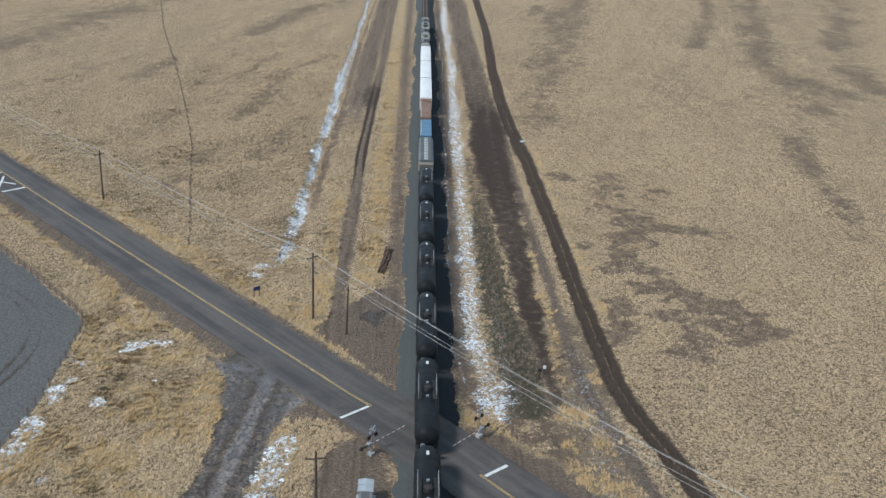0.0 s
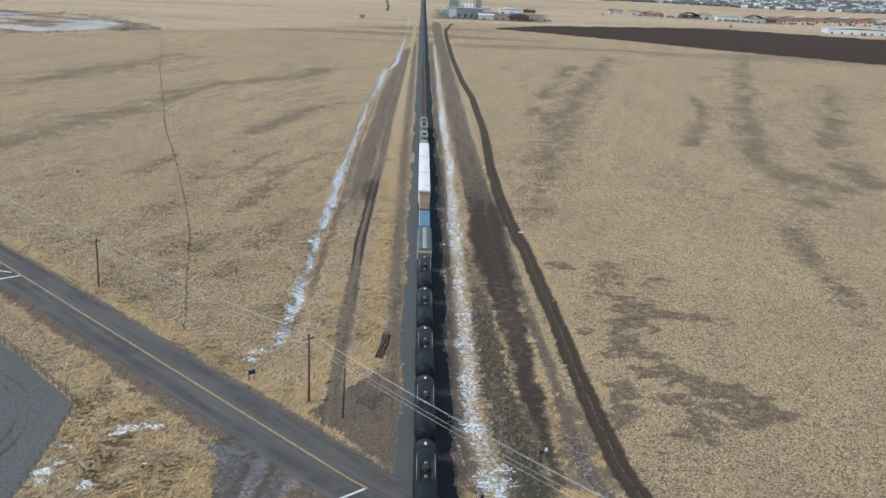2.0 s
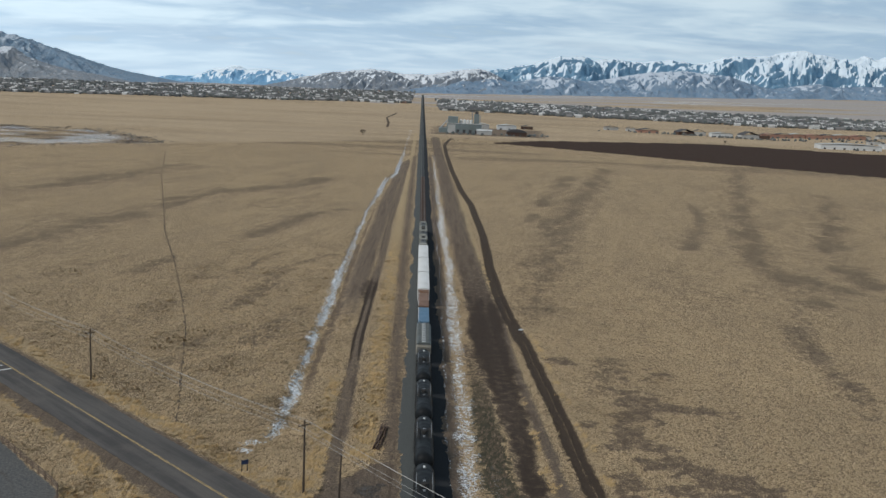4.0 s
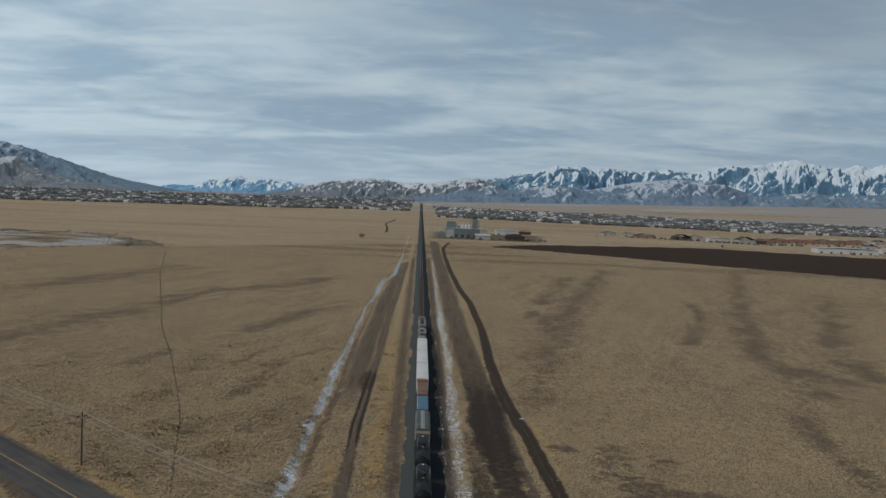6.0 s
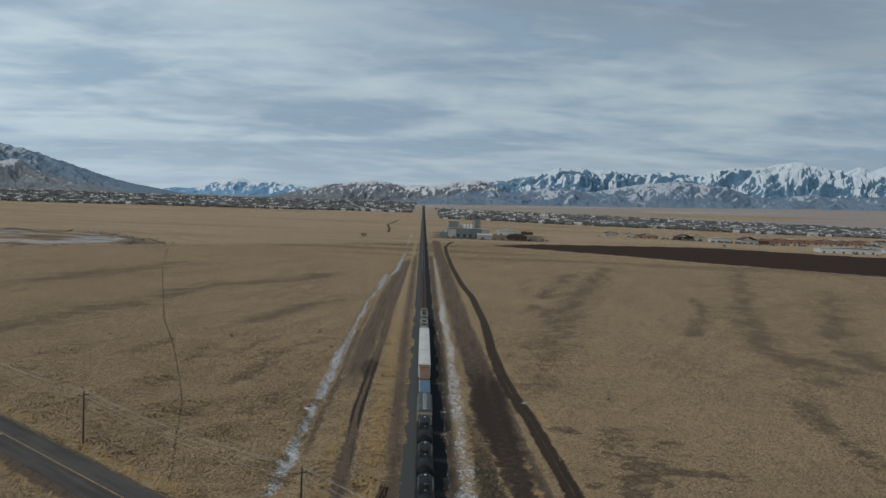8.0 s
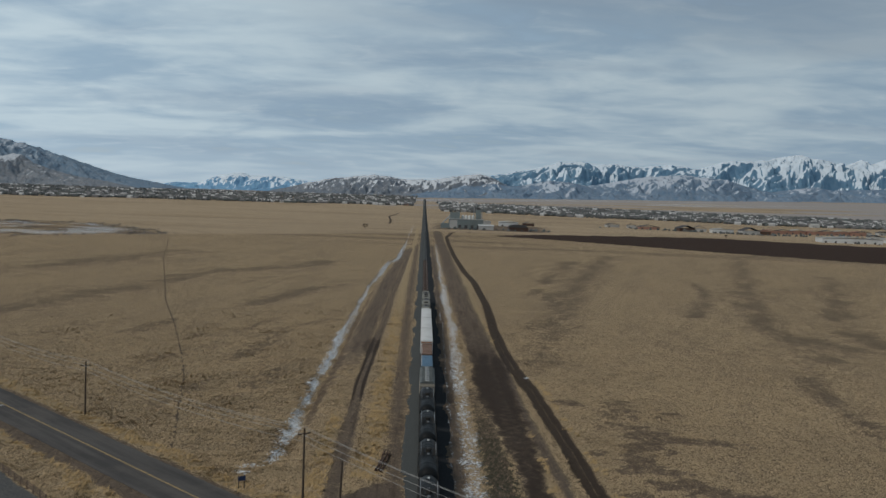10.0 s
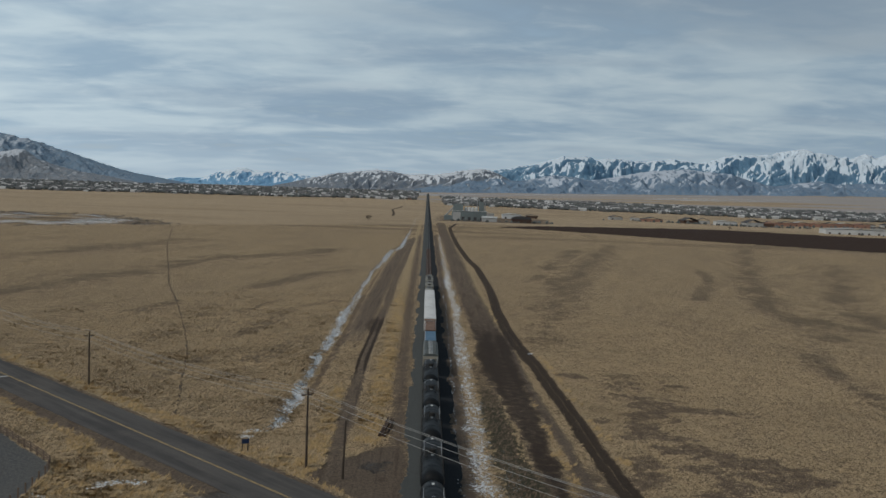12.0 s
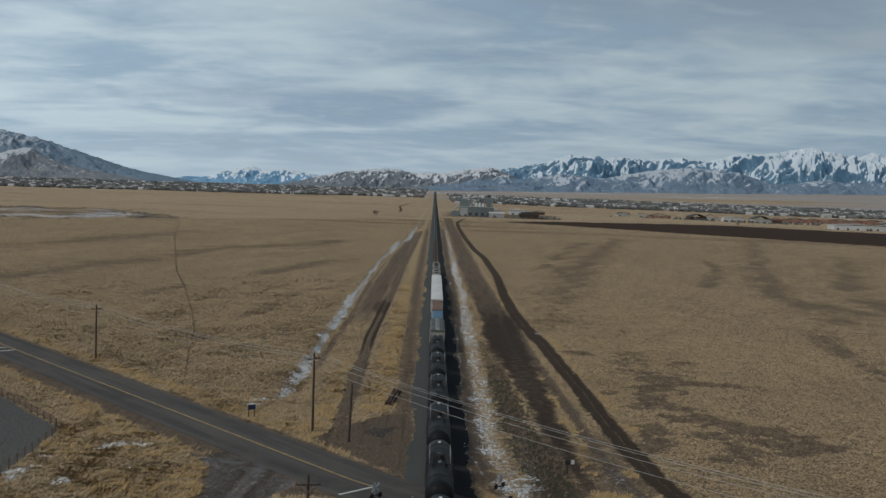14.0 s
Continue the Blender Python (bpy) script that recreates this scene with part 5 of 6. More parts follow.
def locomotive(m, cab_first):
    car = thing("locomotive", m, "dusty dark diesel locomotive with roof fans and railings", "locomotive", "locomotives pulling the train")
    hl = 10.2
    d = 1 if cab_first else -1
    part("frame_deck", bm_boxes((-1.5, 1.5, -hl, hl, 1.0, 1.42)), M_LOCO, car, bevel=0.04)
    part("fuel_tank", bm_boxes((-1.35, 1.35, -2.6, 2.6, 0.35, 1.0)), M_UNDER, car, bevel=0.15)

    def span(a, b):
        return (min(d * a, d * b), max(d * a, d * b))

    y0, y1 = span(5.2, -9.2)
    bm = bmesh.new()
    prof = [(-0.92, 1.42), (-0.92, 3.9), (-0.7, 4.15), (0.7, 4.15), (0.92, 3.9), (0.92, 1.42)]
    loft(bm, [[(x, y, z) for x, z in prof] for y in (y0, y1)])
    part("long_hood", bm, M_LOCO, car)
    y0, y1 = span(-5.8, -9.0)
    bm = bmesh.new()
    prof = [(-0.9, 3.3), (-1.5, 3.75), (-1.5, 4.1), (-1.2, 4.3), (1.2, 4.3), (1.5, 4.1), (1.5, 3.75), (0.9, 3.3)]
    loft(bm, [[(x, y, z) for x, z in prof] for y in (y0, y1)])
    part("radiator_wing", bm, M_LOCOL, car, "pale flared radiator housing")
    for y in (-6.6, -8.2):
        bm = bmesh.new()
        tube(bm, (0, d * y, 4.3), (0, d * y, 4.46), 0.68, 20)
        for k in range(6):
            a = k * math.pi / 6
            c, s = math.cos(a) * 0.66, math.sin(a) * 0.66
            tube(bm, (-c, d * y - s, 4.48), (c, d * y + s, 4.48), 0.02, 4)
        part("roof_fan", bm, M_UNDER, car, "round radiator fan")
    y0, y1 = span(-3.4, -4.8)
    part("dynamic_brake", bm_boxes((-1.15, 1.15, y0, y1, 3.4, 4.28)), M_LOCOL, car, bevel=0.08)
    y0, y1 = span(-0.3, 1.3)
    part("exhaust", bm_boxes((-0.35, 0.35, y0, y1, 4.13, 4.4)), M_UNDER, car, bevel=0.05)
    y0, y1 = span(2.2, 4.6)
    part("inverter_cabinet", bm_boxes((-1.3, -0.9, y0, y1, 1.42, 3.5), (-0.5, 0.5, y0, y1, 4.13, 4.26)), M_LOCO, car)
    y0, y1 = span(5.2, 7.7)
    bm = bmesh.new()
    prof = [(-1.5, 1.42), (-1.52, 3.6), (-1.0, 4.3), (1.0, 4.3), (1.52, 3.6), (1.5, 1.42)]
    loft(bm, [[(x, y, z) for x, z in prof] for y in (y0, y1)])
    cab = part("cab", bm, M_LOCOL, car, "pale cab with sloping roof edges")
    for sx in (-1, 1):
        part("window", bm_boxes((sx * 1.52 - 0.015, sx * 1.52 + 0.015, d * 6.4 - 0.7, d * 6.4 + 0.7, 2.7, 3.4)), M_GLASS, cab)
        part("window", bm_boxes((min(sx * 0.2, sx * 1.1), max(sx * 0.2, sx * 1.1), d * 7.7 - 0.015, d * 7.7 + 0.015, 3.0, 3.6)), M_GLASS, cab)
    bm = bmesh.new()
    prof = [(7.7, 1.42), (7.7, 2.95), (9.2, 2.75), (9.6, 2.45), (9.6, 1.42)]
    loft(bm, [[(x, d * a, b) for a, b in prof] for x in (-0.85, 0.85)])
    part("nose", bm, M_LOCO, car)
    for sx in (-1, 1):
        tb = [((sx * 1.46, -9.6 + i * 1.6, 1.42), (sx * 1.46, -9.6 + i * 1.6, 2.45), 0.022) for i in range(13)]
        tb += [((sx * 1.46, -9.6, 2.45), (sx * 1.46, 9.6, 2.45), 0.025)]
        part("handrail", bm_tubes(tb), M_GREYM, car, "pale side handrail")
    for sy in (-1, 1):
        part("end_plate", bm_boxes((-1.5, 1.5, sy * hl - 0.06, sy * hl + 0.06, 0.5, 1.5)), M_LOCO, car)
        for x in (-1.5, 1.1):
            part("step_well", bm_boxes((x, x + 0.4, min(sy * 9.5, sy * 10.1), max(sy * 9.5, sy * 10.1), 0.4, 1.0)), M_LOCO, car)
        for dy in (-0.95, 0.95):
            add_truck(car, sy * 6.6 + dy)
    add_couplers(car, hl + 0.1)
    return car


def on_rails(y):
    return pose(RAIL_X, y, RAIL_TOP + float(far_rise(np.float64(RAIL_X), np.float64(y))))


first_loco = locomotive(on_rails(257.6), True)
second_loco = locomotive(on_rails(236.4), False)
copy_thing(second_loco, on_rails(215.2))
reefer = reefer_car(on_rails(191.2))
for y in (165.8, 140.4):
    copy_thing(reefer, on_rails(y))
flat = flat_car(on_rails(117.2), 18.2)
copy_thing(flat, on_rails(98.8))
container("shipping_container", on_rails(117.0) @ pose(0, 0, 1.13), 16.4, M_BROWNC, "faded brown steel shipping container on a flat car")
container("shipping_container", on_rails(99.0) @ pose(0, 0, 1.13), 15.4, M_BLUEC, "blue steel shipping container with pale roof rail")
hopper_car(on_rails(79.4))
first_tank = tank_car(on_rails(57.4))
for i in range(1, 11):
    copy_thing(first_tank, on_rails(57.4 - 21.9 * i))


# ---- poles and wires ----
def utility_pole(m, height, arm, label, lean=0.0):
    pole = thing("utility_pole", m, label, "utility pole", "power line poles")
    bm = bmesh.new()
    n = 10
    rings = []
    for i in range(7):
        z = -0.6 + (height + 0.6) * i / 6
        r = 0.19 - 0.07 * i / 6
        rings.append([(r * math.cos(2 * math.pi * k / n) + lean * z, r * math.sin(2 * math.pi * k / n), z) for k in range(n)])
    loft(bm, rings)
    part("shaft", bm, M_WOOD, pole)
    if arm:
        part("crossarm", bm_boxes((-arm, arm, -0.2, -0.08, height - 0.85, height - 0.71)), M_WOOD, pole)
        part("brace", bm_tubes([((0, -0.16, height - 1.5), (sx * arm * 0.55, -0.15, height - 0.84), 0.02) for sx in (-1, 1)]), M_GREYM, pole)
        spots = [(-arm + 0.12, -0.14, height - 0.71), (arm - 0.12, -0.14, height - 0.71), (0, 0, height)]
        for x, y, z in spots:
            bm = bmesh.new()
            tube(bm, (x, y, z), (x, y, z + 0.1), 0.02, 6)
            tube(bm, (x, y, z + 0.1), (x, y, z + 0.24), 0.06, 8, 0.045)
            part("insulator", bm, M_CERAMIC, pole)
    return pole


LINE_DIR = Vector((47.05, -52.08)).normalized()
LINE_TURN = math.degrees(math.atan2(LINE_DIR.y, LINE_DIR.x)) - 90
POLES = [(-62.23, 51.09, 10.19), (-15.18, -0.99, 11.04)]
step_v = Vector((47.05, -52.08))
spots = [(-62.23 - step_v.x, 51.09 - step_v.y, 10.3), POLES[0], POLES[1], (47.59, -77.85, 11.85)]
for x, y, h in spots:
    utility_pole(pose(x, y, ground_z(x, y), 0, 0, LINE_TURN), h, 1.05, "tall dark wooden power pole with small crossarm", 0.004)
utility_pole(pose(-9.75, -5.64, ground_z(-9.75, -5.64)), 7.96, 0, "short dark bare wooden pole beside the track", 0.03)
utility_pole(pose(-9.93, -50.42, ground_z(-9.93, -50.42), 0, 0, 8), 8.1, 1.15, "dark wooden pole with a crossarm beside the hut", 0.0)


def wire(a, b, sag, r=0.03):
    bm = bmesh.new()
    a, b = Vector(a), Vector(b)
    n = 20
    pts = [a.lerp(b, i / n) - Vector((0, 0, 4 * sag * (i / n) * (1 - i / n))) for i in range(n + 1)]
    side = (b - a).cross(Vector((0, 0, 1))).normalized() * r
    rings = [[p + side, p + Vector((0, 0, r)), p - side, p - Vector((0, 0, r))] for p in pts]
    loft(bm, rings)
    return bm


lines = thing("power_line", pose(0, 0, 0), "four thin pale overhead wires sagging between poles", "power line")
for (x0, y0, h0), (x1, y1, h1) in zip(spots, spots[1:]):
    run = Vector((x1 - x0, y1 - y0, 0))
    across = Vector((-run.y, run.x, 0)).normalized()
    for o, drop, sag in ((0.93, 0.47, 1.55), (0.0, -0.24, 1.75), (-0.93, 0.47, 1.55), (0.12, 1.86, 1.6)):
        sag *= run.length / 100
        part("wire", wire(Vector((x0, y0, h0 - drop)) + across * o, Vector((x1, y1, h1 - drop)) + across * o, sag, 0.023), M_WIRE, lines)


# ---- level crossing ----
def crossing_signal(m, arm_len):
    """Mast with crossbuck, two lamps and a lowered gate arm along local x."""
    sig = thing("crossing_signal", m, "silver level crossing signal with crossbuck and lowered striped gate", "crossing signal", "level crossing signals")
    part("foundation", bm_boxes((-0.35, 0.35, -0.35, 0.35, -0.3, 0.35)), M_CONC, sig, bevel=0.03)
    bm = bmesh.new()
    tube(bm, (0, 0, 0.35), (0, 0, 4.0), 0.065, 10)
    tube(bm, (0, 0, 0.35), (0, 0, 0.75), 0.16, 10, 0.10)
    part("mast", bm, M_GREYM, sig)
    for a in (35, -35):
        c, s = math.cos(radians(a)) * 0.62, math.sin(radians(a)) * 0.62
        bm = bmesh.new()
        w = Vector((-s, 0, c)).normalized() * 0.11
        vs = []
        for y in (-0.13, -0.10):
            for p in (Vector((-c, y, 3.55 - s)) - w, Vector((c, y, 3.55 + s)) - w, Vector((c, y, 3.55 + s)) + w, Vector((-c, y, 3.55 - s)) + w):
                vs.append(bm.verts.new(p))
        for f in ((0, 1, 2, 3), (7, 6, 5, 4), (0, 4, 5, 1), (1, 5, 6, 2), (2, 6, 7, 3), (3, 7, 4, 0)):
            bm.faces.new([vs[i] for i in f])
        part("crossbuck_blade", bm, M_PAINTW, sig, "white crossbuck board")
    part("lamp_bar", bm_boxes((-0.75, 0.75, -0.05, 0.05, 2.65, 2.75)), M_UNDER, sig)
    for x in (-0.6, 0.6):
        bm = bmesh.new()
        tube(bm, (x, -0.2, 2.7), (x, -0.16, 2.7), 0.3, 18)
        lamp = part("lamp_disc", bm, M_UNDER, sig, "black round lamp backboard")
        bm = bmesh.new()
        tube(bm, (x, -0.36, 2.7), (x, -0.2, 2.7), 0.13, 14)
        part("lens", bm, M_LENS, lamp, "unlit dark red lens")
    part("gate_box", bm_boxes((-0.25, 0.25, 0.1, 0.6, 0.9, 1.5)), M_GREYM, sig, bevel=0.04)
    n = int(arm_len / 0.45)
    for i in range(n):
        x0, x1 = 0.3 + i * arm_len / n, 0.3 + (i + 1) * arm_len / n
        h = 0.05 - 0.02 * i / n
        part("gate_segment", bm_boxes((x0, x1, 0.32, 0.38, 1.2 - h, 1.2 + h)), M_GATER if i % 2 else M_PAINTW, sig, "red gate stripe" if i % 2 else "white gate stripe")
    part("counterweight", bm_boxes((-1.3, -0.2, 0.28, 0.42, 1.12, 1.28), (-1.5, -1.2, 0.2, 0.5, 1.0, 1.4)), M_UNDER, sig)
    return sig


crossing_signal(pose(-4.45, -38.3, 0.05, 0, 0, 48), 6.0)
crossing_signal(pose(8.9, -33.4, 0.05, 0, 0, 228), 5.2)


def signal_hut(m):
    hut = thing("signal_hut", m, "small silver metal signal hut beside the railway", "hut")
    part("base", bm_boxes((-1.1, 1.1, -1.3, 1.3, -0.2, 0.2)), M_CONC, hut)
    part("wall", bm_boxes((-0.78, 0.78, -1.1, 1.1, 0.2, 2.3)), M_SHED, hut, bevel=0.02)
    bm = bmesh.new()
    prof = [(-0.88, 2.3), (-0.88, 2.36), (0, 2.5), (0.88, 2.36), (0.88, 2.3)]
    loft(bm, [[(x, y, z) for x, z in prof] for y in (-1.2, 1.2)])
    top = part("roof", bm, M_SHED, hut, "pale low-pitched metal roof")
    part("roof_seam", bm_boxes((-0.84, 0.84, -0.02, 0.02, 2.4, 2.52)), M_SHED, top)
    part("door", bm_boxes((-0.45, 0.45, -1.13, -1.1, 0.25, 2.25)), M_GREYM, hut)
    part("vent", bm_boxes((0.78, 0.81, -0.4, 0.4, 1.7, 2.1)), M_UNDER, hut)
    return hut


signal_hut(pose(-4.6, -48.1, 0.0))


def tie_pile():
    pile = thing("sleeper_pile", pose(-4.75, 23.6, ground_z(-4.75, 23.6), 0, 0, -5), "long pile of old rusty-brown railway sleepers on bare dirt", "sleeper pile")
    rng = random.Random(5)
    for layer in range(3):
        for i in range(4):
            for k in range(3 - (layer > 1)):
                bm = bm_boxes((-0.12, 0.12, -1.4, 1.4, -0.1, 0.1))
                o = part("sleeper", bm, M_TIE, pile)
                o.location = (-0.62 + k * 0.42 + rng.uniform(-0.08, 0.08), -4.4 + i * 2.9 + rng.uniform(-0.3, 0.3), 0.1 + 0.21 * layer)
                o.rotation_euler = (0, rng.uniform(-0.15, 0.15), rng.uniform(-0.08, 0.08))
    return pile


tie_pile()


def road_sign(x, y, turn):
    s = thing("road_sign", pose(x, y, ground_z(x, y), 0, 0, turn), "small dark blue sign board on two posts", "sign")
    for px in (-0.45, 0.45):
        part("post", bm_boxes((px - 0.05, px + 0.05, -0.05, 0.05, -0.4, 1.95)), M_WOOD, s)
    part("board", bm_boxes((-0.6, 0.6, -0.10, -0.06, 1.2, 1.9)), M_BLUES, s, bevel=0.01)
    return s


M_BLUES = plain("dark_blue_sign_paint", (0.03, 0.055, 0.13), 0.5, 0, 0.2)
road_sign(-25.0, 6.6, 35)


def marker_post(x, y, h, m, label, w=0.08):
    p = thing("marker_post", pose(x, y, ground_z(x, y)), label, "post")
    part("post", bm_boxes((-w, w, -w, w, -0.3, h)), M_WOOD, p)
    part("plate", bm_boxes((-w * 2.6, w * 2.6, -w - 0.03, -w, h - 0.5, h + 0.05)), m, p)
    return p


marker_post(19.0, -16.3, 1.3, M_PAINTW, "short post with a pale square plate")
marker_post(18.1, -18.0, 1.7, M_UNDER, "dark wooden marker post beside the track", 0.11)


# ---- lot fence ----
def lot_fence():
    fence = thing("lot_fence", pose(0, 0, 0), "weathered wooden rail fence round the grey gravel lot", "fence")
    pts = [Vector(p) for p in [(-94.0, 48.0), (-72.2, 23.3), (-61.2, 10.7), (-50.0, -2.9), (-48.7, -6.9), (-48.2, -16.5), (-47.8, -27), (-48.2, -35.5), (-50, -60)]]
    post_me = finish("post", bm_boxes((-0.08, 0.08, -0.08, 0.08, -0.4, 1.25)), M_FENCE)
    spots_f, left = [], 0.0
    for a, b in zip(pts, pts[1:]):
        d = (b - a).length
        s = left
        while s < d:
            spots_f.append(a.lerp(b, s / d))
            s += 2.6
        left = s - d
    for i, p in enumerate(spots_f):
        share("post", post_me, fence, (p.x, p.y, ground_z(p.x, p.y)))
        if i and p.y > -9:
            q = spots_f[i - 1]
            for z in (0.45, 0.8, 1.15):
                a, b = Vector((q.x, q.y, ground_z(q.x, q.y) + z)), Vector((p.x, p.y, ground_z(p.x, p.y) + z))
                bm = bmesh.new()
                side = Vector((-(b - a).y, (b - a).x, 0)).normalized() * 0.025
                upv = Vector((0, 0, 0.065))
                loft(bm, [[c + side + upv, c - side + upv, c - side - upv, c + side - upv] for c in (a, b)])
                part("rail", bm, M_FENCE, fence)
        elif i:
            q = spots_f[i - 1]
            bm = bmesh.new()
            for z in (0.5, 0.85, 1.15):
                tube(bm, (q.x, q.y, ground_z(q.x, q.y) + z), (p.x, p.y, ground_z(p.x, p.y) + z), 0.012, 4)
            part("wire_strand", bm, M_STEEL, fence)


lot_fence()


# ---- works, sheds and town on the valley floor ----
M_SHEET = plain("grey_green_sheeting", (0.20, 0.235, 0.235), 0.6, 0.2, 0.3, 0.05)
M_PALEW = plain("pale_wall_render", (0.46, 0.45, 0.43), 0.8, 0, 0.3, 0.1)
M_DARKR = plain("dark_shingle_roof", (0.075, 0.072, 0.075), 0.85, 0, 0.3, 0.2)
M_BRICKR = plain("brick_red_wall", (0.36, 0.20, 0.15), 0.85, 0, 0.3, 0.1)
M_RUSTS = plain("rust_brown_cladding", (0.085, 0.048, 0.035), 0.8, 0, 0.4, 0.1)
M_WHITEW = plain("white_metal_wall", (0.62, 0.62, 0.61), 0.6, 0, 0.2, 0.05)


def at_ground(x, y, turn=0.0):
    return pose(x, y, ground_z(x, y) - 0.3, 0, 0, turn)


def gable(bm, hx, hy, z0, rise, over=0.5):
    prof = [(-hx - over, z0 - 0.15), (0, z0 + rise), (hx + over, z0 - 0.15), (hx + over, z0 + 0.1), (0, z0 + rise + 0.3), (-hx - over, z0 + 0.1)]
    loft(bm, [[(x, y, z) for x, z in prof] for y in (-hy - over, hy + over)])


def works():
    """Feed mill beside the line: long hall, two towers, bins, stacks and sheds."""
    w = thing("feed_mill", at_ground(30, 1128), "grey industrial mill with two towers and pale annex", "factory")
    part("main_hall", bm_boxes((2, 44, 0, 26, 0, 11.5)), M_SHEET, w)
    part("hall_roof", bm_boxes((1.5, 44.5, -0.5, 26.5, 11.5, 12.1)), M_PALEW, w)
    part("tower", bm_boxes((3, 15, 6, 18, 12.1, 20)), M_SHEET, w, "tall grey process tower")
    part("tower", bm_boxes((35, 41, 5, 14, 12.1, 24)), M_SHEET, w, "tall grey process tower")
    part("tower_head", bm_boxes((36, 40, 7, 12, 24, 27)), M_DARKR, w)
    for i in range(4):
        bm = bmesh.new()
        tube(bm, (19 + i * 4.2, 12, 12), (19 + i * 4.2, 12, 15.5), 1.9, 14)
        tube(bm, (19 + i * 4.2, 12, 15.5), (19 + i * 4.2, 12, 17), 1.9, 14, 0.3)
        part("storage_bin", bm, M_WHITEW, w, "pale round storage bin")
    for x, h in ((33, 26), (43, 22)):
        bm = bmesh.new()
        tube(bm, (x, 20, 0), (x, 20, h), 0.7, 10, 0.5)
        part("stack", bm, M_GREYM, w)
    for i in range(5):
        part("loading_door", bm_boxes((6 + i * 7.5, 9.5 + i * 7.5, -0.12, 0, 0.4, 4.6)), M_DARKR, w)
    part("wall_band", bm_boxes((2.5, 12, -0.2, 0, 0.2, 10.5)), M_PALEW, w)
    part("annex", bm_boxes((38, 56, -16, -6, 0, 5)), M_PALEW, w, "low pale annex")
    bm = bmesh.new()
    prof = [(-16.6, 5), (-11, 6.6), (-5.4, 5)]
    loft(bm, [[(x, y, z) for y, z in prof] for x in (37.5, 56.5)])
    part("annex_roof", bm, M_WHITEW, w)
    part("lean_to", bm_boxes((-8, 2, 2, 14, 0, 6)), M_SHEET, w)
    part("conveyor", bm_tubes([((-6, 8, 6), (6, 10, 19), 0.8)]), M_GREYM, w)
    return w


works()


def shed(x, y, lx, ly, h, wall, roof_m, rise, label, turn=0.0, name="shed"):
    s = thing(name, at_ground(x, y, turn), label, "shed")
    part("wall", bm_boxes((-lx / 2, lx / 2, -ly / 2, ly / 2, 0, h)), wall, s)
    bm = bmesh.new()
    if rise < 0:
        n = 10
        prof = [(-lx / 2 * math.cos(math.pi * i / n), h - rise * math.sin(math.pi * i / n)) for i in range(n + 1)]
        loft(bm, [[(a, yy, b) for a, b in prof] for yy in (-ly / 2 - 0.5, ly / 2 + 0.5)])
    else:
        gable(bm, lx / 2, ly / 2, h, rise, 0.6)
    part("roof", bm, roof_m, s)
    for i in range(max(1, int(lx / 12))):
        x0 = -lx / 2 + 3 + i * 12
        part("door", bm_boxes((x0, x0 + 2.6, -ly / 2 - 0.1, -ly / 2, 0, min(h, 4) * 0.6)), M_DARKR, s)
    return s


shed(116, 1118, 24, 14, 5, M_RUSTS, M_DARKR, -3.5, "low rust-brown shed with rounded roof")
shed(118, 1290, 26, 18, 6, M_WHITEW, M_WHITEW, 1.5, "white metal warehouse near the mill")
shed(84, 1300, 20, 14, 6, M_PALEW, M_WHITEW, 1.5, "pale metal warehouse near the mill")
shed(50, 1260, 30, 16, 5, M_SHEET, M_DARKR, 1.5, "grey storage shed behind the mill")
shed(150, 1330, 16, 12, 4, M_RUSTS, M_DARKR, 2, "small dark shed on the valley floor")
shed(527, 1125, 74, 26, 6.0, M_WHITEW, M_PALEW, 1.6, "long white flat-roofed warehouse beside the ploughed field", -2, "warehouse")
shed(612, 1170, 44, 22, 5.5, M_WHITEW, M_PALEW, 1.2, "long white flat-roofed warehouse beside the ploughed field", -2, "warehouse")
shed(385, 1370, 24, 18, 5, M_RUSTS, M_DARKR, 4, "dark gable-roofed barn among trees", 12, "barn")
shed(410, 1385, 20, 14, 5, M_PALEW, M_DARKR, 4, "pale barn with a dark gable roof", -8, "barn")
shed(336, 1395, 30, 20, 4, M_BRICKR, M_DARKR, 3, "brown barn with a dark gable roof", 0, "barn")
shed(470, 1340, 26, 18, 6, M_PALEW, M_DARKR, 4.5, "dark gable-roofed barn among trees", 8, "barn")
shed(496, 1352, 18, 14, 5, M_RUSTS, M_DARKR, 3.5, "small dark barn beside a larger one", -14, "barn")
shed(434, 1352, 30, 18, 6, M_WHITEW, M_PALEW, 1.5, "pale low shed beside the barns")
for i in range(7):
    shed(520 + i * 26, 1400 + 9 * i + (i % 3) * 6, 24, 13, 5.5, M_BRICKR, (M_BRICKR, M_DARKR, M_PALEW)[i % 3], 2.0, "low red-brick building in a row", (i % 3) * 2 - 2, "brick_building")
for x, y, l in ((290, 1440, 20), (318, 1430, 14), (700, 1490, 24), (745, 1520, 18), (790, 1500, 30), (640, 1310, 18), (680, 1290, 14)):
    shed(x, y, l, 12, 4.5, M_PALEW, M_DARKR, 2.2, "small pale farm building with dark roof", (x * 7) % 30 - 15, "farm_building")


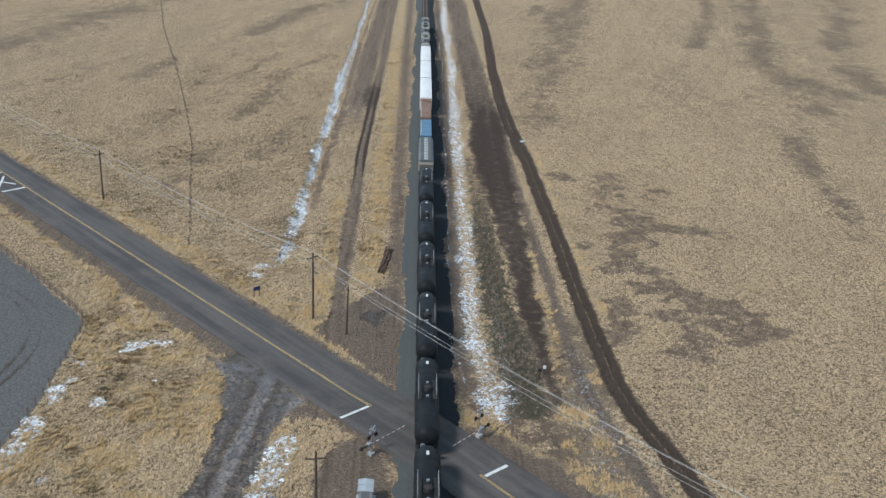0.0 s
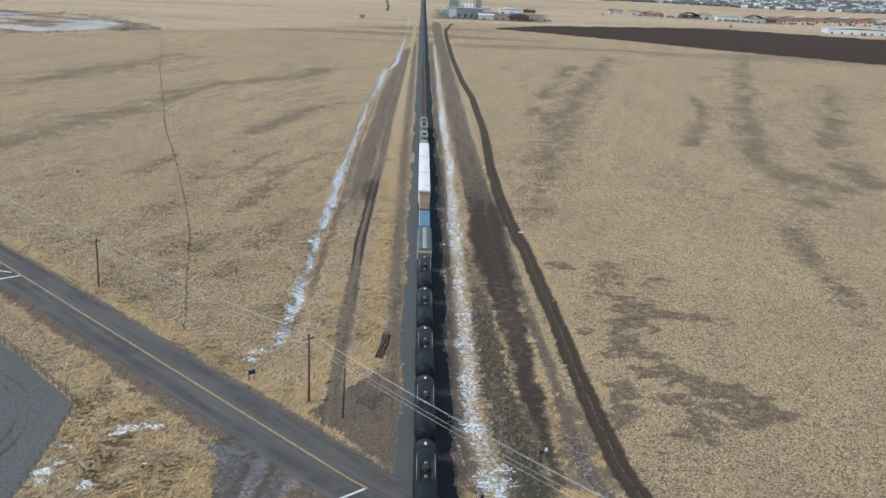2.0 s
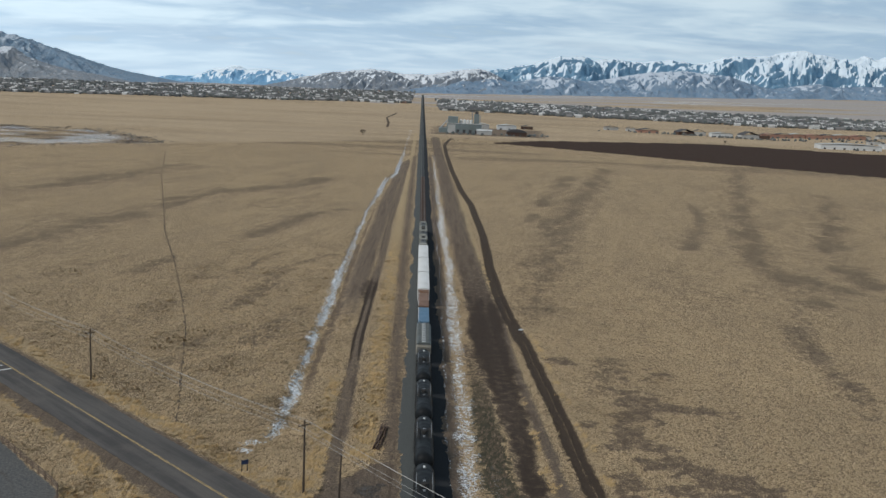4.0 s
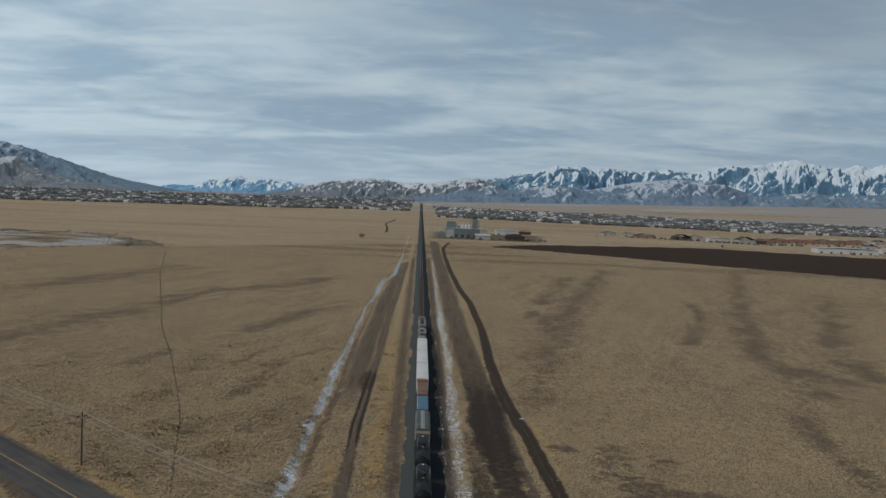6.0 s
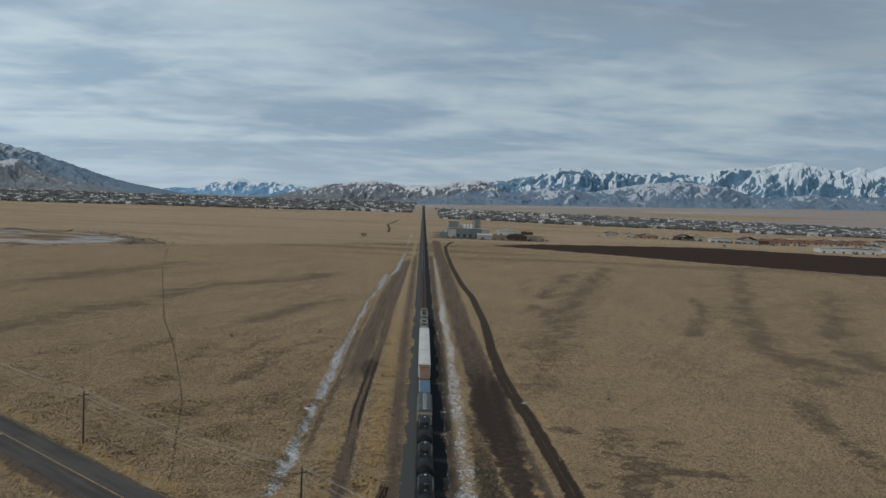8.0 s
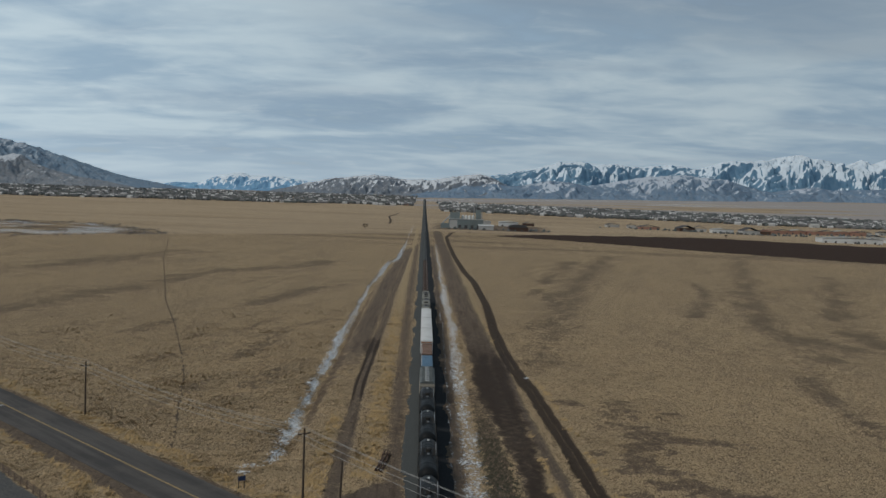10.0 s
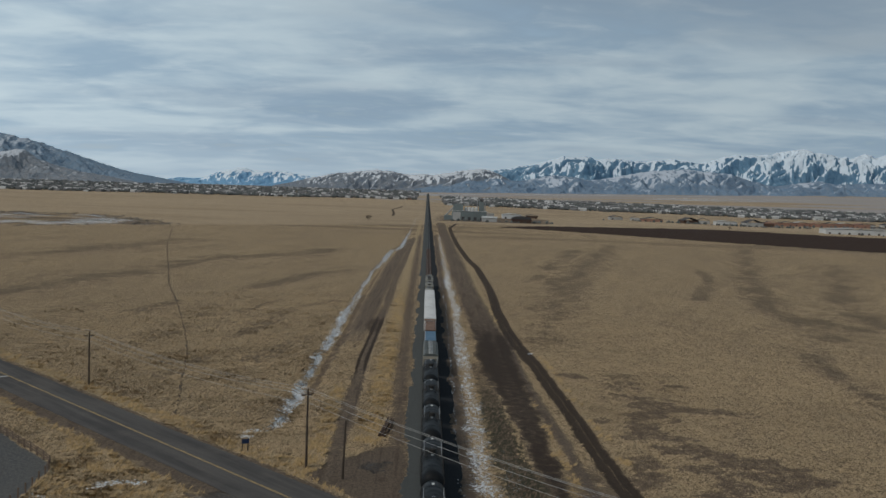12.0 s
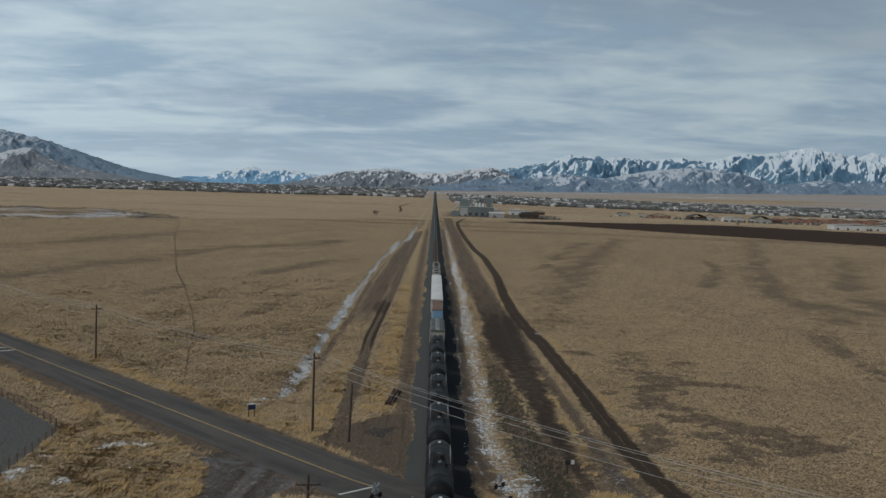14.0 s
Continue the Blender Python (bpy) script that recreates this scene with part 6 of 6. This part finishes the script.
def house_kind(wall, roof_m, lx, ly, h):
    hs = thing("house", pose(0, -900, -60), "small detached house with gable roof in the distant town", "house", "houses of the distant town")
    part("wall", bm_boxes((-lx / 2, lx / 2, -ly / 2, ly / 2, 0, h)), wall, hs)
    bm = bmesh.new()
    gable(bm, ly / 2, lx / 2, h, 2.4, 0.5)
    bmesh.ops.rotate(bm, verts=bm.verts, cent=(0, 0, 0), matrix=Matrix.Rotation(math.pi / 2, 3, "Z"))
    part("roof", bm, roof_m, hs)
    part("window", bm_boxes((-lx * 0.3, -lx * 0.12, -ly / 2 - 0.06, -ly / 2, 1.0, 2.2)), M_GLASS, hs)
    part("door", bm_boxes((0.4, 1.4, -ly / 2 - 0.06, -ly / 2, 0, 2.1)), M_DARKR, hs)
    return hs


RNG = random.Random(17)


def in_town(rng):
    """A spot in the town: a wide belt left of the line and a narrower one right of it."""
    if rng.random() < 0.55:
        x = rng.uniform(-1500, -30)
        near = 2050 + 0.46 * (x + 936) if x > -936 else 2020
        return x, near + rng.random() ** 1.5 * 1350
    x = rng.uniform(40, 1250)
    near = 2080 - 0.33 * x if x < 700 else 1850
    return x, near + rng.random() ** 1.3 * (760 - 0.25 * x)


kinds = [house_kind(w, r, lx, ly, h) for w, r, lx, ly, h in (
    (M_PALEW, M_DARKR, 13, 9, 4.5), (M_WHITEW, M_DARKR, 15, 10, 4.0), (M_WHITEW, M_PALEW, 18, 10, 5.0), (M_BRICKR, M_DARKR, 14, 9, 4.5), (M_SHEET, M_PALEW, 12, 9, 5.5))]
for i in range(290):
    x, y = in_town(RNG)
    src = kinds[RNG.choice((0, 0, 1, 1, 2, 3, 4))]
    if i < len(kinds):
        kinds[i].matrix_world = at_ground(x, y, RNG.uniform(-25, 25))
    else:
        copy_thing(src, at_ground(x, y, RNG.choice((0, 90)) + RNG.uniform(-12, 12)))

far_bm_v, far_bm_f = [], []
for i in range(2600):
    x, y = in_town(RNG)
    lx, ly, h = RNG.uniform(3.5, 7.5), RNG.uniform(3, 5), RNG.uniform(2.8, 4.8)
    z = ground_z(x, y) - 0.3
    n0 = len(far_bm_v)
    far_bm_v += [(x + a * lx, y + b * ly, z + c) for c in (0, h) for a, b in ((-1, -1), (1, -1), (1, 1), (-1, 1))] + [(x - lx, y, z + h + 2.2), (x + lx, y, z + h + 2.2)]
    far_bm_f += [tuple(n0 + k for k in f) for f in ((0, 1, 5, 4), (1, 2, 6, 5), (2, 3, 7, 6), (3, 0, 4, 7), (4, 5, 9, 8), (6, 7, 8, 9), (5, 6, 9), (7, 4, 8))]
far_me = bpy.data.meshes.new("far_houses")
far_me.from_pydata(far_bm_v, [], far_bm_f)


def far_house_material():
    k = Mat("far_house_walls")
    r = k.geo.outputs["Random Per Island"]
    col = k.blend(k.remap(r, 0.3, 0.32), (0.11, 0.11, 0.112), (0.21, 0.205, 0.205))
    col = k.blend(k.remap(r, 0.66, 0.68), col, (0.58, 0.57, 0.56))
    return k.done(k.blend(k.remap(k.noise(0.3, 2), 0.4, 0.7, 0, 0.3), col, (0.12, 0.11, 0.10)), 0.9)


far_me.materials.append(far_house_material())
tagged(new("far_houses", far_me), "hundreds of tiny far-off houses of the town", "houses", kind="stuff")


def foliage_material(name, a, b):
    k = Mat(name)
    r = k.geo.outputs["Random Per Island"]
    return k.done(k.blend(k.remap(k.noise(0.8, 3), 0.4, 0.6, 0, 0.4), k.blend(r, a, b), tuple(v * 0.5 for v in a)), 0.95, 0, 0.1)


def clump(vs, fs, x, y, z, r, h, rng):
    """One ragged crown lump: a jittered double pyramid with six sides."""
    n0, n = len(vs), 6
    vs.append((x, y, z + h))
    for zz, k in ((0.62, 0.75), (0.25, 1.0)):
        for i in range(n):
            a = 2 * math.pi * (i + rng.random() * 0.6) / n
            q = r * k * rng.uniform(0.65, 1.2)
            vs.append((x + q * math.cos(a), y + q * math.sin(a), z + h * (zz + rng.uniform(-0.12, 0.12))))
    vs.append((x, y, z))
    for i in range(n):
        j = (i + 1) % n
        fs += [(n0, n0 + 1 + i, n0 + 1 + j), (n0 + 1 + i, n0 + 7 + i, n0 + 7 + j, n0 + 1 + j), (n0 + 7 + i, n0 + 13, n0 + 7 + j)]


def town_trees():
    vs, fs = [], []
    rng = random.Random(23)
    for i in range(14500):
        x, y = in_town(rng)
        z = ground_z(x, y)
        for k in range(rng.choice((1, 2, 3))):
            r = rng.uniform(1.5, 3.4)
            clump(vs, fs, x + rng.uniform(-4, 4), y + rng.uniform(-4, 4), z + rng.uniform(-0.5, 2), r, r * rng.uniform(1.2, 2.3), rng)
    for cx, cy, n, s in ((110, 1120, 12, 12), (150, 1135, 8, 12), (440, 1335, 22, 16), (350, 1380, 26, 26), (515, 1330, 16, 16), (394, 1358, 20, 12), (480, 1326, 14, 14), (620, 1400, 26, 60), (60, 1100, 8, 14), (700, 1350, 20, 60), (900, 1480, 20, 70), (560, 1100, 6, 20)):
        for i in range(n):
            x, y = cx + rng.gauss(0, s), cy + rng.gauss(0, s * 0.5)
            r = rng.uniform(1.2, 3.0)
            clump(vs, fs, x, y, ground_z(x, y) - 0.3, r, r * rng.uniform(1.1, 1.8), rng)
    me = bpy.data.meshes.new("town_trees")
    me.from_pydata(vs, [], fs)
    # grey-blue lift in the foliage tones is distance haze mixed into the colour
    me.materials.append(foliage_material("hazed_winter_foliage", (0.10, 0.118, 0.122), (0.19, 0.185, 0.175)))
    tagged(new("town_trees", me), "dark bare winter trees among the distant houses", "trees", kind="stuff")


town_trees()


def pond_rubble():
    """Heaps of dark spoil and broken rock round the frozen pond."""
    vs, fs = [], []
    rng = random.Random(29)
    rim = POND + POND[:1]
    for i in range(600):
        k = rng.randrange(len(rim) - 1)
        u = rng.random()
        x = rim[k][0] * (1 - u) + rim[k + 1][0] * u + rng.gauss(0, 7)
        y = rim[k][1] * (1 - u) + rim[k + 1][1] * u + rng.gauss(0, 7)
        r = rng.uniform(0.4, 1.5)
        clump(vs, fs, x, y, ground_z(x, y) - 0.4 * r, r * 1.6, r * rng.uniform(0.7, 1.2), rng)
    me = bpy.data.meshes.new("spoil_heaps")
    me.from_pydata(vs, [], fs)
    me.materials.append(foliage_material("dark_spoil", (0.08, 0.065, 0.055), (0.30, 0.255, 0.21)))
    tagged(new("spoil_heaps", me), "dark heaps of spoil and rubble round a frozen pond", "rubble", kind="stuff")


pond_rubble()


def bare_shrub(x, y, h, label):
    s = thing("shrub", pose(x, y, ground_z(x, y) - 0.1), label, "shrub", "lone shrubs on the grassland")
    rng = random.Random(int(x * 13 + y))
    bm = bmesh.new()

    def grow(p, d, l, r, depth):
        q = p + d * l
        tube(bm, p, q, r, 4, r * 0.6, False)
        if depth:
            for _ in range(3):
                grow(q, (d + Vector((rng.uniform(-0.8, 0.8), rng.uniform(-0.8, 0.8), rng.uniform(-0.1, 0.5)))).normalized(), l * 0.68, r * 0.6, depth - 1)

    for _ in range(4):
        grow(Vector((0, 0, 0)), Vector((rng.uniform(-0.5, 0.5), rng.uniform(-0.5, 0.5), 1)).normalized(), h * 0.36, h * 0.02, 4)
    part("branches", bm, M_WOOD, s)
    vs, fs = [], []
    for _ in range(26):
        a, q = rng.uniform(0, 6.28), h * 0.42 * math.sqrt(rng.random())
        clump(vs, fs, q * math.cos(a), q * math.sin(a), h * rng.uniform(0.35, 0.8), h * 0.07, h * 0.12, rng)
    me = bpy.data.meshes.new("twigs")
    me.from_pydata(vs, [], fs)
    me.materials.append(M_TWIG)
    share("twigs", me, s, (0, 0, 0))
    return s


M_TWIG = foliage_material("dry_twigs", (0.06, 0.045, 0.035), (0.13, 0.095, 0.07))
bare_shrub(-63, 985, 7, "round bare brown shrub on the grassland")
bare_shrub(14.9, -9.8, 0.9, "small dark dead bush beside the snow strip")
bare_shrub(376, 1130, 5, "lone leafless tree at the field edge")


# ---- grass tufts, snow crumbs and stones close to the line ----
def tuft_material():
    k = Mat("dry_grass_blades")
    r = k.geo.outputs["Random Per Island"]
    col = k.blend(r, (0.22, 0.158, 0.096), (0.52, 0.386, 0.236))
    col = k.blend(k.remap(k.noise(0.12, 3), 0.45, 0.65, 0, 0.5), col, (0.30, 0.235, 0.15))
    return k.done(col, 0.9, 0, 0.15)


def matted_material():
    k = Mat("matted_straw")
    return k.done(k.blend(k.geo.outputs["Random Per Island"], (0.25, 0.183, 0.111), (0.56, 0.42, 0.26)), 0.9, 0, 0.15)


def gold_material():
    k = Mat("tall_golden_grass")
    r = k.geo.outputs["Random Per Island"]
    return k.done(k.blend(r, (0.30, 0.206, 0.104), (0.53, 0.372, 0.19)), 0.9, 0, 0.15)


def blades(name, x, y, h, w, material, label, seed, n=5):
    """Tufts of narrow blades, bent outwards, all in one mesh."""
    g = np.random.default_rng(seed)
    m = len(x)
    iy, ix = np.searchsorted(gy, y) - 1, np.searchsorted(gx, x) - 1
    z = COVER["z"][iy, ix]
    # laid over by the prevailing wind, swirling a little from place to place
    comb = 0.55 + 1.6 * (vnoise(x / 13, y / 13, 401) - 0.5) + 1.4 * (vnoise(x / 3.1, y / 3.1, 402) - 0.5)
    a = comb[:, None] + g.normal(0, 0.6, (m, n))
    lean = g.uniform(0.5, 2.0, (m, n))
    hh = h[:, None] * g.uniform(0.6, 1.15, (m, n))
    ox, oy = x[:, None] + g.normal(0, 0.35, (m, n)) * w[:, None], y[:, None] + g.normal(0, 0.35, (m, n)) * w[:, None]
    tipx, tipy = ox + np.cos(a) * lean * hh, oy + np.sin(a) * lean * hh
    thin = g.uniform(0.16, 0.36, (m, n)) * w[:, None]
    bx, by = -np.sin(a) * thin, np.cos(a) * thin
    zb = np.repeat(z[:, None] - 0.05, n, 1)
    co = np.stack((np.stack((ox - bx, oy - by, zb), -1), np.stack((ox + bx, oy + by, zb), -1), np.stack((tipx, tipy, zb + hh), -1)), 2).reshape(-1, 3)
    me = bpy.data.meshes.new(name)
    k = m * n
    me.vertices.add(k * 3)
    me.vertices.foreach_set("co", co.ravel().astype(np.float32))
    me.loops.add(k * 3)
    me.loops.foreach_set("vertex_index", np.arange(k * 3, dtype=np.int32))
    me.polygons.add(k)
    me.polygons.foreach_set("loop_start", (np.arange(k) * 3).astype(np.int32))
    me.update(calc_edges=True)
    me.materials.append(material)
    return tagged(new(name, me), label, "grass", kind="stuff")


def scatter(n, x0, x1, y0, y1, seed):
    g = np.random.default_rng(seed)
    return g.uniform(x0, x1, n), g.uniform(y0, y1, n), g.random(n), g


def kept(x, y, mask):
    return x[mask], y[mask]


def near_grass():
    x, y, u, g = scatter(330000, -110, 120, -62, 270, 101)
    c = cover_of(x, y)
    ro = np.abs((x - ROAD_A.x) * ROAD_N.x + (y - ROAD_A.y) * ROAD_N.y)
    bare = np.maximum.reduce((c["soil"], c["mud"], c["gravel"], c["snow"] * 0.8))
    ok = (bare < 0.45) & (ro > ROAD_HALF + 0.8) & (np.abs(x - RAIL_X) > 4.8)
    dens = 0.25 + 0.75 * vnoise(x / 2.3, y / 2.3, 201)
    ok &= u < dens * np.clip(1.1 - np.hypot(x, (y + 10) * 0.55) / 140, 0, 1)
    gold = ok & (c["tall"] > 0.46) & (vnoise(x / 1.4, y / 1.4, 205) > 0.35)
    dark = (c["weeds"] > 0.55) & (bare < 0.45) & (u < 0.5)
    ok &= c["weeds"] < 0.5
    low = ok & ~gold
    xa, ya = kept(x, y, low)
    k = len(xa)
    blades("grass_tufts", xa, ya, g.uniform(0.12, 0.34, k) * np.where(xa < -8, 1.4, 1.0), g.uniform(0.24, 0.5, k), tuft_material(), "dry straw-coloured grass tufts covering the fields", 301, 6)
    xd, yd = kept(x, y, dark)
    k = len(xd)
    blades("dead_weeds", xd, yd, g.uniform(0.2, 0.5, k), g.uniform(0.15, 0.3, k), foliage_material("dead_weed_stalks", (0.12, 0.088, 0.065), (0.26, 0.195, 0.14)), "dark patches of dead brown weeds in the grass", 303, 4)
    xb, yb = kept(x, y, gold)
    xb, yb = np.concatenate((xb, xb + g.normal(0, 0.4, len(xb)))), np.concatenate((yb, yb + g.normal(0, 0.4, len(xb))))
    k = len(xb)
    blades("tall_grass", xb, yb, g.uniform(0.25, 0.6, k), g.uniform(0.22, 0.45, k), gold_material(), "tall golden dead grass along verges and ditches", 302, 5)


near_grass()


def far_clumps():
    """Coarser bunches of pale grass on the fields farther out."""
    g = np.random.default_rng(141)
    n = 60000
    y = 60 + 330 * g.random(n) ** 1.3
    x = g.uniform(-0.5, 0.5, n) * (150 + y * 1.05)
    c = cover_of(x, y)
    bare = np.maximum.reduce((c["soil"], c["mud"], c["gravel"], c["snow"], c["plough"]))
    ro = np.abs((x - ROAD_A.x) * ROAD_N.x + (y - ROAD_A.y) * ROAD_N.y)
    ok = (bare < 0.4) & (c["shade"] < 0.5) & (ro > ROAD_HALF + 1) & (np.abs(x - RAIL_X) > 8) & (g.random(n) < vnoise(x / 17, y / 34, 241) * 1.3)
    xs, ys = kept(x, y, ok)
    k = len(xs)
    blades("pale_bunchgrass", xs, ys, g.uniform(0.10, 0.22, k), g.uniform(0.5, 0.9, k), tuft_material(), "pale bunches of dry grass across the fields", 306, 4)


far_clumps()


def verge_grass():
    """Matted straw close to the road, where it can be told apart best."""
    x, y, u, g = scatter(34000, -56, -8, -58, 28, 131)
    c = cover_of(x, y)
    ro = np.abs((x - ROAD_A.x) * ROAD_N.x + (y - ROAD_A.y) * ROAD_N.y)
    ok = (np.maximum.reduce((c["soil"], c["mud"], c["gravel"], c["snow"])) < 0.42) & (ro > ROAD_HALF + 1.0) & (u < 0.35 + 0.65 * vnoise(x / 1.1, y / 0.9, 231))
    x, y = kept(x, y, ok)
    k = len(x)
    blades("matted_grass", x, y, g.uniform(0.10, 0.26, k), g.uniform(0.22, 0.5, k), matted_material(), "matted straw-coloured dead grass beside the road", 304, 7)


verge_grass()


def snow_lumps():
    """Broken crusts of old snow, each a flat jagged lump."""
    x, y, u, g = scatter(420000, -50, 34, -60, 330, 111)
    c = cover_of(x, y)
    patch = vnoise(x * 1.1, y * 0.8, 211) * 0.6 + vnoise(x * 2.9, y * 2.1, 212) * 0.4
    ok = (c["snow"] > 0.30) & (u < 0.42 * np.clip(c["snow"] * 1.3, 0, 1)) & (patch > 0.64 - 0.28 * c["snow"])
    x, y = kept(x, y, ok)
    iy, ix = np.searchsorted(gy, y) - 1, np.searchsorted(gx, x) - 1
    z = COVER["z"][iy, ix]
    m, n = len(x), 5
    r = g.uniform(0.07, 0.27, m)
    a = 2 * np.pi * (np.arange(n)[None] + g.uniform(0, 0.7, (m, n))) / n
    q = r[:, None] * g.uniform(0.5, 1.4, (m, n))
    ring = np.stack((x[:, None] + q * np.cos(a) * 1.2, y[:, None] + q * np.sin(a) * 0.8, np.repeat(z[:, None] - 0.03, n, 1)), -1)
    top = np.stack((x + g.normal(0, 0.05, m), y + g.normal(0, 0.05, m), z + r * g.uniform(0.3, 0.8, m)), -1)[:, None]
    co = np.concatenate((ring, top), 1).reshape(-1, 3)
    base = (np.arange(m) * (n + 1))[:, None, None]
    i = np.arange(n)
    f = (base + np.stack((i, (i + 1) % n, np.full(n, n)), -1)[None]).reshape(-1, 3)
    me = bpy.data.meshes.new("snow_crumbs")
    me.vertices.add(len(co))
    me.vertices.foreach_set("co", co.ravel().astype(np.float32))
    me.loops.add(f.size)
    me.loops.foreach_set("vertex_index", f.ravel().astype(np.int32))
    me.polygons.add(len(f))
    me.polygons.foreach_set("loop_start", (np.arange(len(f)) * 3).astype(np.int32))
    me.update(calc_edges=True)
    k = Mat("old_snow")
    me.materials.append(k.done(k.blend(k.remap(k.noise(1.3, 4), 0.4, 0.65), (0.80, 0.82, 0.84), (0.61, 0.64, 0.68)), 0.75, 0, 0.3))
    tagged(new("snow_crumbs", me), "broken white crusts of old snow in the ditches", "snow", kind="stuff")


snow_lumps()
